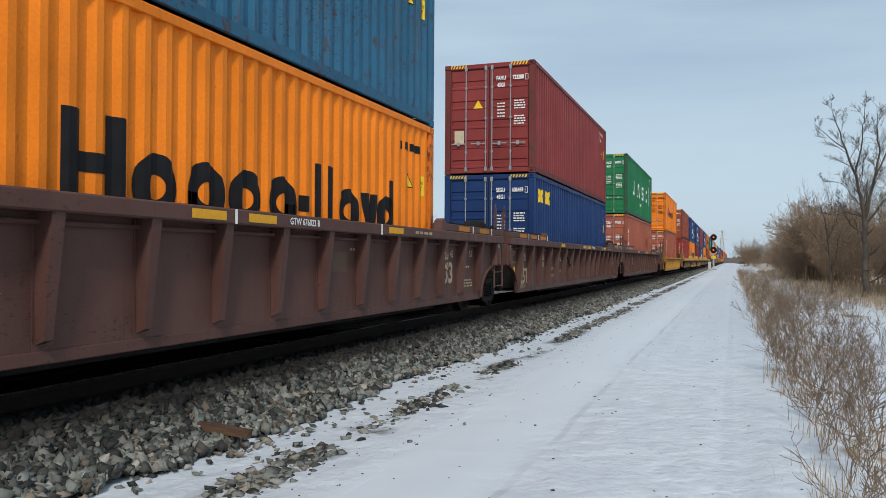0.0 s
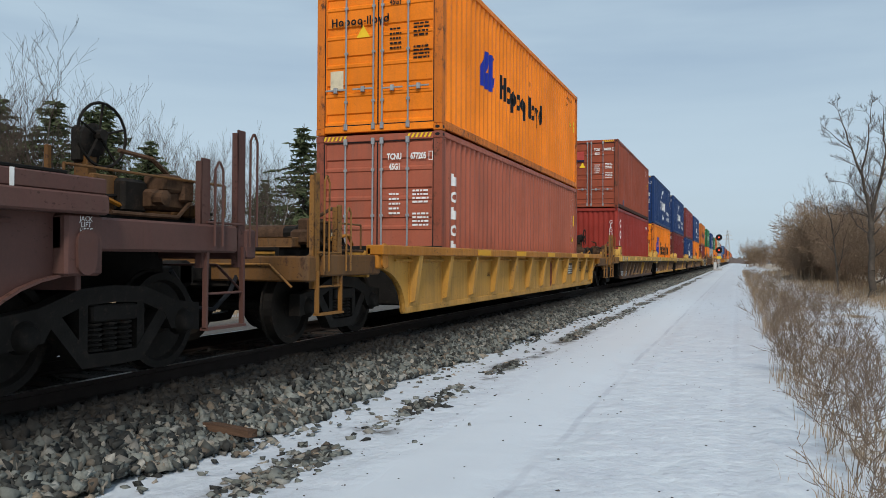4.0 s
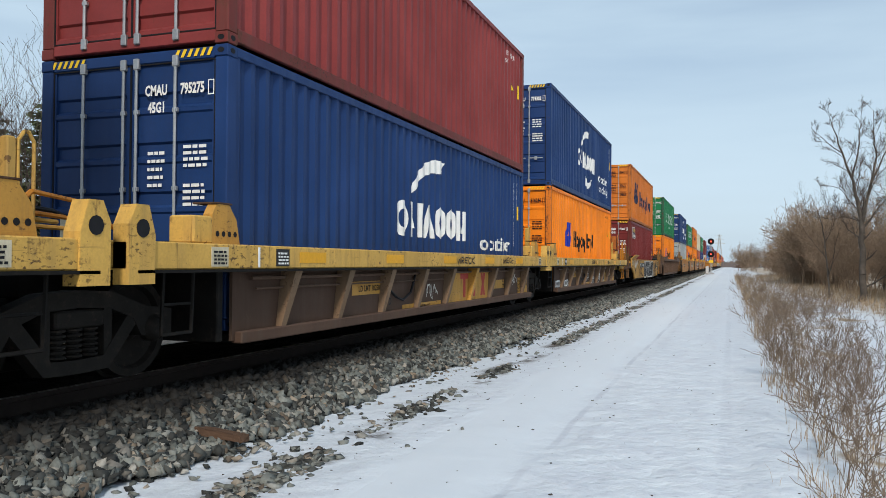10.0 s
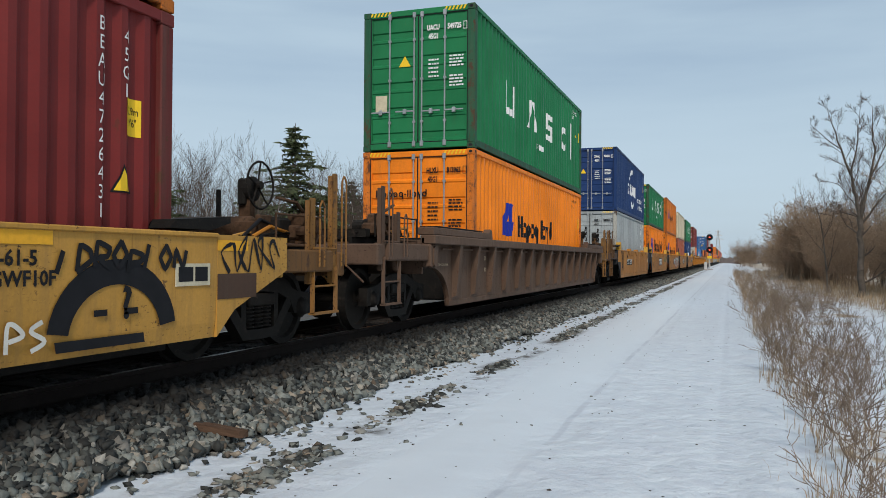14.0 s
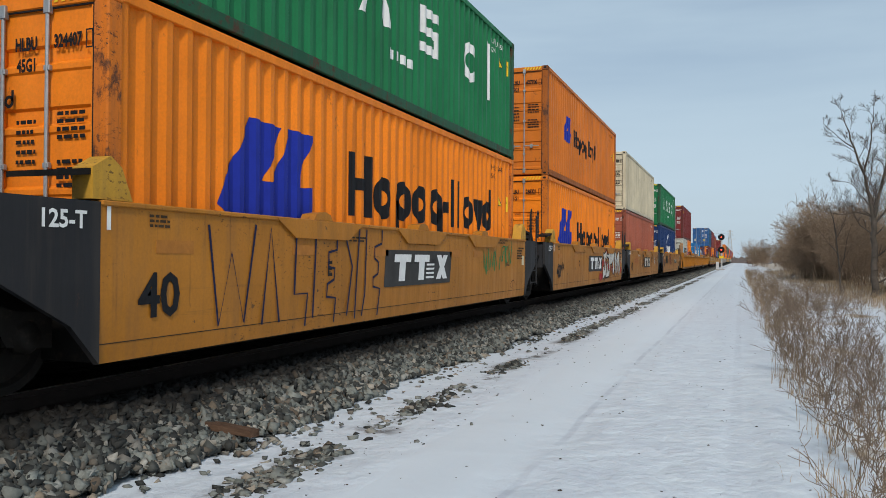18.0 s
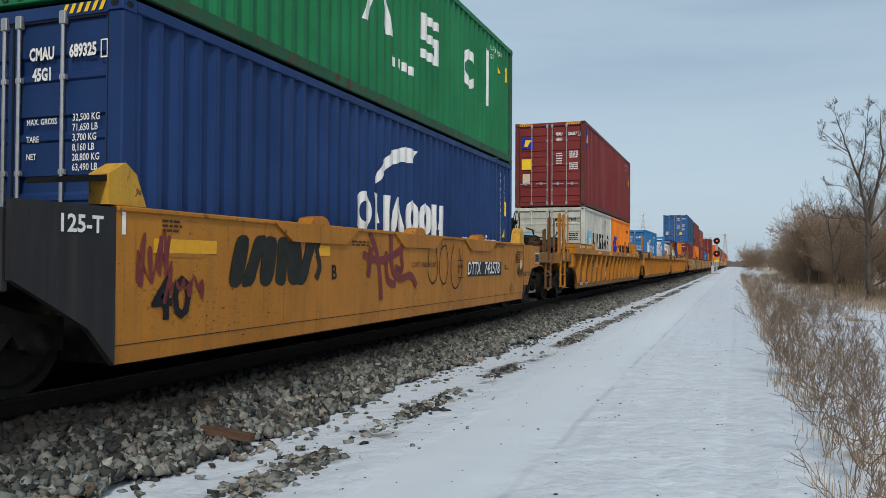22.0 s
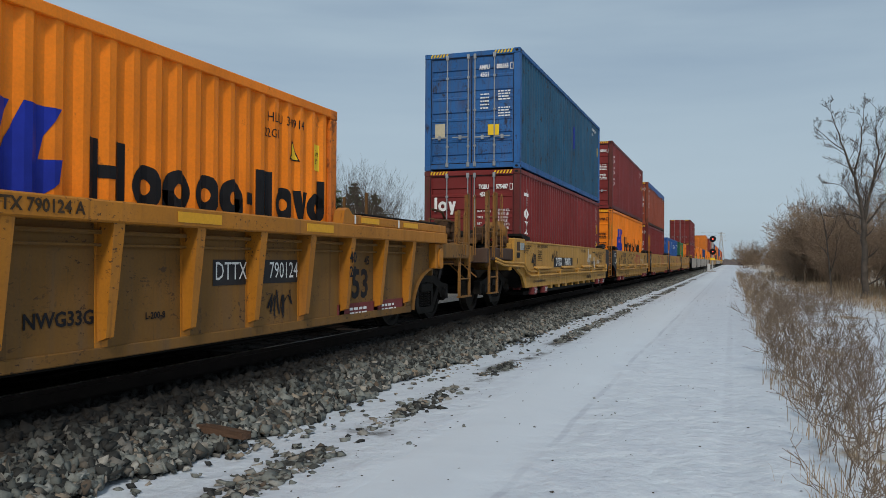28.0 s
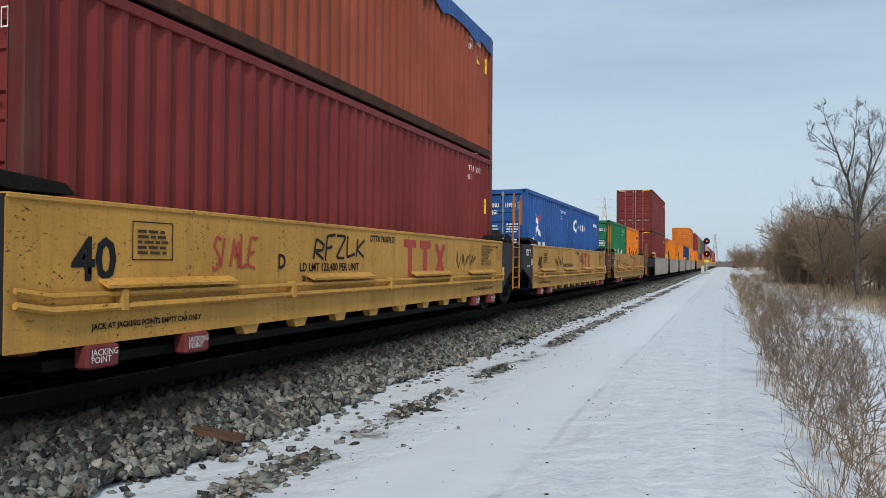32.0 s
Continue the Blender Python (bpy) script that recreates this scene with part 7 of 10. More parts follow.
        letter(car, [bar(-0.14, 0.14, -0.16, -0.145), bar(-0.14, 0.14, 0.145, 0.16), bar(-0.14, -0.125, -0.16, 0.16), bar(0.125, 0.14, -0.16, 0.16)], BLACK, 1.453, y + (1.75 if k == 11 else -1.5), 0.94, "side", "plate_frame")
        write(car, 1.454, (("PLATE\nH", y + (1.75 if k == 11 else -1.5), 0.94, 0.085, BLACK),), BLACK)
    else:
        part("maker_board", Mesh().prism([(5.10 + sh, 0.66), (7.70 + sh, 0.66), (7.80 + sh, 1.17), (5.16 + sh, 1.17)], "x", 1.451, 1.455), BOARD, car, "dark board with a white maker's mark")
        for j, y in enumerate((5.72, 6.45, 7.32)):
            shp = [bar(-0.11, 0.11, -0.19, 0.10, 0.15), bar(-0.30, 0.30, 0.08, 0.19, 0.15)] if j < 2 else [bar(-0.10, 0.10, -0.19, 0.19, 0.9), bar(-0.10, 0.10, -0.19, 0.19, -0.7)]
            letter(car, shp, WHITE, 1.456, y + sh, 0.92, "side", "maker_mark")
        letter(car, [bar(0.19, 0.52, -0.17 + 0.065 * i, -0.14 + 0.065 * i, 0.15) for i in range(4)], WHITE, 1.456, 6.45 + sh, 0.92, "side", "maker_mark")
    tags = {12: ((10.75, 1.1, 0.9, 0.6, SPRAY_G), (9.7, 0.95, 1.0, 0.6, SPRAY_G)), 13: ((11.7, 1.3, 0.8, 0.2, DKBROWN), (0.8, 0.5, 0.5, 0.25, DKBROWN)),
            14: ((3.0, 1.28, 1.0, 0.25, SPRAY_W), (8.82, 0.95, 0.9, 0.7, DKBROWN), (11.4, 0.98, 2.5, 0.6, DKBROWN), (10.2, 0.98, 0.8, 0.5, SPRAY_W), (1.9, 0.9, 1.8, 0.6, REDLET)),
            15: ((0.15, 1.05, 0.5, 0.6, REDBOX), (0.55, 0.55, 0.6, 0.25, REDBOX), (12.05, 0.75, 0.6, 0.30, DKBROWN)), 11: ((0.4, 0.8, 0.5, 0.8, DKBROWN), (2.2, 1.2, 0.5, 0.2, DKBROWN))}
    for i, (y, z, w, h, m_) in enumerate(tags[k]):
        letter(car, scribble(k * 10 + i, w, h, 0.04, 5), m_, 1.4535 if z < 0.75 else 1.453, y, max(z, 0.72 + h * 0.45), "side", "spray_tag", lift=0.004)
    if k == 15:
        mural(car, 1.453, 1.98, 1.06, 1.55, 0.50, 6, MURALDARK, DKBROWN, 157, bubble_letters, (1.05, 1.04), 0)
        sprayed(car, 1.453, (((2.98, 1.38), (2.86, 1.20), (2.92, 1.0), (2.84, 0.86)),), 0.09, MURALDARK)
        sprayed(car, 1.453, (((4.26, 1.46), (4.50, 1.14), (4.60, 0.80), (4.64, 0.54)), ((4.06, 1.15), (4.60, 1.08), (5.20, 1.20), (5.60, 1.44)), ((4.95, 1.46), (4.98, 1.0), (5.25, 0.82), (5.66, 0.86), (5.90, 0.70)),
                             ((4.30, 1.25), (4.22, 0.86)), ((4.78, 1.2), (4.84, 0.82), (5.12, 0.74)), ((5.30, 1.25), (5.34, 0.95), (5.1, 0.98))), 0.105, REDBOX)
        sprayed(car, 1.453, (((6.45, 1.36), (6.38, 0.90), (6.60, 0.72), (6.80, 0.90), (6.72, 1.34)), ((7.20, 1.34), (6.95, 1.25), (6.90, 0.85), (7.15, 0.70), (7.30, 1.0), (7.20, 1.34)), ((7.60, 1.36), (7.45, 1.1), (7.50, 0.7), (7.75, 0.62), (8.0, 0.9), (7.85, 1.3))), 0.022, BLACK)
        for y in (0.55, 3.0):
            reflector(car, 1.452, y, 1.18, 0.85 if y < 1 else 0.35, 0.12)
    if k == 12:
        sprayed(car, 1.4535, (((1.00, 1.35), (1.15, 0.42), (1.35, 1.10), (1.55, 0.42), (1.75, 1.38)), ((1.86, 0.38), (2.02, 1.36), (2.18, 0.38)), ((2.53, 1.41), (2.48, 0.66), (2.76, 0.66), (2.70, 0.30)), ((2.95, 1.43), (2.93, 1.08), (2.87, 0.38)),
                             ((3.47, 1.43), (3.45, 1.15), (3.25, 1.12), (3.25, 0.95), (3.40, 0.93), (3.38, 0.80), (3.22, 0.75), (3.20, 0.60), (3.42, 0.58), (3.37, 0.30)), ((3.62, 1.43), (3.85, 0.95), (3.70, 0.35)), ((4.05, 1.42), (3.98, 0.9), (3.91, 0.30)),
                             ((4.25, 1.42), (4.20, 0.62), (4.10, 0.32)), ((4.73, 1.43), (4.72, 1.25), (4.50, 1.20), (4.50, 1.05), (4.62, 1.0), (4.60, 0.85), (4.45, 0.80), (4.45, 0.68), (4.66, 0.65), (4.57, 0.30))), 0.034, NAVYLET, False)
    if k == 14:
        letter(car, "C", BLACK, 1.456, 3.38, 0.94, "side", size=0.34, narrow=0.6)
        letter(car, "OOL", SPRAY_W, 1.456, 3.74, 0.91, "side", size=0.34, narrow=0.6, bold=-0.008)
        sprayed(car, 1.456, (((4.12, 1.30), (4.34, 1.34), (4.50, 0.98), (4.40, 0.72), (4.14, 0.86)), ((4.46, 1.34), (4.74, 1.02), (4.74, 0.76)), ((4.70, 1.28), (4.94, 1.10), (4.72, 0.95), (5.06, 0.70))), 0.085, BLACK, lift=0.005)
        sprayed(car, 1.457, (((5.45, 1.16), (5.44, 0.74)), ((6.32, 1.18), (6.28, 0.62)), ((6.52, 1.16), (6.50, 0.70)), ((7.2, 1.15), (7.18, 0.80))), 0.11, SPRAY_T, lift=0.006)
    if k == 13:
        for j, (yy, zz, rr) in enumerate(((8.09, 1.39, 0.08), (8.52, 1.33, 0.10), (7.53, 0.93, 0.13), (7.84, 0.95, 0.15), (7.36, 0.74, 0.16), (7.06, 0.46, 0.19), (7.38, 0.47, 0.15), (8.27, 0.90, 0.11), (8.90, 0.78, 0.12), (8.75, 0.95, 0.09), (9.42, 0.72, 0.11), (9.81, 0.70, 0.16),
                                        (10.2, 0.92, 0.10), (10.95, 0.75, 0.14), (11.3, 0.95, 0.13), (11.97, 0.65, 0.15), (12.05, 0.95, 0.10))):
            letter(car, [[(rr * math.cos(a * 0.52), rr * (0.8 + 0.25 * math.sin(a * 1.7)) * math.sin(a * 0.52)) for a in range(12)]], SPRAY_RED, 1.453, yy, zz, "side", "spray_blot", lift=0.0015)
        slashed_word(car, 1.4535, SPRAY_W, BLACK)
    # seam along the chamfer
    part("seam", Mesh().box(1.434, 1.4395, -0.3, 12.3, 0.385, 0.393), DKBROWN, car)

for k in range(16, 19):
    trucks = (-3.45,) if k < 18 else (-3.6, 15.75)
    black = {16: ((13.22, 14.75),), 17: ((-2.1, -0.9), (13.22, 14.75)), 18: ((-2.1, -0.9),)}[k]
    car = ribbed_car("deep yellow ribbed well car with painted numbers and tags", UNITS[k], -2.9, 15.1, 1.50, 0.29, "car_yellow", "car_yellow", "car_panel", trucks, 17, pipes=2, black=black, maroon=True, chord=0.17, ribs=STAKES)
    if k == 16:
        platform(car, -3.1, -4.9, 1.45, P["car_dirty"], P["car_yellow"], False, seed=13, posts=1.0, gear=RUSTY)
    if k == 18:
        platform(car, 15.3, 17.3, 1.45, P["car_dirty"], P["car_dirty"], False, seed=14)
    else:
        joint(car, 15.55, 1.5, P["car_panel"], P["car_yellow"], 2.45, 1.44, 5)
        part("brake_box", Mesh().box(0.35, 1.15, 14.75, 15.45, 1.52, 2.02, 0.015), P["car_yellow"], car)
        part("end_cap_cover", Mesh().box(1.235, 1.506, 13.2, 14.7, 1.628, 1.64), P["car_black"], car)
    for y in (1.2, 3.8, 6.4, 9.0, 11.2):
        reflector(car, 1.531, y, 1.415, 0.62, 0.09)
    for y in (-1.9, -0.7, 12.6, 14.0):
        reflector(car, 1.501, y, 1.565, 0.55, 0.07)
        white_strip(car, 1.501, y - 0.45, 1.565, 0.11)
    write(car, 1.533, (("DTTX 790124 " + "BCA"[k - 16], 6.2 if k < 18 else 7.2, 1.415, 0.13),), DKBROWN)
    write(car, 1.338, (("53", 12.64, 0.72, 0.52, BLACK), ("45", 12.84, 1.04, 0.16), ("48", -1.05, 1.14, 0.15) if k == 16 else ("45", 0.05, 1.14, 0.15), ("PLATE\nH", 2.46, 0.95, 0.09), ("LD LMT 117200\nPER UNIT", 1.45, 0.66, 0.10),
                       ("20 FT CONTAINER\nLIMIT 57,500 EACH", 4.9, 0.68, 0.10), ("DTTX 790124", 6.1, 0.40, 0.06)), BLACK)
    write(car, 1.497, (("40\n20", -0.13, 0.99, 0.19), ("40\n20", 12.11, 0.99, 0.19)), BLACK)
    part("number_board", Mesh().box(1.336, 1.340, 0.38, 2.0, 0.80, 1.06) if k == 16 else Mesh().box(1.336, 1.340, 9.45, 11.2, 0.80, 1.05), P["car_black"], car)
    y = 1.12 if k == 16 else 10.3
    letter(car, "DTTX", WHITE, 1.341, y - 0.56, 0.93, "side", size=0.25, narrow=0.8)
    letter(car, "790124", WHITE, 1.341, y + 0.42, 0.93, "side", size=0.25, narrow=0.8)
    if black:
        for a, b in black:
            if a > 0:
                write(car, 1.343, (("48", 13.42, 1.12, 0.17, WHITE), ("53", 13.86, 1.12, 0.17, WHITE), ("TRUCK EQUIPPED WITH\nNON-METALLIC CTR\nDO NOT LUBRICATE", 13.62, 0.97, 0.05, WHITE),
                                   ("2 INCH TREAD COND. SHOES\nRG 7 OC D5 7 IC DA\n5 8C D6-A\n2 B-353 2 B-354", 13.62, 0.74, 0.075, WHITE)), WHITE)
                letter(car, ring(0, 0, 0.075, 0.075, 0.02), WHITE, 1.343, 13.64, 1.12, "side", "round_badge")
                letter(car, ring(0, 0, 0.07, 0.07, 0.015), WHITE, 1.343, 13.9, 0.96, "side", "round_badge")
                write(car, 1.343, (("110", 13.9, 0.96, 0.06, WHITE),), WHITE)
            else:
                write(car, 1.343, (("48", -0.98, 1.12, 0.17, WHITE),), WHITE)
                small_print(car, 1.343, (a + b) / 2, 0.92, 0.5, 0.2, 4, WHITE, k)
            if a < 0:
                write(car, 1.344, (("125T", -1.5, 0.66, 0.36, WHITE),), WHITE)
    if k == 16:
        hand_word(car, 1.337, "SAN", 3.24, 3.78, 0.55, 0.40, 0.13, BLACK, 5)
        hand_word(car, 1.340, "SAN", 3.24, 3.78, 0.55, 0.40, 0.075, SPRAY_W, 5)
    if k == 18:
        write(car, 1.338, (("NWG33G", 7.62, 0.60, 0.155), ("L-200-8", 8.65, 0.57, 0.08)), BLACK)
        letter(car, [bar(-0.2, 0.2, -0.02, 0.02, 0)] + [bar(-0.02, 0.02, -0.22, 0.22, 0.9), bar(-0.02, 0.02, -0.22, 0.22, -0.9)], SPRAY_R, 1.338, 3.9, 0.80, "side", "spray_tag")
        part("label", Mesh().box(1.336, 1.340, 2.6, 3.15, 0.70, 0.88), P["cream"], car)
    tags = {16: ((5.5, 0.8, 0.9, 0.5, DKBROWN), (7.8, 0.85, 1.0, 0.6, SPRAY_R), (6.9, 0.85, 0.8, 0.7, DKBROWN), (9.6, 0.75, 2.0, 0.8, SKYLET)), 17: ((2.2, 0.95, 0.6, 0.4, BLACK), (3.6, 0.85, 1.2, 0.7, BLACK), (6.6, 0.85, 0.9, 0.4, SPRAY_R)),
            18: ((6.1, 0.75, 0.9, 0.8, BLACK), (10.65, 0.60, 0.5, 0.38, BLACK), (1.5, 0.8, 0.7, 0.5, DKBROWN))}
    for i, (y, z, w, h, m_) in enumerate(tags[k]):
        letter(car, scribble(k * 11 + i, w, h, 0.032, 5), m_, 1.338, y, z, "side", "spray_tag", lift=0.004)
    pipe(car, [(1.37, 3.2, 1.2), (1.39, 3.4, 1.0), (1.39, 3.7, 0.92), (1.37, 4.05, 1.2)], BLACK, 0.02, "air_hose")

for k in range(19, 24):
    trucks = (-1.55, 13.95) if k == 23 else (-1.55,)
    car = smooth_car("smooth-sided tan yellow well car with brake pipes along its side", UNITS[k], 1.50, 0.42, "car_tan", "car_black" if k > 19 else "car_tan", trucks, -0.35, 12.15 if k < 23 else 12.5, 1.0, False, False, guide="none")
    if k == 19:
        platform(car, -1.3, -3.2, 1.42, P["car_soot"], P["car_dirty"], False, seed=15, posts=1.05, tank=False)
        drum = part("brake_cylinder", Mesh().lathe([(-0.40, 0.0), (-0.40, 0.10), (-0.34, 0.17), (0.16, 0.18), (0.18, 0.21), (0.24, 0.21), (0.26, 0.0)], 20, (1.02, -1.45, 1.72), "y"), P["car_dirty"], car, "dirty tan brake cylinder", smooth=True)
        part("bracket", Mesh().box(0.90, 1.14, -1.20, -1.06, 1.40, 1.95, 0.015).box(1.0, 1.18, -1.04, -0.92, 1.40, 1.80, 0.012), P["car_dirty"], drum)
        part("valve_cluster", Mesh().box(1.08, 1.26, -1.75, -1.25, 1.42, 1.52, 0.02).box(1.10, 1.27, -1.68, -1.56, 1.34, 1.58, 0.015).box(1.10, 1.27, -1.46, -1.34, 1.36, 1.60, 0.015).lathe([(-0.05, 0.0), (-0.05, 0.06), (0.05, 0.06), (0.05, 0.0)], 10, (1.26, -1.51, 1.47)), RUSTY, drum)
        for i in range(2):
            pipe(car, [(1.44, -2.75, 1.10 - 0.06 * i), (1.50, -2.35, 1.02 - 0.06 * i), (1.51, -0.70, 1.0 - 0.08 * i), (1.51, -0.40, 0.84 - 0.08 * i), (1.51, 0.0, 0.80 - 0.10 * i)], P["car_tan"], 0.026, "brake_pipe")
        write(car, 1.463, (("2 INCH TREAD COND. SHOES\nSPECIAL BRAKE BEAMS\nSEE BADGE PLATE\nSPRG 7 OC D-5", -0.15, 1.32, 0.055), ("S-2054-11 REEFER CLEARANCE", 1.4, 1.42, 0.09), ("JACK HERE", -1.05, 0.90, 0.08)), DKBROWN)
        bx = part("end_box", Mesh().box(1.30, 1.457, -1.32, -0.36, 0.98, 1.56, 0.02), P["car_tan"], car)
        part("panel", Mesh().box(1.458, 1.462, -1.15, -0.88, 1.28, 1.48, 0.0), P["car_soot"], bx)
        part("badge_plate", Mesh().box(1.458, 1.464, -0.84, -0.48, 1.30, 1.46, 0.0), P["grey"], bx)
        part("label", Mesh().box(1.458, 1.462, -1.16, -0.88, 1.12, 1.24, 0.0), BLACK, bx)
    if k == 23:
        platform(car, 13.4, 15.3, 1.42, P["car_dirty"], P["car_dirty"], False, seed=16)
    else:
        part("black_end", Mesh().prism([(12.16, 0.42), (12.16, 1.49), (13.15, 1.49), (13.15, 0.94), (12.5, 0.70)], "x", 1.4535, 1.458), P["car_black"], car)
        joint(car, 13.75, 1.46, P["car_black"], P["car_yellow"], 2.5, 1.46, 5)
    if k > 19:
        write(car, 1.456, (("125 T" if k % 2 == 0 else "125", -0.85, 1.30, 0.20, WHITE), ("JACK HERE", -0.8, 0.98, 0.06, WHITE)), WHITE)
        part("label", Mesh().box(1.453, 1.458, -0.50, -0.40, 1.0, 1.16), P["cream"], car)
    write(car, 1.463, (("40", 0.45, 1.05, 0.45, BLACK), ("BEDCA"[k - 19], 3.15 if k != 19 else 6.3, 1.05, 0.22, BLACK), ("LD LMT 123,400 PER UNIT", 8.99 if k == 19 else 4.3, 0.99, 0.135), ("20 FT CONTAINER LIMIT 61,500 EACH", 9.0 if k == 19 else 4.3, 0.865, 0.085),
                       ("JACK AT JACKING POINTS EMPTY CAR ONLY", 1.09, 0.55, 0.065), ("DTTX 760076 " + "BEDCA"[k - 19], 5.83 if k != 19 else 7.3, 1.37, 0.12),
                       ("JACK AT JACKING POINTS EMPTY CAR ONLY", 10.75, 0.55, 0.065)), BLACK)
    write(car, 1.463, (("SIDE BRG SET-UP MATL S-1/8\"-1-1/8\" FEMALE\n2 INCH TREAD COND SHOES\nSPECIAL BRAKE BEAMS\nSEE BADGE PLATE\n36 INCH WHEELS\nSPRG 7 OC D-5 6 IC D-5\nSPRG 2 OC D-5 2 IC D-54", 11.2, 1.20, 0.062),), DKBROWN)
    reflector(car, 1.463, 11.86, 1.22, 0.3, 0.22, FADED)
    letter(car, [bar(-0.25, 0.25, -0.16, -0.15), bar(-0.25, 0.25, 0.15, 0.16), bar(-0.25, -0.24, -0.16, 0.16), bar(0.24, 0.25, -0.16, 0.16)], BLACK, 1.463, 1.10, 1.22, "side", "plate_frame")
    small_print(car, 1.463, 1.10, 1.22, 0.38, 0.22, 5, DKBROWN, k + 3)
    if k == 19:
        part("number_board", Mesh().box(1.461, 1.465, 2.75, 5.45, 0.88, 1.15), P["car_black"], car)
        write(car, 1.467, (("DTTX", 3.4, 1.02, 0.30, WHITE), ("760076", 4.65, 1.02, 0.30, WHITE)), WHITE)
    else:
        for y, lean in ((6.85, 0), (7.5, 0), (8.2, 0.75)):
            letter(car, [bar(-0.08, 0.08, -0.26, 0.26, lean)] + ([bar(-0.24, 0.24, 0.18, 0.30)] if not lean else [bar(-0.08, 0.08, -0.26, 0.26, -lean)]), REDLET, 1.463, y, 1.10, "side", "maker_mark", lift=0.002)
    for i, z in enumerate((0.80, 0.70)):
        pipe(car, [(1.50, -0.30, z + 0.05), (1.51, 0.0, z), (1.51, 12.0, z), (1.47, 12.2, z + 0.15)], P["car_tan"], 0.024 if i == 0 else 0.03, "brake_pipe")
    for y in (0.7, 3.3, 6.0, 8.6, 11.2):
        part("pipe_clamp", Mesh().box(1.458, 1.545, y - 0.04, y + 0.04, 0.66, 0.84, 0.01), P["car_tan"], car)
    for y in (1.35, 4.55, 7.75, 10.6):
        part("ledge", Mesh().prism([(1.46, 0.0), (1.56, -0.05), (1.555, -0.075), (1.46, -0.03)], "y", y - 0.85, y + 0.85), P["car_tan"], car, at=(0, 0, 0.92))
    for y in (0.52, 1.67, 10.23, 11.31):
        jb = part("jacking_block", Mesh().box(1.36, 1.50, y - 0.17, y + 0.17, 0.235, 0.42, 0.02), REDBOX, car, "dark red jacking block")
        letter(jb, "JACKING\nPOINT", WHITE, 1.503, y, 0.33, "side", size=0.07, line=0.8)
    for i in range(8):
        part("bracket", shared(("bracket",), lambda: Mesh().prism([(-0.16, 0), (0.16, 0), (0.10, -0.09), (-0.10, -0.09)], "x", 1.34, 1.44)), P["car_tan"], car, at=(0, 2.6 + 1.0 * i, 0.42))
    tags = {19: ((2.9, 1.2, 0.9, 0.35, BLACK), (8.3, 1.10, 0.7, 0.3, SPRAY_W), (10.16, 1.28, 0.95, 0.30, BLACK), (8.41, 0.53, 0.9, 0.2, BLACK), (10.28, 1.02, 0.6, 0.22, SPRAY_W)), 20: ((9.4, 1.12, 1.8, 0.42, SPRAY_W),),
            21: ((9.6, 1.1, 1.2, 0.4, DKBROWN),), 22: ((3.0, 1.1, 1.2, 0.4, DKBROWN), (6.8, 1.15, 1.0, 0.3, DKBROWN)), 23: ((3.0, 1.1, 1.2, 0.4, DKBROWN),)}
    if k == 21:
        hand_word(car, 1.463, "SIMLE", 1.90, 2.66, 1.0, 0.30, 0.028, REDLET, 3)
        hand_word(car, 1.463, "RFZLK", 3.85, 5.25, 1.10, 0.26, 0.034, BLACK, 4)
    if k == 20:
        for i, (w, y0, y1, z, h, t, m_) in enumerate((("QUALF ERGES..", 1.80, 2.85, 1.28, 0.14, 0.028, BLACK), ("GEO.WEZ", 1.90, 2.55, 1.13, 0.13, 0.026, BLACK), ("OUSE DEKOR..", 1.74, 2.95, 0.95, 0.16, 0.030, BLACK),
                                                      ("FFLKIY", 2.32, 3.75, 0.46, 0.19, 0.032, BLACK), ("MY", 4.80, 5.12, 1.30, 0.12, 0.026, BLACK), ("WESHK", 4.72, 5.36, 1.14, 0.12, 0.026, BLACK), ("HMW", 6.0, 6.7, 0.98, 0.28, 0.035, REDLET), ("LNOK", -0.22, 0.50, 1.27, 0.12, 0.012, FADED))):
            hand_word(car, 1.463, w, y0, y1, z, h, t, m_, 60 + i)
        sprayed(car, 1.463, (((1.49, 1.22), (1.60, 1.44), (1.66, 1.22)), ((1.42, 1.32), (1.56, 1.44), (1.72, 1.34), (1.60, 1.24), (1.42, 1.32)), ((1.56, 1.22), (1.54, 1.04)), ((3.55, 1.27), (4.25, 1.37)), ((4.05, 1.39), (4.25, 1.37), (4.12, 1.30)),
                             ((3.02, 1.40), (3.16, 1.12), (3.30, 1.20), (3.55, 1.10)), ((3.05, 1.05), (3.20, 0.88), (3.42, 0.92), (3.48, 1.08), (3.36, 1.14), (3.30, 0.98)), ((2.60, 0.84), (2.72, 0.88), (2.90, 0.87)), ((5.40, 1.14), (5.70, 1.26), (5.80, 1.02), (5.52, 0.92))), 0.028, BLACK)
    if k == 19:
        letter(car, [bar(-0.22, 0.32, -0.013, 0.013), [(-0.32, 0.0), (-0.18, -0.055), (-0.20, 0.0), (-0.18, 0.055)]], BLACK, 1.463, 9.36, 1.36, "side", "painted_arrow", lift=0.004)
        letter(car, [bar(-0.42, -0.30, -0.36, 0.34, -0.35), bar(-0.30, 0.05, 0.05, 0.16, 0.5)], SPRAY_W, 1.463, 8.68, 1.12, "side", "spray_tag", lift=0.006)
        letter(car, [bar(-0.09, 0.09, -0.24, 0.16, -0.2), bar(-0.05, 0.22, -0.26, -0.16)], SPRAY_W, 1.463, 9.42, 1.02, "side", "spray_tag", lift=0.006)
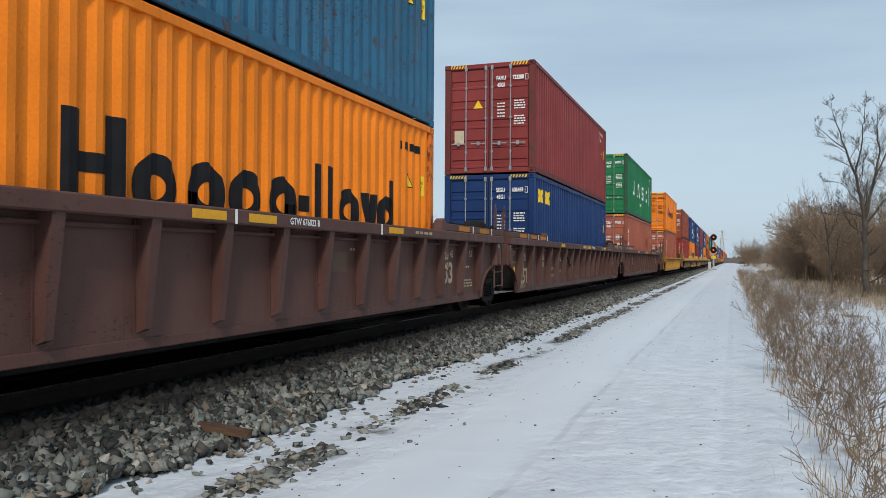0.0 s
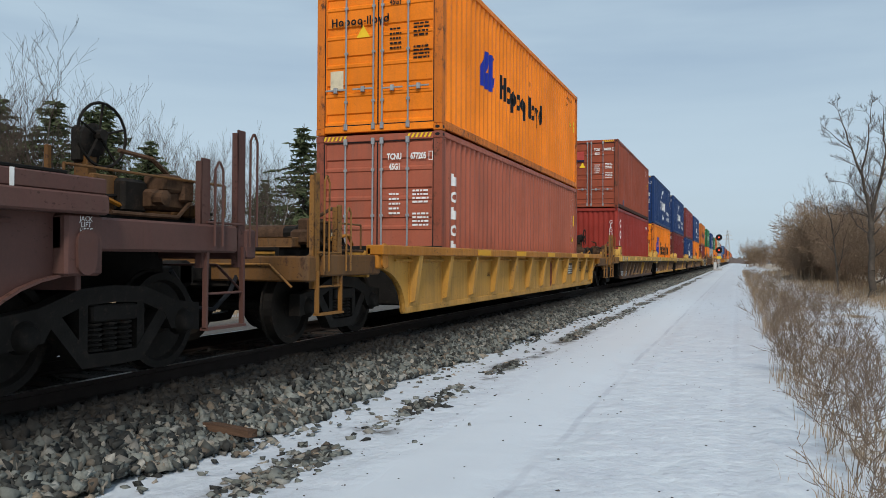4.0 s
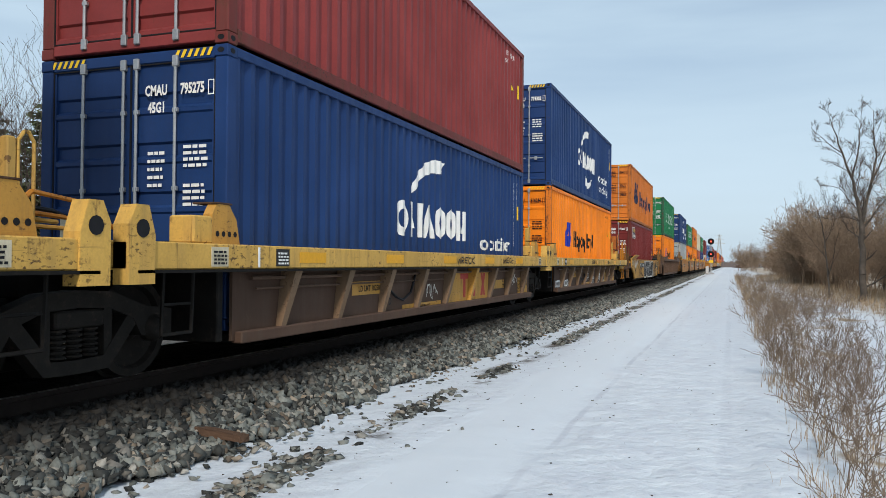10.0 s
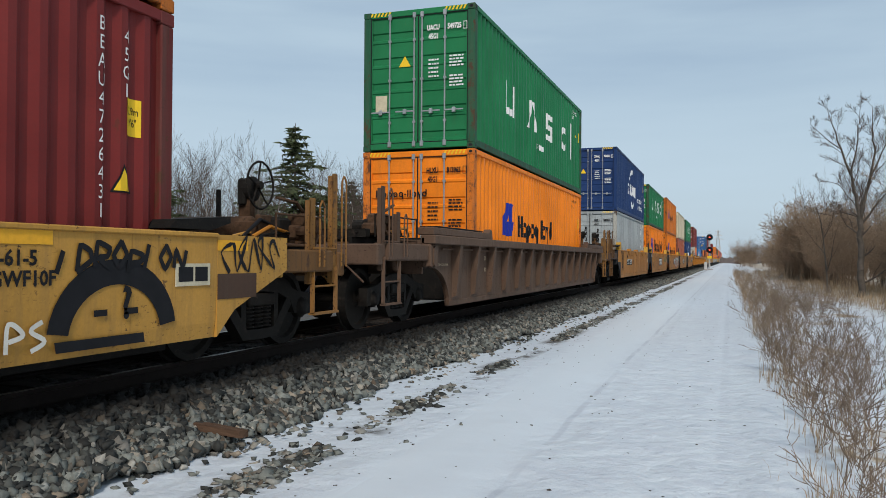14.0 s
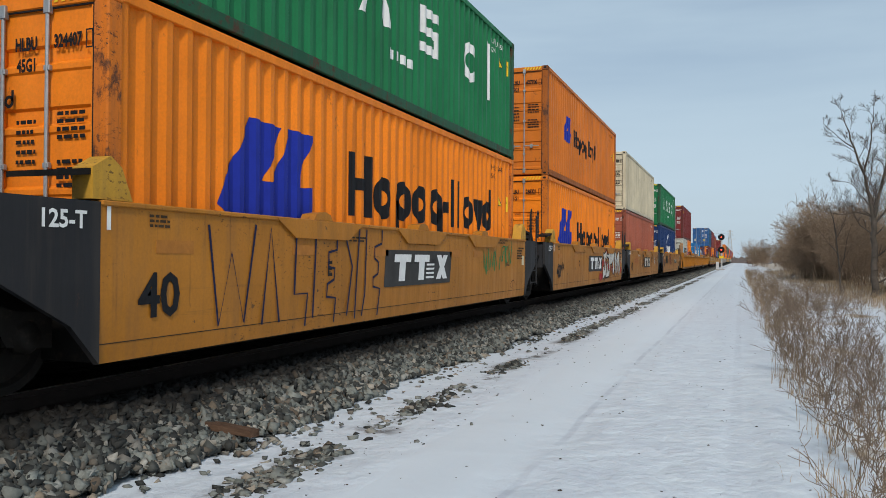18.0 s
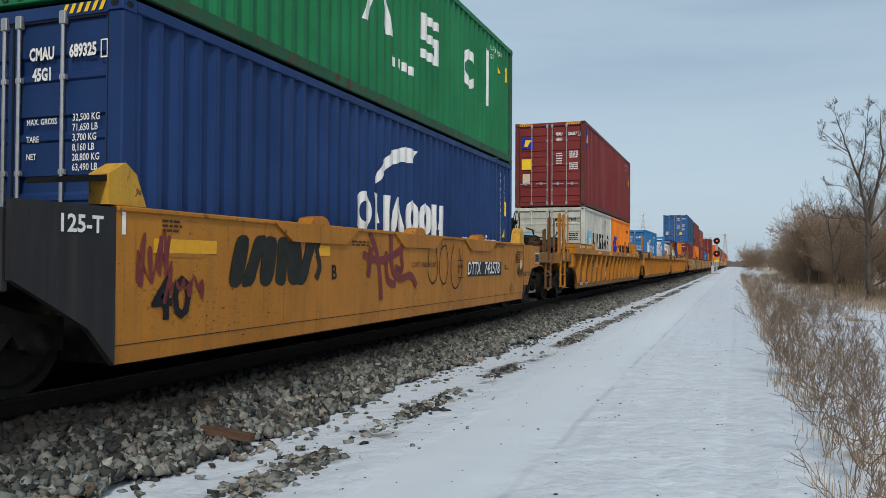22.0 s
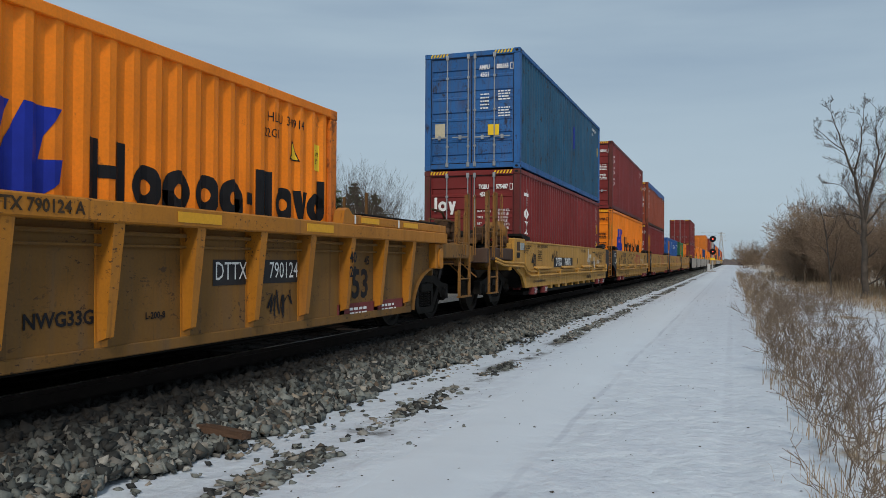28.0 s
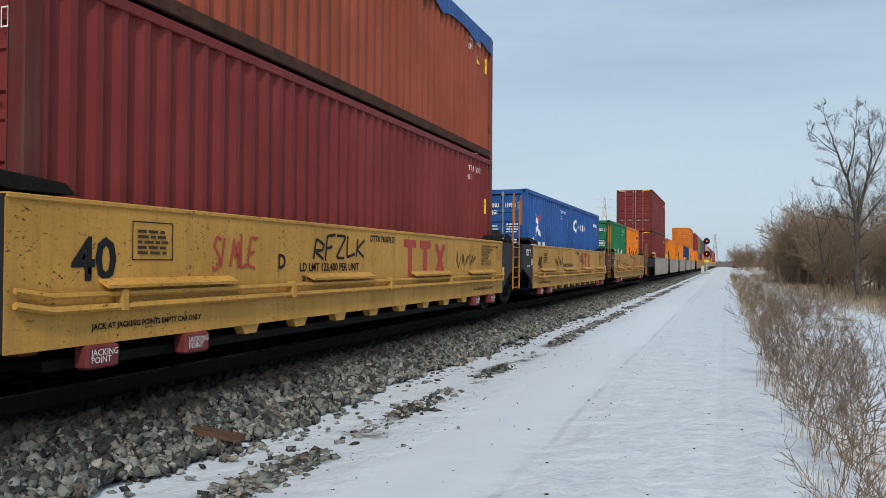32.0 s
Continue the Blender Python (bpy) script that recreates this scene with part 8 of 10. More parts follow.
    for i, (y, z, w, h, m_) in enumerate(tags[k]):
        letter(car, scribble(k * 13 + i, w, h, 0.034, 5), m_, 1.463, y, z, "side", "spray_tag", lift=0.004)

# loads
C = {}
O = dict
C[0] = stack(UNITS[0], ("orange", "orange container with a large black carrier mark", O(seed=1)), ("blue_old", "weathered sky-blue container with rust stains", O(seed=2)))
C[1] = stack(UNITS[1], ("navy", "dark blue container with a yellow mark on its side", O(seed=3, code="SEGU|606469|45G1", upright="SEGU6064691|45G1")), ("rose", "maroon container with white door rods", O(seed=4, code="FAMU|723288|45G1")))
C[2] = stack(UNITS[2], ("salmon", "faded salmon-red container with a dark stain", O(seed=5, code="TCNU|771357|45G1", upright="TCNU771357|45G1")), ("green", "green container with large white letters", O(seed=6, code="UACU|549725|45G1")))
C[3] = stack(UNITS[3], ("salmon", "faded salmon-red container with white upright lettering", O(seed=7, code="TCNU|677205|45G1", upright="TCNU6772054|45G1")), ("orange", "orange container with a blue emblem", O(seed=8, code="HLXU|817607|45G1")))
C[4] = stack(UNITS[4], ("red", "dark red container with bold white upright letters", O(seed=9, front="wall")), ("brown_red", "brown-red container with a red and white plate on its door", O(seed=10, code="TCLU|808779|45G1")))
C[5] = stack(UNITS[5], ("orange", "orange container with a large blue emblem", O(seed=11, code="HLXU|252206|45G1")), ("navy", "dark blue container with white swoosh mark", O(seed=12, code="APHU|953062|45G1")))
C[6] = stack(UNITS[6], ("maroon", "maroon container with plain sides", O(seed=13, code="FANU|110491|45G1")), ("navy", "dark blue container with white swoosh mark", O(seed=14, code="CMAU|795216|45G1", upright="CMAU795216|45G1")))
C[7] = stack(UNITS[7], ("navy", "dark blue container with white swoosh mark", O(seed=15, code="CMAU|795275|45G1", upright="CMAU795275|45G1")), ("rose", "maroon container with a small blue sign", O(seed=16, code="BSIU|955931|45G1")))
C[8] = stack(UNITS[8], ("orange", "orange container with a blue emblem", O(seed=17, code="HLXU|816244|45G1")), ("navy", "dark blue container with white swoosh mark", O(seed=18, code="CMAU|719302|45G1", upright="CMAU719302|45G1")))
C[9] = stack(UNITS[9], ("wine", "wine-red container with a black and yellow sign", O(seed=19, code="BEAU|472643|45G1", upright="BEAU4726431|45G1")), ("orange_old", "faded orange container with yellow door plates", O(seed=20, code="HLXU|836417|45G1")))
C[10] = stack(UNITS[10], ("orange", "orange container with a blue emblem", O(seed=21, code="HLXU|813965|45G1")), ("green", "green container with large white letters", O(seed=22, code="UACU|549725|45G1")))
C[11] = stack(UNITS[11], ("grey", "dirty grey container with scuffed doors", O(seed=23, code="GESU|580531|45G1", rods="paint")), ("navy", "dark blue container with white swoosh mark", O(seed=24, code="CMAU|754541|45G1", upright="CMAU754541|45G1")))
C[12] = stack(UNITS[12], ("orange", "orange container with a large blue emblem", O(seed=25, code="HLBU|324407|45G1")), ("green", "green container with large white letters", O(seed=26, H=STD, code="UACU|830519|42G1")))
C[13] = stack(UNITS[13], ("orange", "orange container with a large blue emblem", O(seed=27, code="HLBU|268321|45G1")), ("orange_deep", "deep orange container with a blue emblem", O(seed=28, code="HLXU|627700|45G1")))
C[14] = stack(UNITS[14], ("salmon", "faded salmon-red container with rusty top rail", O(seed=29, code="BMOU|525161|45G1")), ("cream", "cream-white container with dirt streaks", O(seed=30, H=STD, code="MRKU|201988|42G1", stripes=False)))
C[15] = stack(UNITS[15], ("navy", "dark blue container with white swoosh mark", O(seed=31, code="CMAU|689325|45G1", upright="CMAU6893250|45G1")), ("green", "green container with large white letters", O(seed=32, H=STD, code="UASU|681048|42U1")))
C[16] = stack(UNITS[16], ("pale", "pale grey short container with a star plate", O(seed=33, L=L20, H=STD, code="MSKU|373419|22G1", stripes=False, rods="paint")))
C[16] += container("orange short container with a blue emblem", "orange", UNITS[16] + 6.13, BASE, L20, STD, seed=34)[:1]
C[16] += container("maroon container with a blue and yellow door plate", "maroon", UNITS[16], BASE + STD + 0.012, seed=35, code="FFAU|264317|45G1")[:1]
C[17] = container("bright blue short container with white letters", "sky_blue", UNITS[17], BASE, L20, STD, seed=36, code="NIDU|221495|22G1", stripes=False)[:1]
C[18] = container("orange short container with a blue emblem", "orange", UNITS[18] + 6.13, BASE, L20, STD, seed=37, code="HLBU|340914|22G1")[:1]
C[19] = stack(UNITS[19], ("maroon", "maroon container with white lettering on doors and side", O(seed=38, code="TGBU|575487|45G1", upright="TGBU5754879|45G1")), ("blue_dark", "blue container with weathered greenish side", O(seed=39, code="AMFU|886365|45G1", side_col="stained")))
C[20] = stack(UNITS[20], ("orange", "orange container with a large blue emblem", O(seed=40, code="HLBU|857729|45G1")), ("maroon", "maroon container with white upright lettering", O(seed=41, code="TCNU|610550|45G1")))
C[21] = stack(UNITS[21], ("maroon", "dark maroon container with white door marks", O(seed=42, code="TEXU|150023|45G1")), ("brown_red", "brown-red open-top container with a blue tarpaulin", O(seed=43, H=STD, code="GESU|534482|42U1", tarp=True)))
C[22] = container("blue short container with white letters and an orange cross mark", "blue", UNITS[22], BASE, L20, STD, seed=44, code="CXNU|119981|22G1", stripes=False)[:1]
C[22] += container("blue short container with a round white mark", "blue", UNITS[22] + 6.13, BASE, L20, STD, seed=45)[:1]
C[23] = container("green short container with white letters", "green", UNITS[23], BASE, L20, STD, seed=46, code="EMCU|307121|22G1", stripes=False)[:1]
C[23] += container("orange short container with a dark mark", "orange", UNITS[23] + 6.13, BASE, L20, STD, seed=47)[:1]

# carriers' marks on the loads
mark_orange(C[0][0], True)
for k in (5, 12, 13, 20):
    mark_orange(C[k][0], True, raised=0.30 if k == 12 else 0.06)
for k in (8, 10):
    mark_orange(C[k][0], False)
mark_orange(C[9][1], True, mat=NAVYLET, blue=NAVYLET)
mark_orange(C[3][1], False)
mark_orange(C[13][1], False)
mark_orange(C[16][1 + 1], short=True)
mark_orange(C[18][0], short=True)
for k, i in ((5, 1), (6, 1), (7, 0), (8, 1), (11, 1), (15, 0)):
    mark_navy(C[k][i])
for k in (2, 10, 12, 15):
    mark_green(C[k][1])
spread_word(C[1][0], ["o", "o", "o", "o"], 0.52, 0.125, 0.45, 2.05, 2.18, YELLOW)
# dark stain low on the faded red box
STAIN = surface("dark_red_stain", (0.13, 0.022, 0.016), 0.7, 0, 0.3, 4, 0, rand=0)
rs = random.Random(44)
for i in range(7):
    y, z0 = 8.6 + 0.278 * i, 1.35 + rs.uniform(-0.08, 0.12)
    letter(C[2][0], [[(0, 0), (0.15, 0.02), (0.16, rs.uniform(0.35, 0.75)), (0.07, rs.uniform(0.45, 0.85)), (0.0, rs.uniform(0.3, 0.7))]], STAIN, 1.202, y, z0, "side", "stain", 0.17, lift=0.002)
# upright word on the dark red box: block, ring, angle, block
for i, z in enumerate((2.06, 1.58, 1.12, 0.66)):
    shp = (ring(0.19, 0.2, 0.19, 0.2, 0.08, 30, 330), ring(0.19, 0.2, 0.19, 0.2, 0.08), [bar(0, 0.08, 0, 0.4), bar(0.08, 0.38, 0, 0.08)], ring(0.19, 0.2, 0.19, 0.2, 0.08, -90, 90) + [bar(0, 0.08, 0, 0.4)])[i]
    letter(C[4][0], shp, WHITE, 1.202, 0.70, z, "side", "carrier_mark", 0.17)
letter(C[4][0], "\n".join("GLDU7422776"), WHITE, 0.92, 0.018, 1.42, "end", size=0.21, line=0.82)
sg = part("caution_sign", Mesh().box(-0.92, -0.62, 0.012, 0.018, 2.12, 2.50), YELLOW, C[4][0], "yellow caution label with black writing")
letter(sg, "CAUTION\nHIGH\nTRAILER", BLACK, -0.77, 0.010, 2.31, "end", size=0.075, line=0.85)
part("door_sign", Mesh().box(-0.62, -0.22, 0.0, 0.014, 2.05, 2.42), REDLET, C[4][1], "red and white maker's plate")
part("door_sign", Mesh().box(-0.62, -0.22, 0.0, 0.012, 1.98, 2.05), NAVYLET, C[4][1])
part("repair_patch", Mesh().box(1.18, 1.206, 1.70, 1.90, 0.18, 0.42), P["navy"], C[4][1], "dark square patch on the side")
for c, z0 in ((C[3][0], 0.5), (C[2][0], 0.5)):
    for i in range(6):
        letter(c, [bar(0, 0.22, 0, 0.16), bar(0.0, 0.08, 0.16, 0.22)] if i % 2 else ring(0.11, 0.1, 0.11, 0.1, 0.05), WHITE, 1.202, 0.62, z0 + 0.30 * i, "side", "carrier_mark", 0.17)
for c in (C[20][1], C[21][1]):
    for i in range(6):
        letter(c, [bar(0, 0.20, 0, 0.07), bar(0.0, 0.07, 0.07, 0.17)] if i % 2 else ring(0.10, 0.085, 0.10, 0.085, 0.04), WHITE, 1.202, 0.55, 1.05 + 0.24 * i, "side", "carrier_mark", 0.17)
# black sign with yellow stripes on the wine-red box
sign = part("carrier_sign", shared(("carrier_sign",), lambda: Mesh().box(1.206, 1.212, 0.72, 1.92, 2.03, 2.62)), WHITE, C[9][0], "black, white and yellow carrier sign")
part("sign_face", Mesh().box(1.2125, 1.214, 0.75, 1.89, 2.06, 2.59), NAVYLET, sign)
for i in range(4):
    part("stripe", Mesh().box(1.2145, 1.216, 1.05 + 0.05 * i, 1.89, 2.36 + 0.055 * i, 2.39 + 0.055 * i), YELLOW, sign)
letter(sign, wordmark(["b", "o", "o", "o", "o", "n"], 0.22, 0.045, 0.025)[0], WHITE, 1.2145, 0.98, 2.09, "side", "sign_mark")
part("sticker", Mesh().lathe([(0, 0.13), (0.004, 0.13)], 18, (-0.18, 0.012, 1.95), "y"), SPRAY_G, C[9][0], "round pale green sticker")
# star plate and dark letters on the pale short box
plate = part("star_plate", Mesh().box(1.203, 1.207, 0.63, 1.47, 1.03, 1.81), SKYLET, C[16][0], "pale blue plate with a white star")
star = [(0.34 * (1 if i % 2 == 0 else 0.38) * math.sin(math.pi * i / 7), 0.34 * (1 if i % 2 == 0 else 0.38) * math.cos(math.pi * i / 7)) for i in range(14)]
letter(plate, [star], WHITE, 1.208, 1.05, 1.42, "side", "star")
spread_word(C[16][0], ["M", "A", "E", "E", "o", "E"], 0.56, 0.13, 1.75, 5.25, 1.22, BLACK)
for x in (-0.72, 0.38):
    dp = part("star_plate", Mesh().box(x - 0.2, x + 0.2, 0.004, 0.012, 1.25, 1.68), SKYLET, C[16][0], "pale blue plate with a white star")
    letter(dp, [[(a * 0.52, b * 0.52) for a, b in star]], WHITE, x, 0.002, 1.46, "end", "star")
# white letters and an orange flag on the bright blue short box
spread_word(C[17][0], ["H", "i", "l", "o", "b", "n", "i", "o", "l"], 0.62, 0.15, 0.88, 4.80, 1.32, WHITE)
letter(C[17][0], [[(0, 0), (1.15, 0.05), (1.15, 0.17), (0, 0.17)]], REFLECT, 1.202, 1.62, 1.92, "side", "carrier_flag", 0.17)
letter(C[17][0], wordmark(["H", "i", "l", "o", "b", "n", "i", "o", "l"], 0.17, 0.035, 0.02)[0], WHITE, -1.0, 0.012, 1.50, "end", "door_mark")
# upright and door lettering on the maroon box
for i, z in enumerate((2.05, 1.70, 1.36)):
    letter(C[19][0], ([bar(0.12, 0.22, 0, 0.40), bar(0.02, 0.34, 0.24, 0.32)], ring(0.18, 0.15, 0.17, 0.15, 0.07), [bar(0.14, 0.23, -0.16, 0.16, 0.75), bar(0.15, 0.22, -0.16, 0.16, -0.75)])[i], WHITE, 1.202, 0.64, z + 0.15 * (i == 2), "side", "carrier_mark", 0.17)
letter(C[19][0], wordmark(["l", "o", "v"], 0.34, 0.07, 0.03)[0], WHITE, -0.95, 0.012, 1.90, "end", "door_mark")
# plates on the maroon box with the blue and yellow mark
bp = part("carrier_plate", Mesh().box(-0.98, -0.58, 0.002, 0.012, 2.02, 2.40), BLUELET, C[16][3 - 0] if len(C[16]) > 3 else C[16][-1], "blue plate with a yellow leaf mark")
letter(bp, [[(-0.12, -0.12), (0.0, -0.12), (0.14, 0.10), (-0.06, 0.12)]], YELLOW, -0.78, 0.0, 2.21, "end", "leaf_mark")
part("caution_label", Mesh().box(-0.98, -0.62, 0.002, 0.012, 1.30, 1.66), YELLOW, C[16][-1], "yellow caution label")
letter(C[16][-1], [bar(0, 0.2, 0, 0.62)], BLUELET, 1.202, 0.36, 2.05, "side", "carrier_plate", 0.17)
letter(C[16][-1], [bar(0.03, 0.17, 0.15, 0.42, 0.1)], YELLOW, 1.206, 0.36, 2.05, "side", "leaf_mark", 0.17)
# weathered blue: yellow plate on the doors, dark patch on the side
part("caution_label", Mesh().box(0.42, 0.70, 0.002, 0.012, 0.82, 1.08), YELLOW, C[19][1], "yellow caution label")
letter(C[19][1], [bar(-0.12, 0.10, -0.35, 0.35)], BLUELET, 1.202, 7.0, 1.75, "side", "dark_patch", 0.17)
# cross mark and pale letters on the blue short boxes
letter(C[22][0], [bar(-0.07, 0.07, -0.3, 0.3, 0.9), bar(-0.07, 0.07, -0.3, 0.3, -0.9)], WHITE, 1.202, 1.35, 1.72, "side", "cross_mark", 0.17)
letter(C[22][0], [bar(-0.07, 0.07, 0.0, 0.3, 0.9)], REDLET, 1.204, 1.35, 1.72, "side", "cross_mark", 0.17)
spread_word(C[22][0], ["O", "n", "n"], 0.42, 0.10, 0.65, 2.3, 0.98, WHITE)
letter(C[22][1], ring(0.3, 0.2, 0.3, 0.22, 0.1) + wordmark(["o", "o", "o"], 0.34, 0.08, 0.06)[0][:0], WHITE, 1.202, 0.6, 1.75, "side", "round_mark", 0.17)
spread_word(C[22][1], ["o", "o", "i", "o"], 0.34, 0.08, 1.3, 2.9, 1.80, WHITE)
spread_word(C[23][0], ["n", "v", "o"], 0.62, 0.13, 1.6, 4.4, 0.95, WHITE)
spread_word(C[23][1], ["l", "o", "n", "o", "l"], 0.6, 0.13, 1.5, 5.2, 0.95, BLACK)
letter(C[1][1], wordmark(["i", "i"], 0.1, 0.03, 0.02)[0], WHITE, 1.202, 10.9, 2.3, "side", "number_line", 0.17)
part("small_sign", Mesh().box(1.203, 1.207, 0.52, 0.66, 2.10, 2.42), SKYLET, C[7][1], "small pale blue sign")


def tank(label, u, frame_col, seed, walkway):
    """Tank container: a lying cylinder in an open frame."""
    c = new("tank_container")
    tagged(c, label, "tank container", "containers of the train")
    MOVING.append((c, u, BASE))
    fm, L, H = P[frame_col], L20, STD
    prof = [(0.32, 0.0), (0.36, 0.45), (0.48, 0.85), (0.66, 1.06), (0.80, 1.11), (L - 0.80, 1.11), (L - 0.66, 1.06), (L - 0.48, 0.85), (L - 0.36, 0.45), (L - 0.32, 0.0)]
    t = part("tank", Mesh().lathe(prof, 40, (0, 0, 1.30), "y"), P["tank_white"], c, smooth=True)
    for y in (1.25, 2.25, 3.1, 3.95, 4.85):
        part("band", Mesh().lathe([(y - 0.02, 1.112), (y - 0.02, 1.118), (y + 0.02, 1.118), (y + 0.02, 1.112)], 40, (0, 0, 1.30), "y"), SPRAY_W, t)
    part("manhole", Mesh().lathe([(2.36, 0.32), (2.52, 0.32), (2.58, 0.25), (2.58, 0.0)], 18, (0.0, L / 2, 0.0), "z"), STEEL, c)
    for x in (-1.15, 1.15):
        for y in (0.08, L - 0.08):
            part("corner_post", Mesh().box(x - 0.07, x + 0.07, y - 0.08, y + 0.08, 0, H, 0.012), fm, c)
        part("bottom_rail", Mesh().box(x - 0.05, x + 0.05, 0.16, L - 0.16, 0.04, 0.18, 0.01), fm, c)
        for ya, yb in ((0.14, 1.5), (L - 0.14, L - 1.5)):
            part("brace", Mesh().tube((x, ya, H - 0.10), (x * 0.9, yb, H - 0.14) if walkway else (x * 0.95, yb, 1.9), 0.045, 6), fm, c)
        if walkway:
            part("top_rail", Mesh().box(x - 0.05, x + 0.05, 0.16, L - 0.16, H - 0.13, H - 0.02, 0.01), fm, c)
    for y in (0.08, L - 0.08):
        part("end_rail", Mesh().box(-1.08, 1.08, y - 0.05, y + 0.05, H - 0.14, H - 0.02, 0.01), fm, c)
        part("end_rail", Mesh().box(-1.08, 1.08, y - 0.05, y + 0.05, 0.03, 0.16, 0.01), fm, c)
        for s in (-1, 1):
            part("brace", Mesh().tube((s * 1.05, y, 0.15), (s * 0.45, y, H - 0.2), 0.045, 6), fm, c)
    g = Mesh()
    for i in range(26):
        y = 0.3 + (L - 0.6) * i / 25
        g.box(0.25 if walkway else -0.25, 0.95 if walkway else 0.25, y - 0.015, y + 0.015, H - 0.09, H - 0.06)
    part("walkway_grating", g.box(0.25 if walkway else -0.25, 0.29 if walkway else -0.21, 0.2, L - 0.2, H - 0.12, H - 0.06).box(0.91 if walkway else 0.21, 0.95 if walkway else 0.25, 0.2, L - 0.2, H - 0.12, H - 0.06), STEEL, c)
    return c, t


def on_tank(t, shapes, mat, y, deg, name, size=0.2):
    """A flat label set against the tank's side at an angle above the middle."""
    me = glyph_mesh(shapes, size).copy() if isinstance(shapes, str) else flat_shapes(shapes).data(name)
    me.materials.clear()
    me.materials.append(mat)
    a, r = radians(deg), 1.121
    bm = bmesh.new()
    bm.from_mesh(me)
    for v in bm.verts:
        f = a + v.co.y / r
        v.co = (r * math.cos(f), y + v.co.x, 1.30 + r * math.sin(f))
    bm.to_mesh(me)
    bm.free()
    return part(name, me, mat, t)


tk, tb = tank("white tank container in a light blue frame", UNITS[17] + 6.13, "sky_blue", 1, False)
for i, (y, d) in enumerate(((1.6, 22), (2.6, 26), (3.5, 18), (4.4, 20))):
    on_tank(tb, [bar(-0.2, 0.2, -0.12, 0.12)], P["grey"], y, d, "label")
on_tank(tb, scribble(8, 0.6, 0.5, 0.03, 4), BLACK, 4.5, 24, "dark_mark")
tk, tb = tank("white tank container with hazard placards in a dark blue frame", UNITS[18], "navy", 2, True)
on_tank(tb, wordmark(["O", "o", "O", "n", "O", "o"], 0.30, 0.05, 0.12)[0], NAVYLET, 1.55, 33, "carrier_mark")
for dy, t_ in ((0.0, "90"), (-0.0, "3082")):
    pass
pl = on_tank(tb, [bar(-0.30, 0.30, -0.22, 0.22)], REDLET, 4.1, 26, "hazard_board")
on_tank(pl, [bar(-0.28, 0.28, 0.01, 0.20), bar(-0.28, 0.28, -0.20, -0.01)], REFLECT, 4.1, 26, "hazard_face").location.x = 0.004
on_tank(pl, "90", BLACK, 4.1, 31.5, "lettering", 0.17).location.x = 0.008
on_tank(pl, "3082", BLACK, 4.1, 21, "lettering", 0.17).location.x = 0.008
for y, d in ((4.55, 12), (4.72, 22), (4.85, 10)):
    on_tank(tb, [[(0, -0.22), (0.22, 0), (0, 0.22), (-0.22, 0)]], WHITE if d != 10 else P["grey"], y, d, "hazard_diamond").location.x = 0.004
on_tank(tb, "CXTU 102705 6", BLACK, 5.15, 14, "lettering", 0.15)
on_tank(tb, "22T6   L4BN", BLACK, 5.15, 5, "lettering", 0.13)
part("warning_sign", Mesh().prism([(-0.6, 1.15), (-0.2, 1.15), (-0.4, 1.5)], "y", 0.002, 0.012), YELLOW, tk)

# tail of the train, seen only far down the line
TAIL = (("maroon", "maroon"), ("orange", None), ("orange", None), ("navy", None), ("orange", "orange_old"), ("orange", "maroon"), ("brown_red", "salmon"), ("navy", "green"), ("orange", "maroon"),
        ("salmon", "navy"), ("maroon", "orange"), ("green", "brown_red"), ("orange", "orange"), ("maroon", "navy"), ("salmon", "maroon"), ("orange", "blue"), ("maroon", "brown_red"),
        ("navy", "orange"), ("green", "maroon"), ("orange", "salmon"), ("maroon", "maroon"), ("navy", "orange"))
u = 435.2
for i, (lo, hi) in enumerate(TAIL):
    near = i < 3
    low = (lo, lo.replace("_", "-") + " container far down the train", O(seed=60 + i, code="TRLU|000000|45G1" if False else ""))
    stack(u, low, (hi, hi.replace("_", "-") + " container far down the train", O(seed=90 + i)) if hi else None, plain=not near)
    car = smooth_car("smooth-sided well car with dull greyish paint", u, 1.47, 0.26, "car_grey" if i % 10 < 5 else "car_tan", "car_black", (-1.5,), cut=0.95, folds=False, turning=False)
    joint(car, 13.8, 1.44, P["car_black"], P["car_black"])
    u += 15.3 if i % 5 != 4 else 21.0

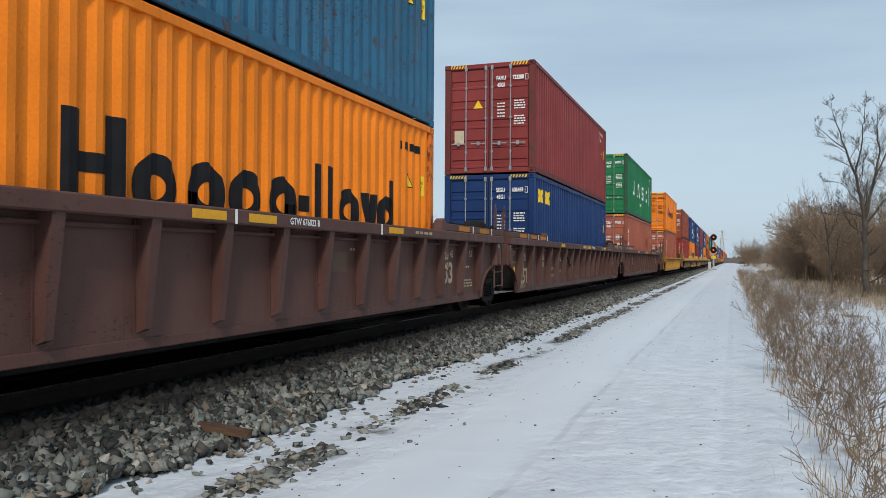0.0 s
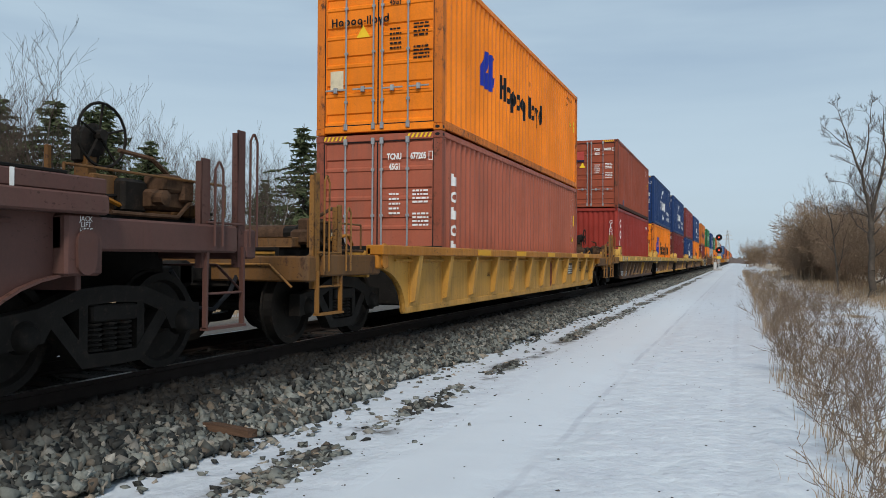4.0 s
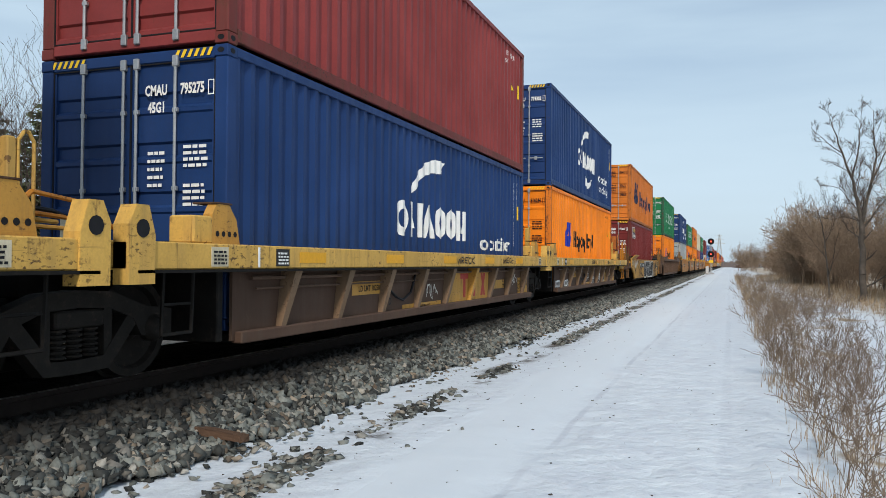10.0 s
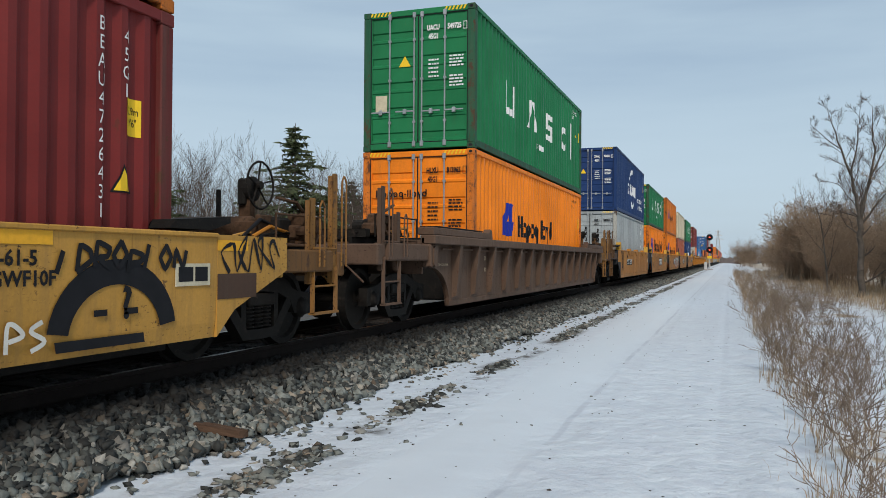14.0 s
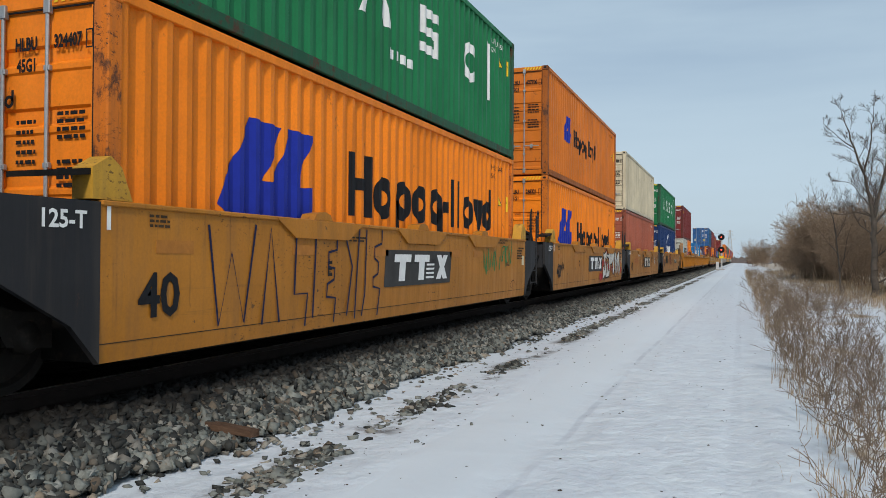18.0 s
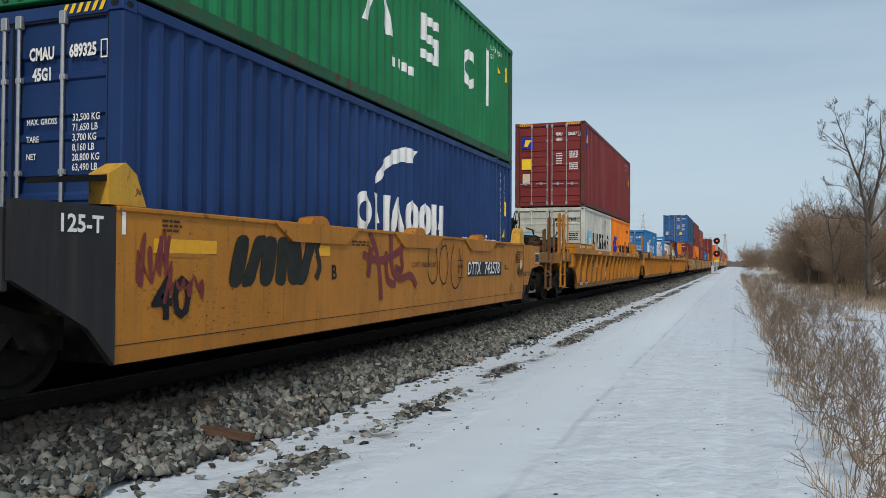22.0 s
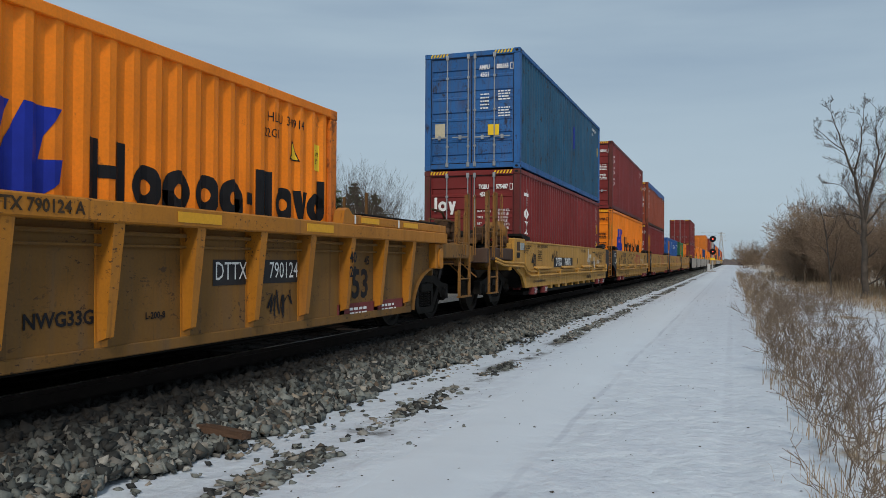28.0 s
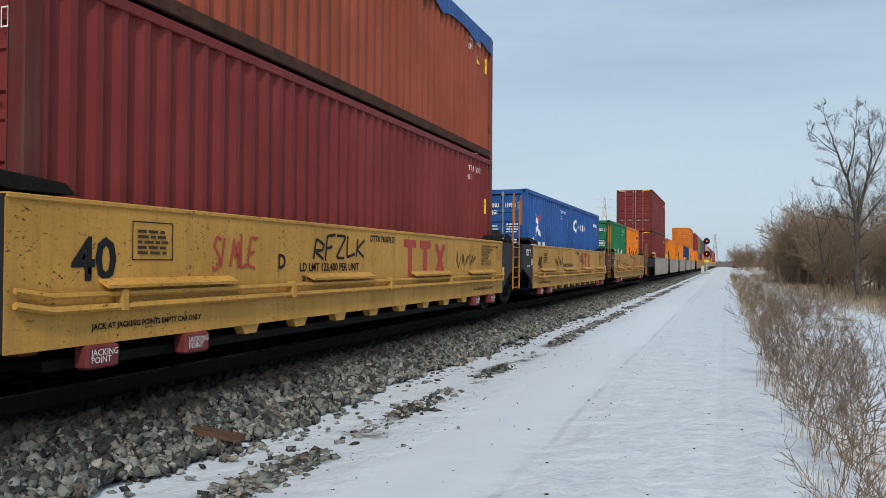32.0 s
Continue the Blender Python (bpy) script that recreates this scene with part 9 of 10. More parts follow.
# ---- stone along the track ----
def stone_material():
    m, n, l, b = nodes_of("crushed_stone")
    g = n.new("ShaderNodeNewGeometry")
    rp = n.new("ShaderNodeValToRGB")
    els = rp.color_ramp.elements
    els[0].position, els[0].color = 0.0, (0.024, 0.025, 0.024, 1)
    els[1].position, els[1].color = 1.0, (0.40, 0.39, 0.35, 1)
    for p, c in ((0.22, (0.040, 0.042, 0.039, 1)), (0.50, (0.150, 0.161, 0.146, 1)), (0.72, (0.235, 0.246, 0.222, 1)), (0.80, (0.10, 0.072, 0.050, 1)), (0.90, (0.30, 0.302, 0.276, 1)), (0.96, (0.25, 0.19, 0.13, 1))):
        e = els.new(p)
        e.color = c
    l.new(g.outputs["Random Per Island"], rp.inputs["Fac"])
    fine = noise_node(n, l, g.outputs["Position"], 45, 5)
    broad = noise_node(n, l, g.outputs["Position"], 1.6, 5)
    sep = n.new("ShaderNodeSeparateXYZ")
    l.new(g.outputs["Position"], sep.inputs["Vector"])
    oily_shade = n.new("ShaderNodeMath")
    oily_shade.operation = "MULTIPLY_ADD"
    l.new(broad, oily_shade.inputs[0])
    oily_shade.inputs[1].default_value = 0.55
    l.new(sep.outputs["X"], oily_shade.inputs[2])
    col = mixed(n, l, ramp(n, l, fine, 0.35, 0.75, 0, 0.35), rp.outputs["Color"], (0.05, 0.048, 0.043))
    # grease and rust dust dropped beside the rail by trains, plus painted train shade
    col = mixed(n, l, ramp(n, l, oily_shade.outputs[0], 2.02, 1.60, 0, 0.97), col, (0.009, 0.008, 0.007))
    l.new(col, b.inputs["Base Color"])
    b.inputs["Roughness"].default_value = 0.8
    b.inputs["Specular IOR Level"].default_value = 0.25
    bumped(n, l, b, fine, 0.2, 0.006)
    return m


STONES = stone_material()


def rough_stones(count, place, size, seed, flat=0.75, wedge=False):
    """Many angular stones as one mesh. place(rng, n) gives points, size(rng, n) radii."""
    rng = np.random.default_rng(seed)
    base = np.array([(x, y, z) for z in (-1, 1) for y in (-1, 1) for x in (-1, 1)]) * 0.66
    tris = np.array([(0, 2, 3), (0, 3, 1), (4, 5, 7), (4, 7, 6), (0, 1, 5), (0, 5, 4), (1, 3, 7), (1, 7, 5), (3, 2, 6), (3, 6, 7), (2, 0, 4), (2, 4, 6)])
    if wedge:
        base = np.array([(1, 0.2, 0), (-1, -0.1, 0.2), (0.1, 1, -0.1), (0, -1, 0.1), (0.2, 0, 1), (-0.1, 0.1, -1)]) * 1.0
        tris = np.array([(0, 2, 4), (2, 1, 4), (1, 3, 4), (3, 0, 4), (2, 0, 5), (1, 2, 5), (3, 1, 5), (0, 3, 5)])
    k = len(base)
    pts, r = place(rng, count), size(rng, count)
    jit = 1 + rng.uniform(-0.75, 0.5, (count, k, 3))
    if wedge:
        jit = 1 + rng.uniform(-0.35, 0.35, (count, k, 3))
    v = base[None] * jit * (r[:, None, None] * rng.uniform(0.55, 1.4, (count, 1, 3)))
    ang = rng.uniform(0, 2 * np.pi, (count, 3))
    for ax, (i, j) in enumerate(((1, 2), (0, 2), (0, 1))):
        c, s = np.cos(ang[:, ax])[:, None], np.sin(ang[:, ax])[:, None]
        a, b = v[:, :, i].copy(), v[:, :, j].copy()
        v[:, :, i], v[:, :, j] = a * c - b * s, a * s + b * c
    v[:, :, 2] *= flat
    v += pts[:, None, :]
    t = tris[None] + (np.arange(count) * k)[:, None, None]
    return v.reshape(-1, 3), t.reshape(-1, 3)


def bed_z(x):
    return np.interp(x, [-2.1, -1.75, -1.35, -0.9, 0.9, 1.25, 1.5, 1.8, 2.0, 2.6], [-0.52, -0.20, -0.17, -0.19, -0.19, -0.20, -0.31, -0.49, -0.55, -0.56])


def along(rng, n, y0, y1, power=2.0):
    return y0 + (y1 - y0) * rng.random(n) ** power


def slope_place(rng, n):
    y = along(rng, n, 1.0, 48.0, 1.9)
    toe = 1.96 + 0.06 * np.sin(y * 1.1) + 0.05 * np.sin(y * 3.7 + 1) + 0.04 * np.sin(y * 9.1)
    x = 0.86 + (toe - 0.86) * rng.random(n) ** 0.85
    return np.stack([x, y, bed_z(x) + rng.uniform(-0.005, 0.03, n)], 1)


def far_place(rng, n):
    y = along(rng, n, 45.0, 170.0, 1.4)
    x = rng.uniform(0.86, 2.15, n)
    return np.stack([x, y, bed_z(x) + 0.01], 1)


def toe_place(rng, n):
    y = along(rng, n, 1.5, 40.0, 1.6)
    x = 1.88 + np.abs(rng.normal(0, 0.20, n)) + 0.1 * np.sin(y * 1.3)
    return np.stack([x, y, np.full(n, -0.555) + rng.uniform(-0.015, 0.012, n)], 1)


def strip_place(rng, n):
    # thrown stone lies in patches along the path's edge
    y = along(rng, n * 6, 3.0, 75.0, 1.5)
    x = 2.74 + 0.035 * np.sin(y * 0.6) + rng.normal(0, 0.10, n * 6) - 0.004 * y * 0
    dens = np.array([noise.noise((0.0, float(t) * 0.42, 4.2)) + 0.5 * noise.noise((3.0, float(t) * 1.3, 1.2)) for t in y])
    keep = np.where(rng.random(n * 6) < np.clip(dens * 2.8 + 0.36, 0.02, 1) * 0.36)[0]
    keep = np.resize(keep, n)
    z = np.array([land(float(x[i]), float(y[i])) for i in keep])
    return np.stack([x[keep], y[keep], z + rng.uniform(-0.012, 0.012, n)], 1)


def inner_place(rng, n):
    y = along(rng, n, -2.0, 40.0, 1.3)
    x = rng.uniform(-2.2, 0.64, n)
    return np.stack([x, y, bed_z(x) - 0.005], 1)


stone_sets = [rough_stones(16000, slope_place, lambda r, n: r.uniform(0.026, 0.062, n), 11, 0.9), rough_stones(15000, slope_place, lambda r, n: r.uniform(0.030, 0.066, n), 19, 0.95, True),
              rough_stones(5200, far_place, lambda r, n: r.uniform(0.045, 0.085, n), 12),
              rough_stones(700, toe_place, lambda r, n: r.uniform(0.018, 0.050, n), 13, 0.6),
              rough_stones(3800, strip_place, lambda r, n: r.uniform(0.016, 0.056, n), 14, 0.6),
              rough_stones(3600, inner_place, lambda r, n: r.uniform(0.035, 0.06, n), 15)]
stone_sets.append(rough_stones(5000, lambda g, n: (lambda x, y: np.stack([x, y, bed_z(x)], 1))(g.uniform(0.86, 2.0, n), g.uniform(-14, 1.2, n)), lambda r, n: r.uniform(0.03, 0.06, n), 17, 0.85))
sv, st, so = [], [], 0
for a, b in stone_sets:
    sv.append(a)
    st.append(b + so)
    so += len(a)
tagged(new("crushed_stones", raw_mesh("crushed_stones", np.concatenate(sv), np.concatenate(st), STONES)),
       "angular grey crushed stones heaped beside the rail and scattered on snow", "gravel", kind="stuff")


def lone_stone(x, y, r, seed, label):
    v, t = rough_stones(1, lambda g, n: np.zeros((1, 3)), lambda g, n: np.array([r]), seed, 0.55)
    o = new("stone", raw_mesh("stone", v, t, STONES))
    o.location = (x, y, land(x, y) + 0.1 * r)
    tagged(o, label, "stone", "single stones on the snow")


for i, (x, y, r) in enumerate(((2.77, 5.10, 0.075), (2.86, 5.18, 0.06), (2.70, 5.02, 0.05), (3.32, 6.48, 0.045), (2.43, 6.08, 0.06), (2.62, 4.55, 0.05), (2.70, 4.50, 0.06),
                               (2.80, 4.62, 0.045), (3.02, 5.02, 0.035), (2.2, 5.0, 0.05), (1.98, 5.75, 0.07), (3.55, 7.3, 0.03), (4.44, 9.55, 0.03), (3.0, 4.55, 0.035))):
    lone_stone(x, y, r, 100 + i, "dark grey stone half sunk in crusted snow")

def fleck_place(rng, n):
    # grit, bark and seed husks blown over the crust
    y = along(rng, n, 3.0, 45.0, 1.5)
    x = np.where(rng.random(n) < 0.6, 2.3 + np.abs(rng.normal(0, 0.6, n)), rng.uniform(2.2, 6.9, n))
    return np.stack([x, y, ground_at(x, y) + 0.002], 1)


def ground_at(x, y):
    return np.array([land(float(a), float(b)) for a, b in zip(x, y)])


GRIT = surface("dark_grit", (0.07, 0.06, 0.052), 0.9, 0, 0.4, 4, 0, rand=0)
tagged(new("blown_grit", raw_mesh("blown_grit", *rough_stones(1000, fleck_place, lambda r, n: r.uniform(0.004, 0.018, n), 16, 0.35), GRIT)), "dark grit and husks scattered on the snow", "grit", kind="stuff")

# a broken piece of timber on the slope
WOOD = surface("split_grey_brown_wood", (0.11, 0.065, 0.042), 0.9, 0, 0.4, 5, 0.7, 0.01, (1, 8, 8))
plank = new("broken_plank", Mesh().rings([[(-0.30, -0.055, 0), (-0.30, 0.04, 0), (-0.28, 0.05, 0.05), (-0.26, -0.04, 0.06)], [(0.0, -0.06, 0), (0.0, 0.055, 0), (0.0, 0.05, 0.065), (0, -0.05, 0.06)],
                                          [(0.27, -0.05, 0), (0.31, 0.05, 0), (0.30, 0.045, 0.06), (0.24, -0.045, 0.055)]]).data("broken_plank"))
plank.data.materials.append(WOOD)
plank.matrix_world = pose(1.80, 5.78, -0.44, 0, 9, 17)
tagged(plank, "broken piece of weathered brown timber lying on stones", "plank")

# ---- plants ----
PALEBARK = surface("pale_grey_bark", (0.26, 0.24, 0.215), 0.9, 0, 0.3, 3, 0.4, 0.02)
BARK = surface("grey_brown_bark", (0.105, 0.090, 0.076), 0.95, 0, 0.35, 3, 0.5, 0.02)
TWIG = surface("brown_twigs", (0.095, 0.074, 0.060), 0.95, 0, 0.3, 2, 0)
BRUSH = surface("reddish_brown_brush", (0.27, 0.195, 0.135), 0.95, 0, 0.35, 0.6, 0, rand=0.2)
REED = surface("dry_tan_grass", (0.34, 0.255, 0.165), 0.95, 0, 0.35, 1.2, 0, rand=0)
STALK = surface("dry_brown_weeds", (0.205, 0.155, 0.115), 0.95, 0, 0.35, 2.0, 0, rand=0)
NEEDLE = surface("dark_green_needles", (0.095, 0.118, 0.060), 0.9, 0, 0.5, 1.5, 0, rand=0.2, second=(0.055, 0.052, 0.02), spot=(0.55, 0.75))


def tubes(segs, sides=3):
    """Tapered tubes for segments (p, q, r at p, r at q)."""
    p, q = np.array([s[0] for s in segs]), np.array([s[1] for s in segs])
    r0, r1 = np.array([s[2] for s in segs]), np.array([s[3] for s in segs])
    d = q - p
    d /= np.maximum(np.linalg.norm(d, axis=1, keepdims=True), 1e-9)
    ref = np.where(np.abs(d[:, 2:3]) > 0.9, np.array([[1.0, 0, 0]]), np.array([[0, 0, 1.0]]))
    a = np.cross(d, ref)
    a /= np.linalg.norm(a, axis=1, keepdims=True)
    b = np.cross(d, a)
    an = 2 * np.pi * np.arange(sides) / sides
    off = a[:, None] * np.cos(an)[None, :, None] + b[:, None] * np.sin(an)[None, :, None]
    v = np.concatenate([p[:, None] + off * r0[:, None, None], q[:, None] + off * r1[:, None, None]], 1).reshape(-1, 3)
    k = np.arange(sides)
    n1 = (k + 1) % sides
    t = np.concatenate([np.stack([k, n1, n1 + sides], 1), np.stack([k, n1 + sides, k + sides], 1)])
    t = (t[None] + (np.arange(len(segs)) * 2 * sides)[:, None, None]).reshape(-1, 3)
    return v, t


def grow(rnd, p, d, length, r, level, out, spread=0.6, up=0.25, kids=(5, 4, 4, 3), step=4):
    """A limb of several bent pieces, with side limbs along it."""
    pieces = max(2, step - level // 2)
    here, way = Vector(p), Vector(d).normalized()
    for i in range(pieces):
        nxt = here + way * (length / pieces)
        ra, rb = r * (1 - 0.75 * i / pieces), r * (1 - 0.75 * (i + 1) / pieces)
        out.append((tuple(here), tuple(nxt), ra, max(rb, 0.003)))
        if level < len(kids) and (i > 0 or level > 0):
            n = kids[level] / (pieces - (1 if level == 0 else 0))
            for _ in range(int(n) + (1 if rnd.random() < n % 1 else 0)):
                side = Vector((rnd.gauss(0, 1), rnd.gauss(0, 1), rnd.gauss(0, 0.6)))
                side = (side - way * side.dot(way)).normalized()
                w = (way * (1 - spread) + side * spread * rnd.uniform(0.8, 1.4) + Vector((0, 0, up))).normalized()
                f = rnd.random()
                q = here.lerp(nxt, f)
                grow(rnd, q, w, length * rnd.uniform(0.42, 0.72) * (1 - 0.35 * i / pieces), max(rb * 0.62, 0.004), level + 1, out, spread, up, kids, step)
        here = nxt
        way = (way + Vector((rnd.gauss(0, 0.13), rnd.gauss(0, 0.13), rnd.gauss(0.03, 0.08)))).normalized()


def bare_tree(seed, h, kids=(7, 5, 5, 3), r=0.13, spread=0.55, stems=1, up=0.3, least=0.0):
    rnd = random.Random(seed)
    segs = []
    for s in range(stems):
        lean = Vector((rnd.uniform(-0.25, 0.25), rnd.uniform(-0.25, 0.25), 1)) if stems > 1 else Vector((rnd.uniform(-0.05, 0.05), rnd.uniform(-0.05, 0.05), 1))
        grow(rnd, (rnd.uniform(-0.5, 0.5) * (stems > 1), rnd.uniform(-0.5, 0.5) * (stems > 1), -0.1), lean, h * (rnd.uniform(0.7, 1) if stems > 1 else 1), r, 0, segs, spread, up, kids, 6)
    segs = [(p, q, max(a, least), max(b, least)) for p, q, a, b in segs]
    cut = 0.03 if stems == 1 else 9.0
    thick = [s for s in segs if s[2] > cut]
    thin = [s for s in segs if s[2] <= cut]
    return (tubes(thick, 6), tubes(thin, 3)) if thick else (None, tubes(thin, 3))


def tree_meshes(name, seed, h, bark, twig, **k):
    a, b = bare_tree(seed, h, **k)
    return (raw_mesh(name + "_limbs", *a, bark, True) if a else None), raw_mesh(name + "_twigs", *b, twig)


def put_tree(kind, meshes, x, y, size, turn, label, category, group, parts=("trunk", "crown")):
    t = tagged(new(kind), label, category, group)
    t.matrix_world = Matrix.Translation((x, y, land(x, y) - 0.05)) @ Matrix.Rotation(turn, 4, "Z") @ Matrix.Diagonal((size, size, size, 1))
    if kind == "brush":
        bpy.data.objects.remove(t)
        t = tagged(new(kind, meshes[1]), label, category, group)
        t.matrix_world = Matrix.Translation((x, y, land(x, y) - 0.05)) @ Matrix.Rotation(turn, 4, "Z") @ Matrix.Diagonal((size, size, size, 1))
        return t
    for nm, me in zip(parts, meshes):
        if me:
            o = new(nm, me)
            o.parent = t
    return t


rnd = random.Random(5)


def limb(rng, segs, pts, r0, r1, every, reach, kids=(6, 5), spread=0.5, up=0.25):
    """A long bough through a few bends, thinning from r0 to r1, with side limbs at even steps that shorten towards its tip."""
    pts = [Vector(p) for p in pts]
    total = sum((b - a).length for a, b in zip(pts, pts[1:]))
    gone, due = 0.0, every
    for a, b in zip(pts, pts[1:]):
        n = max(2, int((b - a).length / 0.35))
        prev = a
        for i in range(1, n + 1):
            q = a.lerp(b, i / n) + Vector((rng.gauss(0, 0.03), rng.gauss(0, 0.03), rng.gauss(0, 0.02)))
            f0, f1 = gone / total, (gone + (q - prev).length) / total
            segs.append((tuple(prev), tuple(q), r0 + (r1 - r0) * f0, r0 + (r1 - r0) * f1))
            gone += (q - prev).length
            if gone > due:
                due += every * rng.uniform(0.6, 1.4)
                way = (b - a).normalized()
                side = Vector((rng.gauss(0, 1), rng.gauss(0, 0.8), rng.gauss(0, 0.4)))
                side = (side - way * side.dot(way)).normalized()
                d = (way * (1 - spread) + side * spread * rng.uniform(0.7, 1.3) + Vector((0, 0, up))).normalized()
                ln = reach * (1 - 0.55 * f1) * rng.uniform(0.55, 1.2)
                grow(rng, q, d, ln, max(0.011, (r0 + (r1 - r0) * f1) * 0.36), 0, segs, 0.5, 0.22, kids, 5)
            prev = q


def forked_tree(seed, wide=1.0):
    """A tall tree: a bare grey trunk that forks at four metres into rising boughs, with open twigs against the sky."""
    rng = random.Random(seed)
    w, segs = wide, []
    limb(rng, segs, ((0, 0, -0.3), (0.03, 0, 2.2), (0, 0, 4.4)), 0.20, 0.15, 1.1, 1.6, (4,), 0.7, 0.1)
    limb(rng, segs, ((0, 0, 4.3), (-0.6 * w, 0.1, 6.7), (-1.33 * w, 0.2, 8.3), (-1.82 * w, 0.1, 9.4), (-2.25 * w, 0, 10.6)), 0.115, 0.010, 0.30, 1.7)
    limb(rng, segs, ((-0.62 * w, 0.1, 6.75), (-0.3 * w, -0.2, 8.2), (-0.14 * w, -0.3, 9.4), (-0.05 * w, -0.2, 10.5)), 0.06, 0.009, 0.28, 1.4)
    limb(rng, segs, ((-1.3 * w, 0.2, 8.2), (-2.2 * w, 0.5, 8.8), (-3.3 * w, 0.7, 9.7)), 0.036, 0.009, 0.28, 1.1)
    limb(rng, segs, ((0, 0, 4.3), (0.45 * w, -0.2, 6.1), (0.9 * w, -0.3, 7.8), (0.7 * w, -0.3, 9.2), (0.75 * w, -0.2, 10.4)), 0.11, 0.010, 0.30, 1.7)
    limb(rng, segs, ((0.5 * w, -0.2, 6.3), (1.5 * w, 0.2, 8.0), (2.2 * w, 0.4, 9.8)), 0.06, 0.009, 0.30, 1.5)
    limb(rng, segs, ((0.02, 0, 4.0), (1.2 * w, 0.3, 5.2), (2.4 * w, 0.5, 6.3)), 0.07, 0.01, 0.34, 1.3)
    limb(rng, segs, ((-0.05, 0, 4.8), (-1.55 * w, -0.4, 6.2), (-2.9 * w, -0.6, 6.4)), 0.036, 0.009, 0.30, 1.1)
    limb(rng, segs, ((0, 0, 4.35), (-1.1 * w, 0.3, 4.7), (-2.0 * w, 0.3, 4.55), (-3.3 * w, 0.4, 4.75)), 0.036, 0.009, 0.30, 1.1)
    limb(rng, segs, ((0, 0, 3.4), (-0.9 * w, 0.3, 4.0), (-1.7 * w, 0.4, 5.4)), 0.04, 0.01, 0.36, 1.0)
    segs = [(p, q, max(a, 0.0065), max(b, 0.0055)) for p, q, a, b in segs]
    return raw_mesh("tree_limbs", *tubes([q for q in segs if q[2] > 0.03], 6), BARK, True), raw_mesh("tree_twigs", *tubes([q for q in segs if q[2] <= 0.03], 3), TWIG)


big_trees = [forked_tree(24, 0.74), tree_meshes("tree", 22, 8.0, BARK, TWIG, kids=(8, 5, 4), r=0.10, spread=0.56, up=0.28)]
put_tree("bare_tree", big_trees[0], 12.25, 45.0, 0.93, 0.0, "tall leafless tree with a forked grey trunk and open twigs", "tree", "leafless trees")
put_tree("bare_tree", big_trees[1], 11.0, 47.5, 0.62, 2.2, "slender leafless sapling beside a tall trunk", "tree", "leafless trees")
put_tree("bare_tree", big_trees[1], 14.6, 47.5, 0.78, 4.0, "slender leafless tree leaning at the wood's edge", "tree", "leafless trees")
put_tree("bare_tree", big_trees[0], 15.8, 46.0, 0.8, 2.6, "leafless tree with a forked trunk at the wood's edge", "tree", "leafless trees")

shrubs = [tree_meshes("brush", 40 + i, 3.4, BRUSH, BRUSH, kids=(7, 5, 3), r=0.028, spread=0.62, stems=6, up=0.24, least=0.0075) for i in range(5)]
for i in range(115):
    y = 40 + 130 * rnd.random() ** 1.3
    near = 11.2 + 0.01 * y
    x = near + rnd.random() ** 1.5 * 16
    if y < 52 and x < 14.5:
        x += 3.5
    put_tree("brush", shrubs[i % 5], x, y, rnd.uniform(0.75, 1.35) * (1.0 if x < 15 else 1.35), rnd.uniform(0, 6.28), "tangled leafless brown brush at the wood's edge", "brush", "brush thicket")
for i in range(22):
    y = 72 + 28 * rnd.random()
    put_tree("brush", shrubs[i % 5], 10.8 + 4.5 * rnd.random() + 0.01 * y, y, rnd.uniform(1.35, 2.0), rnd.uniform(0, 6.28), "tall tangled leafless brown brush at the wood's edge", "brush", "brush thicket")
for i in range(14):
    y = 200 + 140 * rnd.random()
    put_tree("brush", shrubs[i % 5], 8.5 + 10 * rnd.random(), y, rnd.uniform(1.2, 2.1), rnd.uniform(0, 6.28), "distant leafless brush by the crossing", "brush", "brush thicket")
for i in range(46):
    y = 26 + 40 * rnd.random()
    put_tree("brush", shrubs[i % 5], 15.0 + rnd.random() * 9, y, rnd.uniform(0.8, 1.3), rnd.uniform(0, 6.28), "tangled leafless brown brush at the wood's edge", "brush", "brush thicket")

woods = [tree_meshes("wood_tree", 60 + i, 8.5, PALEBARK if i % 2 else BARK, TWIG, kids=(12, 6, 4), r=0.10, spread=0.46, up=0.42, least=0.0065) for i in range(4)]
for i in range(60):
    y = 48 + 170 * rnd.random()
    x = 14 + 0.012 * y + rnd.random() * 22
    put_tree("bare_tree", woods[i % 4], x, y, rnd.uniform(0.55, 0.95), rnd.uniform(0, 6.28), "leafless tree in a brown winter wood", "tree", "leafless trees")


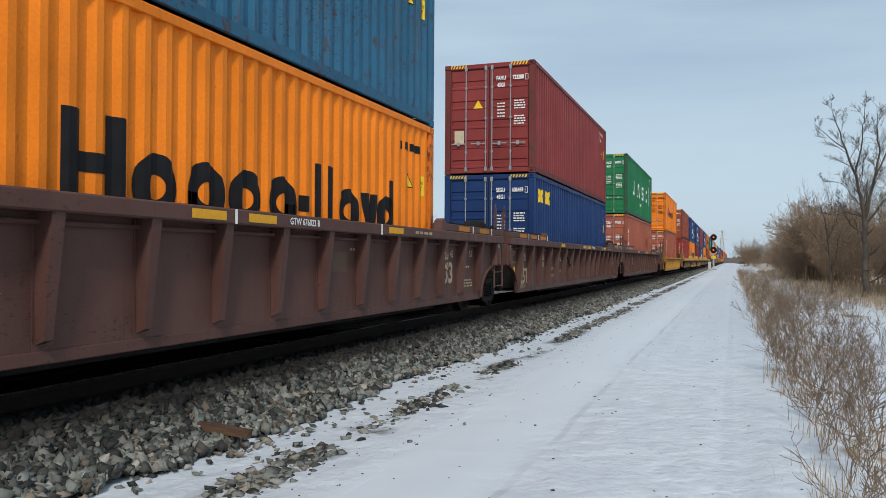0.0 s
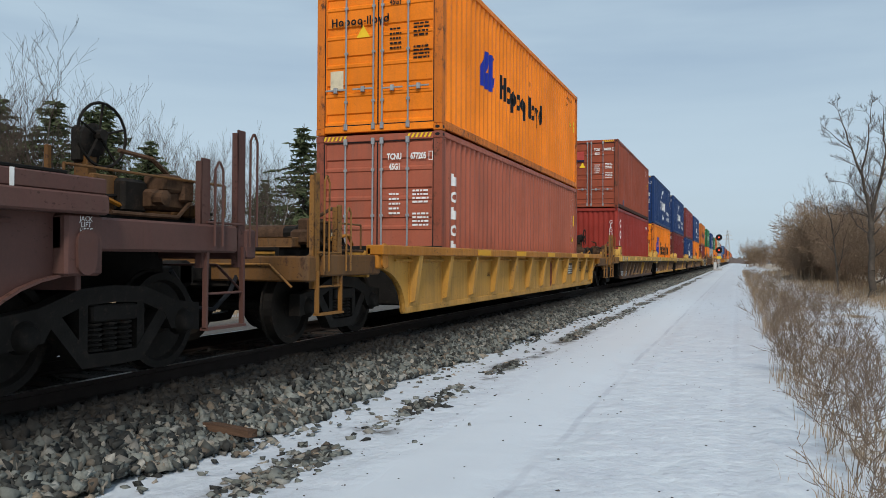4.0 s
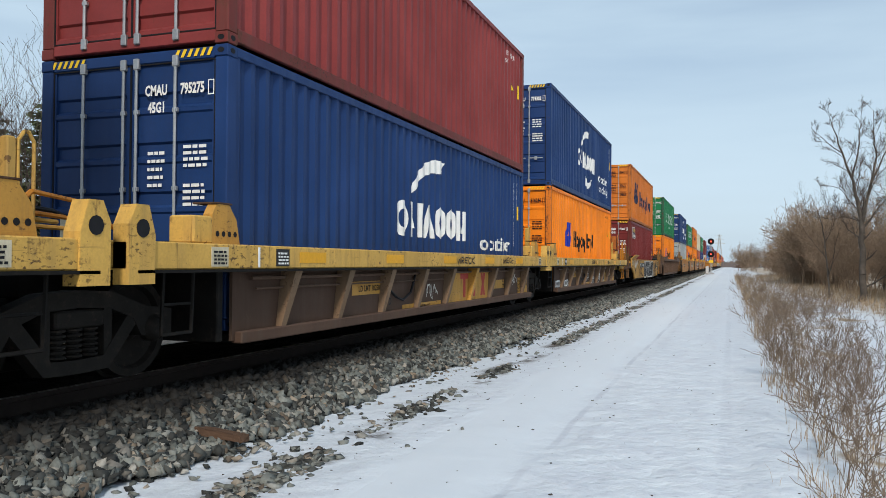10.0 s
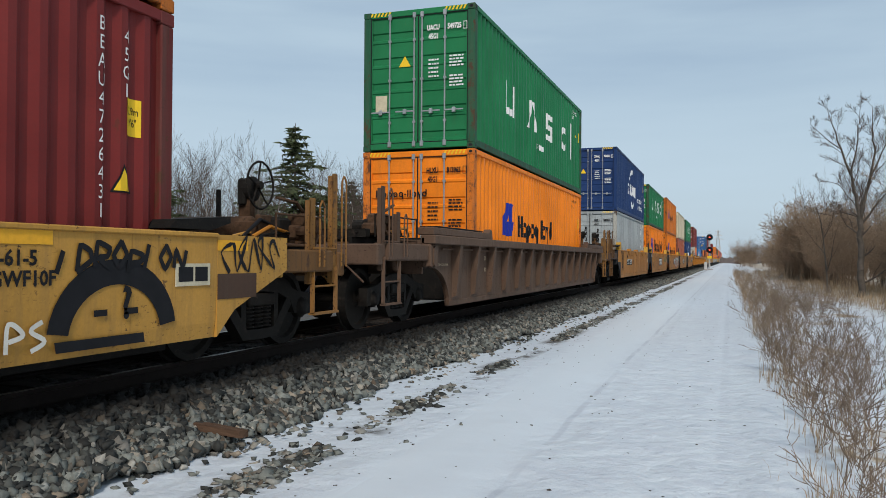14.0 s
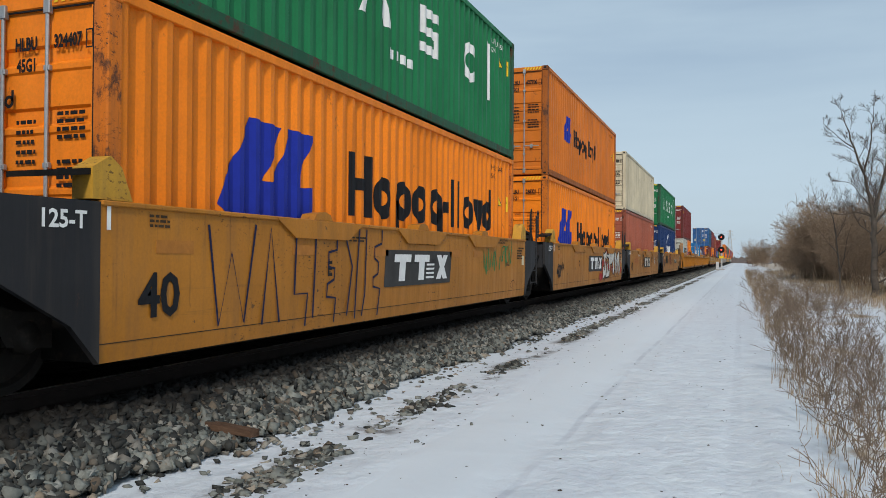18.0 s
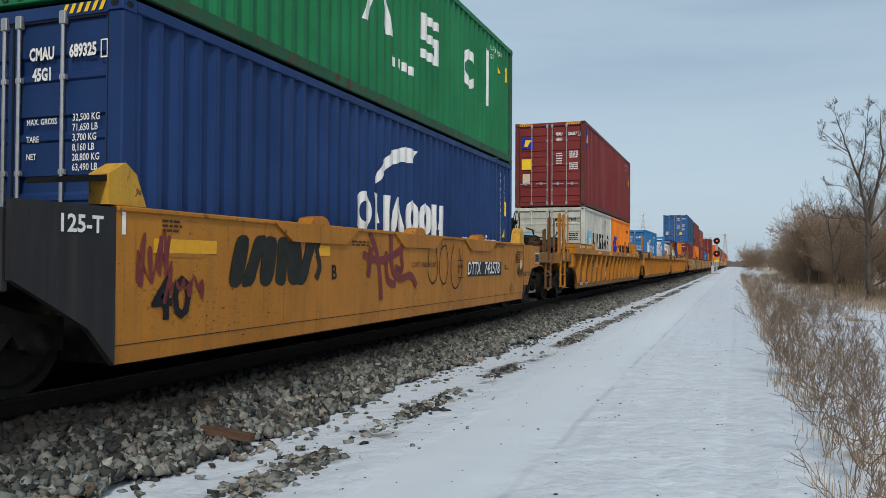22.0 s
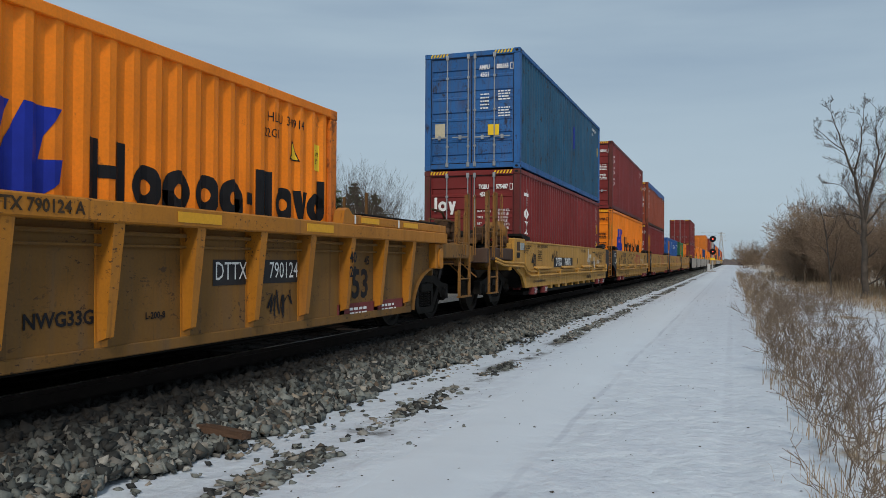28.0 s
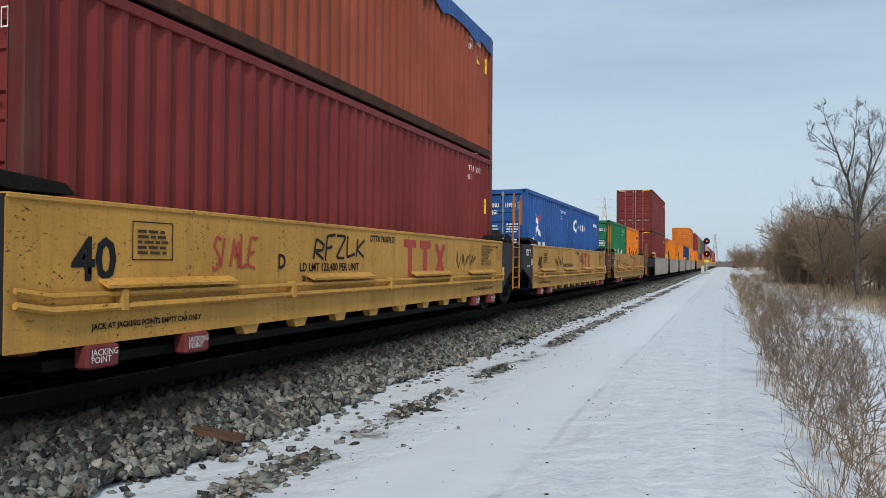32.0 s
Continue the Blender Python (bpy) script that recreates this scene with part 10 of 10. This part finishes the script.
def conifer(seed, h):
    """Spruce: straight trunk, whorls of drooping limbs set with flat sprays of needles."""
    rng = random.Random(seed)
    segs, v, t = [((0, 0, -0.2), (0, 0, h), 0.14, 0.015)], [], []
    z = h * 0.08
    while z < h * 0.985:
        reach = (h - z) * rng.uniform(0.34, 0.68) + 0.3
        for k in range(rng.randint(5, 8)):
            a = rng.uniform(0, 6.283)
            ln = reach * rng.uniform(0.45, 1.25)
            end = Vector((math.cos(a) * ln, math.sin(a) * ln, z + ln * rng.uniform(-0.30, 0.12)))
            segs.append(((0, 0, z), tuple(end), 0.03, 0.006))
            n = max(4, int(ln * 11))
            for i in range(n):
                f = 0.15 + 0.88 * i / n
                p = Vector((0, 0, z)).lerp(end, f)
                for s in range(2):
                    w = Vector((rng.gauss(0, 1), rng.gauss(0, 1), rng.gauss(-0.25, 0.35))).normalized() * rng.uniform(0.18, 0.42) * (1.2 - 0.5 * f)
                    c = w.cross(Vector((rng.gauss(0, 1), rng.gauss(0, 1), rng.gauss(0, 1)))).normalized() * rng.uniform(0.04, 0.09)
                    o = len(v)
                    v += [tuple(p - c), tuple(p + c), tuple(p + w + c * 0.4), tuple(p + w * 1.25)]
                    t += [(o, o + 1, o + 2), (o, o + 2, o + 3)]
        z += rng.uniform(0.16, 0.34)
    return raw_mesh("spruce_limbs", *tubes(segs, 4), BARK), raw_mesh("spruce_needles", v, t, NEEDLE)


spruces = [conifer(80 + i, 9.0) for i in range(3)]
PINE = "dark green spruce with drooping uneven limbs"
for i, (x, y, s) in enumerate(((-27, 34, 1.02), (-29, 37, 1.12), (-31, 39, 1.15), (-26, 40.5, 0.95), (-30, 43, 0.85), (-33, 30, 1.0), (-28, 26, 0.95), (-35, 35, 1.15), (-30, 62, 1.35), (-32, 65, 1.45),
                               (-25, 36, 0.8), (-28, 31, 1.0), (-32, 36, 1.15), (-30, 33, 1.05), (-27, 38.5, 0.9), (-26, 24, 0.9), (-31, 28, 1.1), (-29, 22, 1.0), (-29, 67, 0.95), (-33, 60, 0.9), (-31, 70, 0.85), (-40, 92, 1.1), (-42, 97, 1.25), (-38, 102, 1.05), (-44, 108, 1.2), (-36, 120, 1.0), (-45, 130, 1.3), (-30, 20, 0.9),
                               (21, 78, 0.55), (23, 84, 0.62), (25, 80, 0.6))):
    if x < 0 and i % 5 in (1, 3):
        continue
    put_tree("spruce", spruces[i % 3], x, y, s * (1.12 if x < 0 else 1.0), i * 1.3, PINE, "spruce", "spruces", ("trunk", "crown"))
for i in range(108):
    y = 12 + 70 * (i / 86) + rnd.uniform(-2, 2)
    x = -23 - rnd.random() * 17 - 0.06 * y
    put_tree("bare_tree", woods[i % 4], x, y, rnd.uniform(0.68, 1.08), rnd.uniform(0, 6.28), "leafless tree behind the track", "tree", "leafless trees")
for i in range(60):
    y = 10 + 100 * (i / 60) + rnd.uniform(-1, 1)
    put_tree("brush", shrubs[i % 5], -17 - rnd.random() * 10, y, rnd.uniform(0.7, 1.25), rnd.uniform(0, 6.28), "low leafless brush behind the track", "brush", "brush thicket")


def blades(count, place, height, width, seed, bend=0.25):
    """Dry grass: thin bent blades of two pieces."""
    rng = np.random.default_rng(seed)
    p = place(rng, count)
    h = height(rng, count, p)
    a = rng.uniform(0, 2 * np.pi, count)
    lean = np.abs(rng.normal(0, bend, count))
    la = rng.uniform(0, 2 * np.pi, count)
    w = width * rng.uniform(0.6, 1.4, count)
    sx, sy = np.cos(a) * w / 2, np.sin(a) * w / 2
    dx, dy = np.cos(la) * lean * h, np.sin(la) * lean * h
    side = np.stack([sx, sy, np.zeros(count)], 1)
    mid = p + np.stack([dx * 0.3, dy * 0.3, h * 0.55], 1)
    tip = p + np.stack([dx, dy, h * (1 - 0.3 * lean)], 1)
    v = np.stack([p - side, p + side, mid - side * 0.8, mid + side * 0.8, tip], 1).reshape(-1, 3)
    t = np.array([(0, 1, 3), (0, 3, 2), (2, 3, 4)])
    return v, (t[None] + (np.arange(count) * 5)[:, None, None]).reshape(-1, 3)


def verge_place(rng, n):
    # a ragged strip of grass along the path, thin close by and denser down the line
    y = along(rng, n, 5.0, 120.0, 1.1)
    x = 6.55 + rng.random(n) ** 1.5 * (0.5 + 0.030 * y) + rng.normal(0, 0.06, n) + 0.08 * np.sin(y * 0.9) + 0.05 * np.sin(y * 2.7)
    keep = np.array([noise.noise((float(a) * 1.2, float(b) * 0.8, 2.0)) for a, b in zip(x, y)]) + rng.uniform(-0.35, 0.35, n) > 0.0
    x, y = np.resize(x[keep], n), np.resize(y[keep], n)
    return np.stack([x + rng.normal(0, 0.02, n), y + rng.normal(0, 0.02, n), ground_at(x, y) - 0.01], 1)


def field_place(rng, n):
    # dead grass before the wood, with open snow between it and the verge
    y = along(rng, n, 26.0, 140.0, 1.1)
    x = 9.2 + 1.0 * np.clip((50 - y) / 10, 0, 2.0) + rng.random(n) ** 0.8 * (4.0 + 0.04 * y)
    return np.stack([x, y, ground_at(x, y) - 0.01], 1)


def left_place(rng, n):
    y = along(rng, n, 2.0, 90.0, 1.3)
    x = -10.0 - rng.random(n) * 9
    return np.stack([x, y, ground_at(x, y) - 0.01], 1)


for name, args, mat, lab in (
        ("dry_grass", (9000, verge_place, lambda r, n, p: r.uniform(0.12, 0.50, n) * np.clip(0.35 + 0.03 * p[:, 1], 0.3, 1.3), 0.006, 31), REED, "dry tan grass along the edge of the path"),
        ("dry_field_grass", (20000, field_place, lambda r, n, p: r.uniform(0.15, 0.5, n), 0.014, 32), REED, "dry tan grass in the field before the wood"),
        ("reeds", (15000, left_place, lambda r, n, p: r.uniform(0.5, 1.5, n), 0.02, 33), REED, "pale dry reeds behind the track")):
    tagged(new(name, raw_mesh(name, *blades(*args), mat)), lab, "grass", kind="stuff")


def weed_stems(rng, h, stems):
    """Stems of one dead plant: a few stalks that fan out from the root, with rising side twigs and small seed heads."""
    segs = []
    for _ in range(stems):
        lean = 0.10 if stems == 1 else 0.34
        grow(rng, (rng.gauss(0, 0.02), rng.gauss(0, 0.02), 0), (rng.gauss(0, lean), rng.gauss(0, lean), 1), h * rng.uniform(0.55, 0.95), 0.0032, 0, segs, 0.55, 0.30, (6, 3), 6)
    segs = [(p, q, max(a, 0.0014), max(b, 0.0013)) for p, q, a, b in segs]
    tips = [(s[1], tuple(Vector(s[1]) + Vector((rng.gauss(0, 0.004), rng.gauss(0, 0.004), 0.012))), 0.0075, 0.006) for i, s in enumerate(segs) if s[3] <= 0.0015 and rng.random() < 0.25]
    return segs + tips


def weed(seed, h, stems):
    return raw_mesh("weed", *tubes(weed_stems(random.Random(seed), h, stems), 4), STALK)


def weed_spot():
    y = 4.8 + 30 * rnd.random() ** 1.25
    return 6.58 + rnd.random() ** 1.25 * (0.75 + 0.075 * y), y


weeds = [weed(200 + i, 0.9, (1, 2, 1, 3, 1, 2, 4, 1)[i]) for i in range(8)]
for i in range(140):
    x, y = weed_spot()
    o = new("dead_weed", weeds[i % 8])
    s = rnd.uniform(0.50, 1.0) + 0.006 * y
    o.matrix_world = Matrix.Translation((x, y, land(x, y) - 0.02)) @ Euler((rnd.gauss(0, 0.14), rnd.gauss(0, 0.14), rnd.uniform(0, 6.28))).to_matrix().to_4x4() @ Matrix.Diagonal((s, s, s, 1))
    tagged(o, "dead brown weed with thin branching stalks and small seed heads", "weed", "dead weeds on the verge")


def thicket():
    """Weeds past counting, farther along the verge and thin over the snowy field."""
    rng = random.Random(91)
    kinds = [tubes(weed_stems(random.Random(300 + i), 0.9, 1 + i % 2), 3) for i in range(6)]
    vs, ts, o = [], [], 0
    for i in range(215):
        y = 12 + 95 * rng.random() ** 1.5
        x = 6.6 + (rng.random() ** 1.6) * (1.2 + 0.045 * y) if rng.random() < 0.72 else 7.5 + rng.random() * (1.0 + 0.09 * y)
        v, t = kinds[i % 6]
        a, k = rng.uniform(0, 6.28), rng.uniform(0.6, 1.15) + 0.002 * y
        c, d = math.cos(a) * k, math.sin(a) * k
        vs.append(np.stack([x + v[:, 0] * c - v[:, 1] * d, y + v[:, 0] * d + v[:, 1] * c, land(x, y) - 0.02 + v[:, 2] * k], 1))
        ts.append(t + o)
        o += len(v)
    return np.concatenate(vs), np.concatenate(ts)


tagged(new("weed_thicket", raw_mesh("weed_thicket", *thicket(), STALK)), "thin brown weeds crowded along the verge and field", "weeds", kind="stuff")
FARW = surface("far_grey_brown_wood", (0.15, 0.13, 0.125), 1.0, 0, 0.25, 0.05, 0, rand=0)


def far_woods():
    """Distant belt of bare wood across the end of the line and to both sides."""
    rng = np.random.default_rng(77)
    n = 9000
    a = rng.uniform(-0.9, 0.55, n)
    d = rng.uniform(430, 900, n)
    hid = (a > 0.02) & (d < 500)
    d[hid] += 150
    x, y = d * np.sin(a), d * np.cos(a)
    h = rng.uniform(5, 11.5, n) * (0.8 + 0.35 * np.sin(a * 37) * np.sin(a * 11)) * np.clip(np.abs(a) * 8, 0.45, 1.0)
    w = rng.uniform(0.5, 2.4, n)
    z = np.full(n, -0.8)
    v = np.stack([np.stack([x - w, y, z], 1), np.stack([x + w, y, z], 1), np.stack([x + w * 0.5, y, z + h * 0.75], 1), np.stack([x + rng.normal(0, 0.5, n), y, z + h], 1), np.stack([x - w * 0.6, y, z + h * 0.7], 1)], 1)
    t = np.array([(0, 1, 2), (0, 2, 4), (4, 2, 3)])
    return v.reshape(-1, 3), (t[None] + (np.arange(n) * 5)[:, None, None]).reshape(-1, 3)


tagged(new("far_woods", raw_mesh("far_woods", *far_woods(), FARW)), "grey-brown belt of leafless wood on the horizon", "woods", kind="stuff")

# ---- signal, pylons, buildings down the line ----
GALV = surface("painted_pale_steel", (0.55, 0.55, 0.54), 0.5, 0.3, 0.15, 6)
SIGBLACK = surface("matt_black_signal", (0.012, 0.012, 0.013), 0.8, 0, 0.3, 6)
LENS, ln_, ll_, lb_ = nodes_of("red_signal_lens")
lb_.inputs["Base Color"].default_value = (0.30, 0.02, 0.02, 1)
lb_.inputs["Emission Color"].default_value, lb_.inputs["Emission Strength"].default_value = (1.0, 0.08, 0.05, 1), 2.5


def signal(x, y, g):
    s = tagged(new("railway_signal"), "railway signal with two round black heads on a pale mast", "signal")
    s.location = (x, y, g)
    part("mast", Mesh().tube((0, 0, 0), (0, 0, 5.6), 0.075, 10), GALV, s)
    part("base", Mesh().box(-0.9, 0.5, -0.4, 0.4, 0, 0.22, 0.03), surface("pale_concrete", (0.4, 0.39, 0.37), 0.9, 0, 0.2, 4), s)
    part("cabinet", Mesh().box(-0.80, -0.35, -0.25, 0.25, 0.22, 1.35, 0.03), GALV, s)
    for z in (5.25, 3.25):
        h = part("signal_head", Mesh().lathe([(-0.03, 0.0), (-0.03, 0.50), (0.0, 0.50), (0.0, 0.0)], 24, (0, -0.22, z), "y"), SIGBLACK, s)
        part("lens", Mesh().lathe([(-0.012, 0.0), (-0.012, 0.11), (0.0, 0.11)], 14, (0, -0.262, z), "y"), LENS, h)
        part("hood", Mesh().tube((0, -0.5, z + 0.02), (0, -0.25, z + 0.02), 0.15, 12, caps=False), SIGBLACK, h)
    part("number_plate", Mesh().box(-0.35, 0.35, -0.12, -0.09, 1.9, 2.3, 0.01), YELLOW, s)
    lad = Mesh()
    for sx in (-0.18, 0.18):
        lad.tube((sx, 0.35, 0.1), (sx, 0.25, 5.7), 0.02, 5)
    for i in range(17):
        lad.tube((-0.18, 0.34 - 0.005 * i, 0.35 + 0.31 * i), (0.18, 0.34 - 0.005 * i, 0.35 + 0.31 * i), 0.013, 5)
    part("ladder", lad, GALV, s)


signal(3.15, 133, -0.60)


def pylon(x, y, h, turn=0.0):
    t = tagged(new("pylon"), "slender steel lattice pylon with cross arms", "pylon", "pylons on the horizon")
    t.matrix_world = pose(x, y, -0.8, 0, 0, turn)
    m = Mesh()
    b = h * 0.09
    lv = [0, 0.2, 0.38, 0.54, 0.68, 0.8, 0.9, 1.0]
    wid = [b * (1 - f) ** 1.15 + 0.35 for f in lv]
    for i in range(len(lv) - 1):
        z0, z1, w0, w1 = lv[i] * h, lv[i + 1] * h, wid[i], wid[i + 1]
        c0, c1 = [(w0, w0), (-w0, w0), (-w0, -w0), (w0, -w0)], [(w1, w1), (-w1, w1), (-w1, -w1), (w1, -w1)]
        for k in range(4):
            m.tube((*c0[k], z0), (*c1[k], z1), 0.16, 4)
            m.tube((*c0[k], z0), (*c1[(k + 1) % 4], z1), 0.09, 3)
            m.tube((*c0[(k + 1) % 4], z0), (*c1[k], z1), 0.09, 3)
    part("lattice", m, GALV, t)
    for f, w in ((0.72, 0.17), (0.84, 0.13), (0.95, 0.10)):
        a = Mesh().tube((-w * h, 0, f * h), (w * h, 0, f * h), 0.14, 4)
        for s in (-1, 1):
            a.tube((s * w * h, 0, f * h), (0, 0, (f + 0.05) * h), 0.09, 4)
        part("cross_arm", a, GALV, t)


for x, y, h in ((-1.5, 640, 24.5), (-48, 380, 33.5), (-58, 600, 39), (-128, 640, 38)):
    pylon(x, y, h, 12)
wires = Mesh()
for dx, z in ((-3.5, 22), (3.5, 22), (0, 24)):
    pts = [(-300 + dx, 560, z + 8), (-128 + dx, 640, z + 9)]
    a, b = Vector((-150, 500, z + 12)), Vector((-1.5 + dx, 640, z - 1))
    prev = a
    for i in range(1, 13):
        q = a.lerp(b, i / 12) - Vector((0, 0, 5 * math.sin(math.pi * i / 12)))
        wires.tube(prev, q, 0.025, 3)
        prev = q
tagged(new("power_lines", wires.data("power_lines")), "thin overhead power lines sagging between pylons", "power line", kind="stuff").data.materials.append(SIGBLACK)


def house(x, y, w, d, h, wall, roof):
    t = tagged(new("far_building"), "small low building by the distant crossing", "building", "far buildings")
    t.location = (x, y, -0.9)
    part("wall", Mesh().box(-w / 2, w / 2, 0, d, 0, h), wall, t)
    part("roof", Mesh().prism([(-w / 2 - 0.3, h), (w / 2 + 0.3, h), (0, h + w * 0.22)], "y", -0.3, d + 0.3), roof, t)
    for i in range(3):
        part("window", Mesh().box(-w / 2 + w * (0.2 + 0.28 * i), -w / 2 + w * (0.3 + 0.28 * i), -0.06, 0.02, h * 0.35, h * 0.7), SIGBLACK, t)


HOUSEW = surface("pale_house_wall", (0.25, 0.24, 0.24), 0.8, 0, 0.15, 1)
HOUSER = surface("red_brick_house_wall", (0.10, 0.06, 0.05), 0.85, 0, 0.2, 1)
ROOFM = surface("snowy_roof", (0.45, 0.45, 0.47), 0.8, 0, 0.3, 0.6)
house(10.5, 420, 3.0, 4, 1.8, HOUSER, ROOFM)
house(19, 440, 4.5, 5, 2.4, HOUSEW, ROOFM)


# ---- all that moves ----
def motions():
    radius = 0.457

    def come(t):
        for (a, p), (b, q) in zip(COME, COME[1:]):
            if t <= b:
                return p + (q - p) * (t - a) / (b - a)
        return COME[-1][1]
    for thing, u, z in MOVING:
        walk(thing, [(t, pose(0, u - d, z)) for t, d in COME])
    for w, u, yy in WHEELS:
        # each wheelset turns while it rolls past within sight
        first = next((f for f in range(0, 961) if u - come(f / 30) < 42), 960)
        last = next((f for f in range(first, 961) if u - come(f / 30) < 1.5), 960)
        d0 = come(first / 30)
        rows = [(0.0, pose(0, yy, radius))] if first > 0 else []
        for f in range(first, last + 1):
            a = (come(f / 30) - d0) / radius
            rows.append((f / 30, Matrix.Translation((0, yy, radius)) @ Matrix.Rotation(a, 4, "X")))
        if last < 960:
            rows.append((32.0, rows[-1][1]))
        walk(w, rows if len(rows) > 1 else [(0.0, pose(0, yy, radius)), (32.0, pose(0, yy, radius))])


motions()
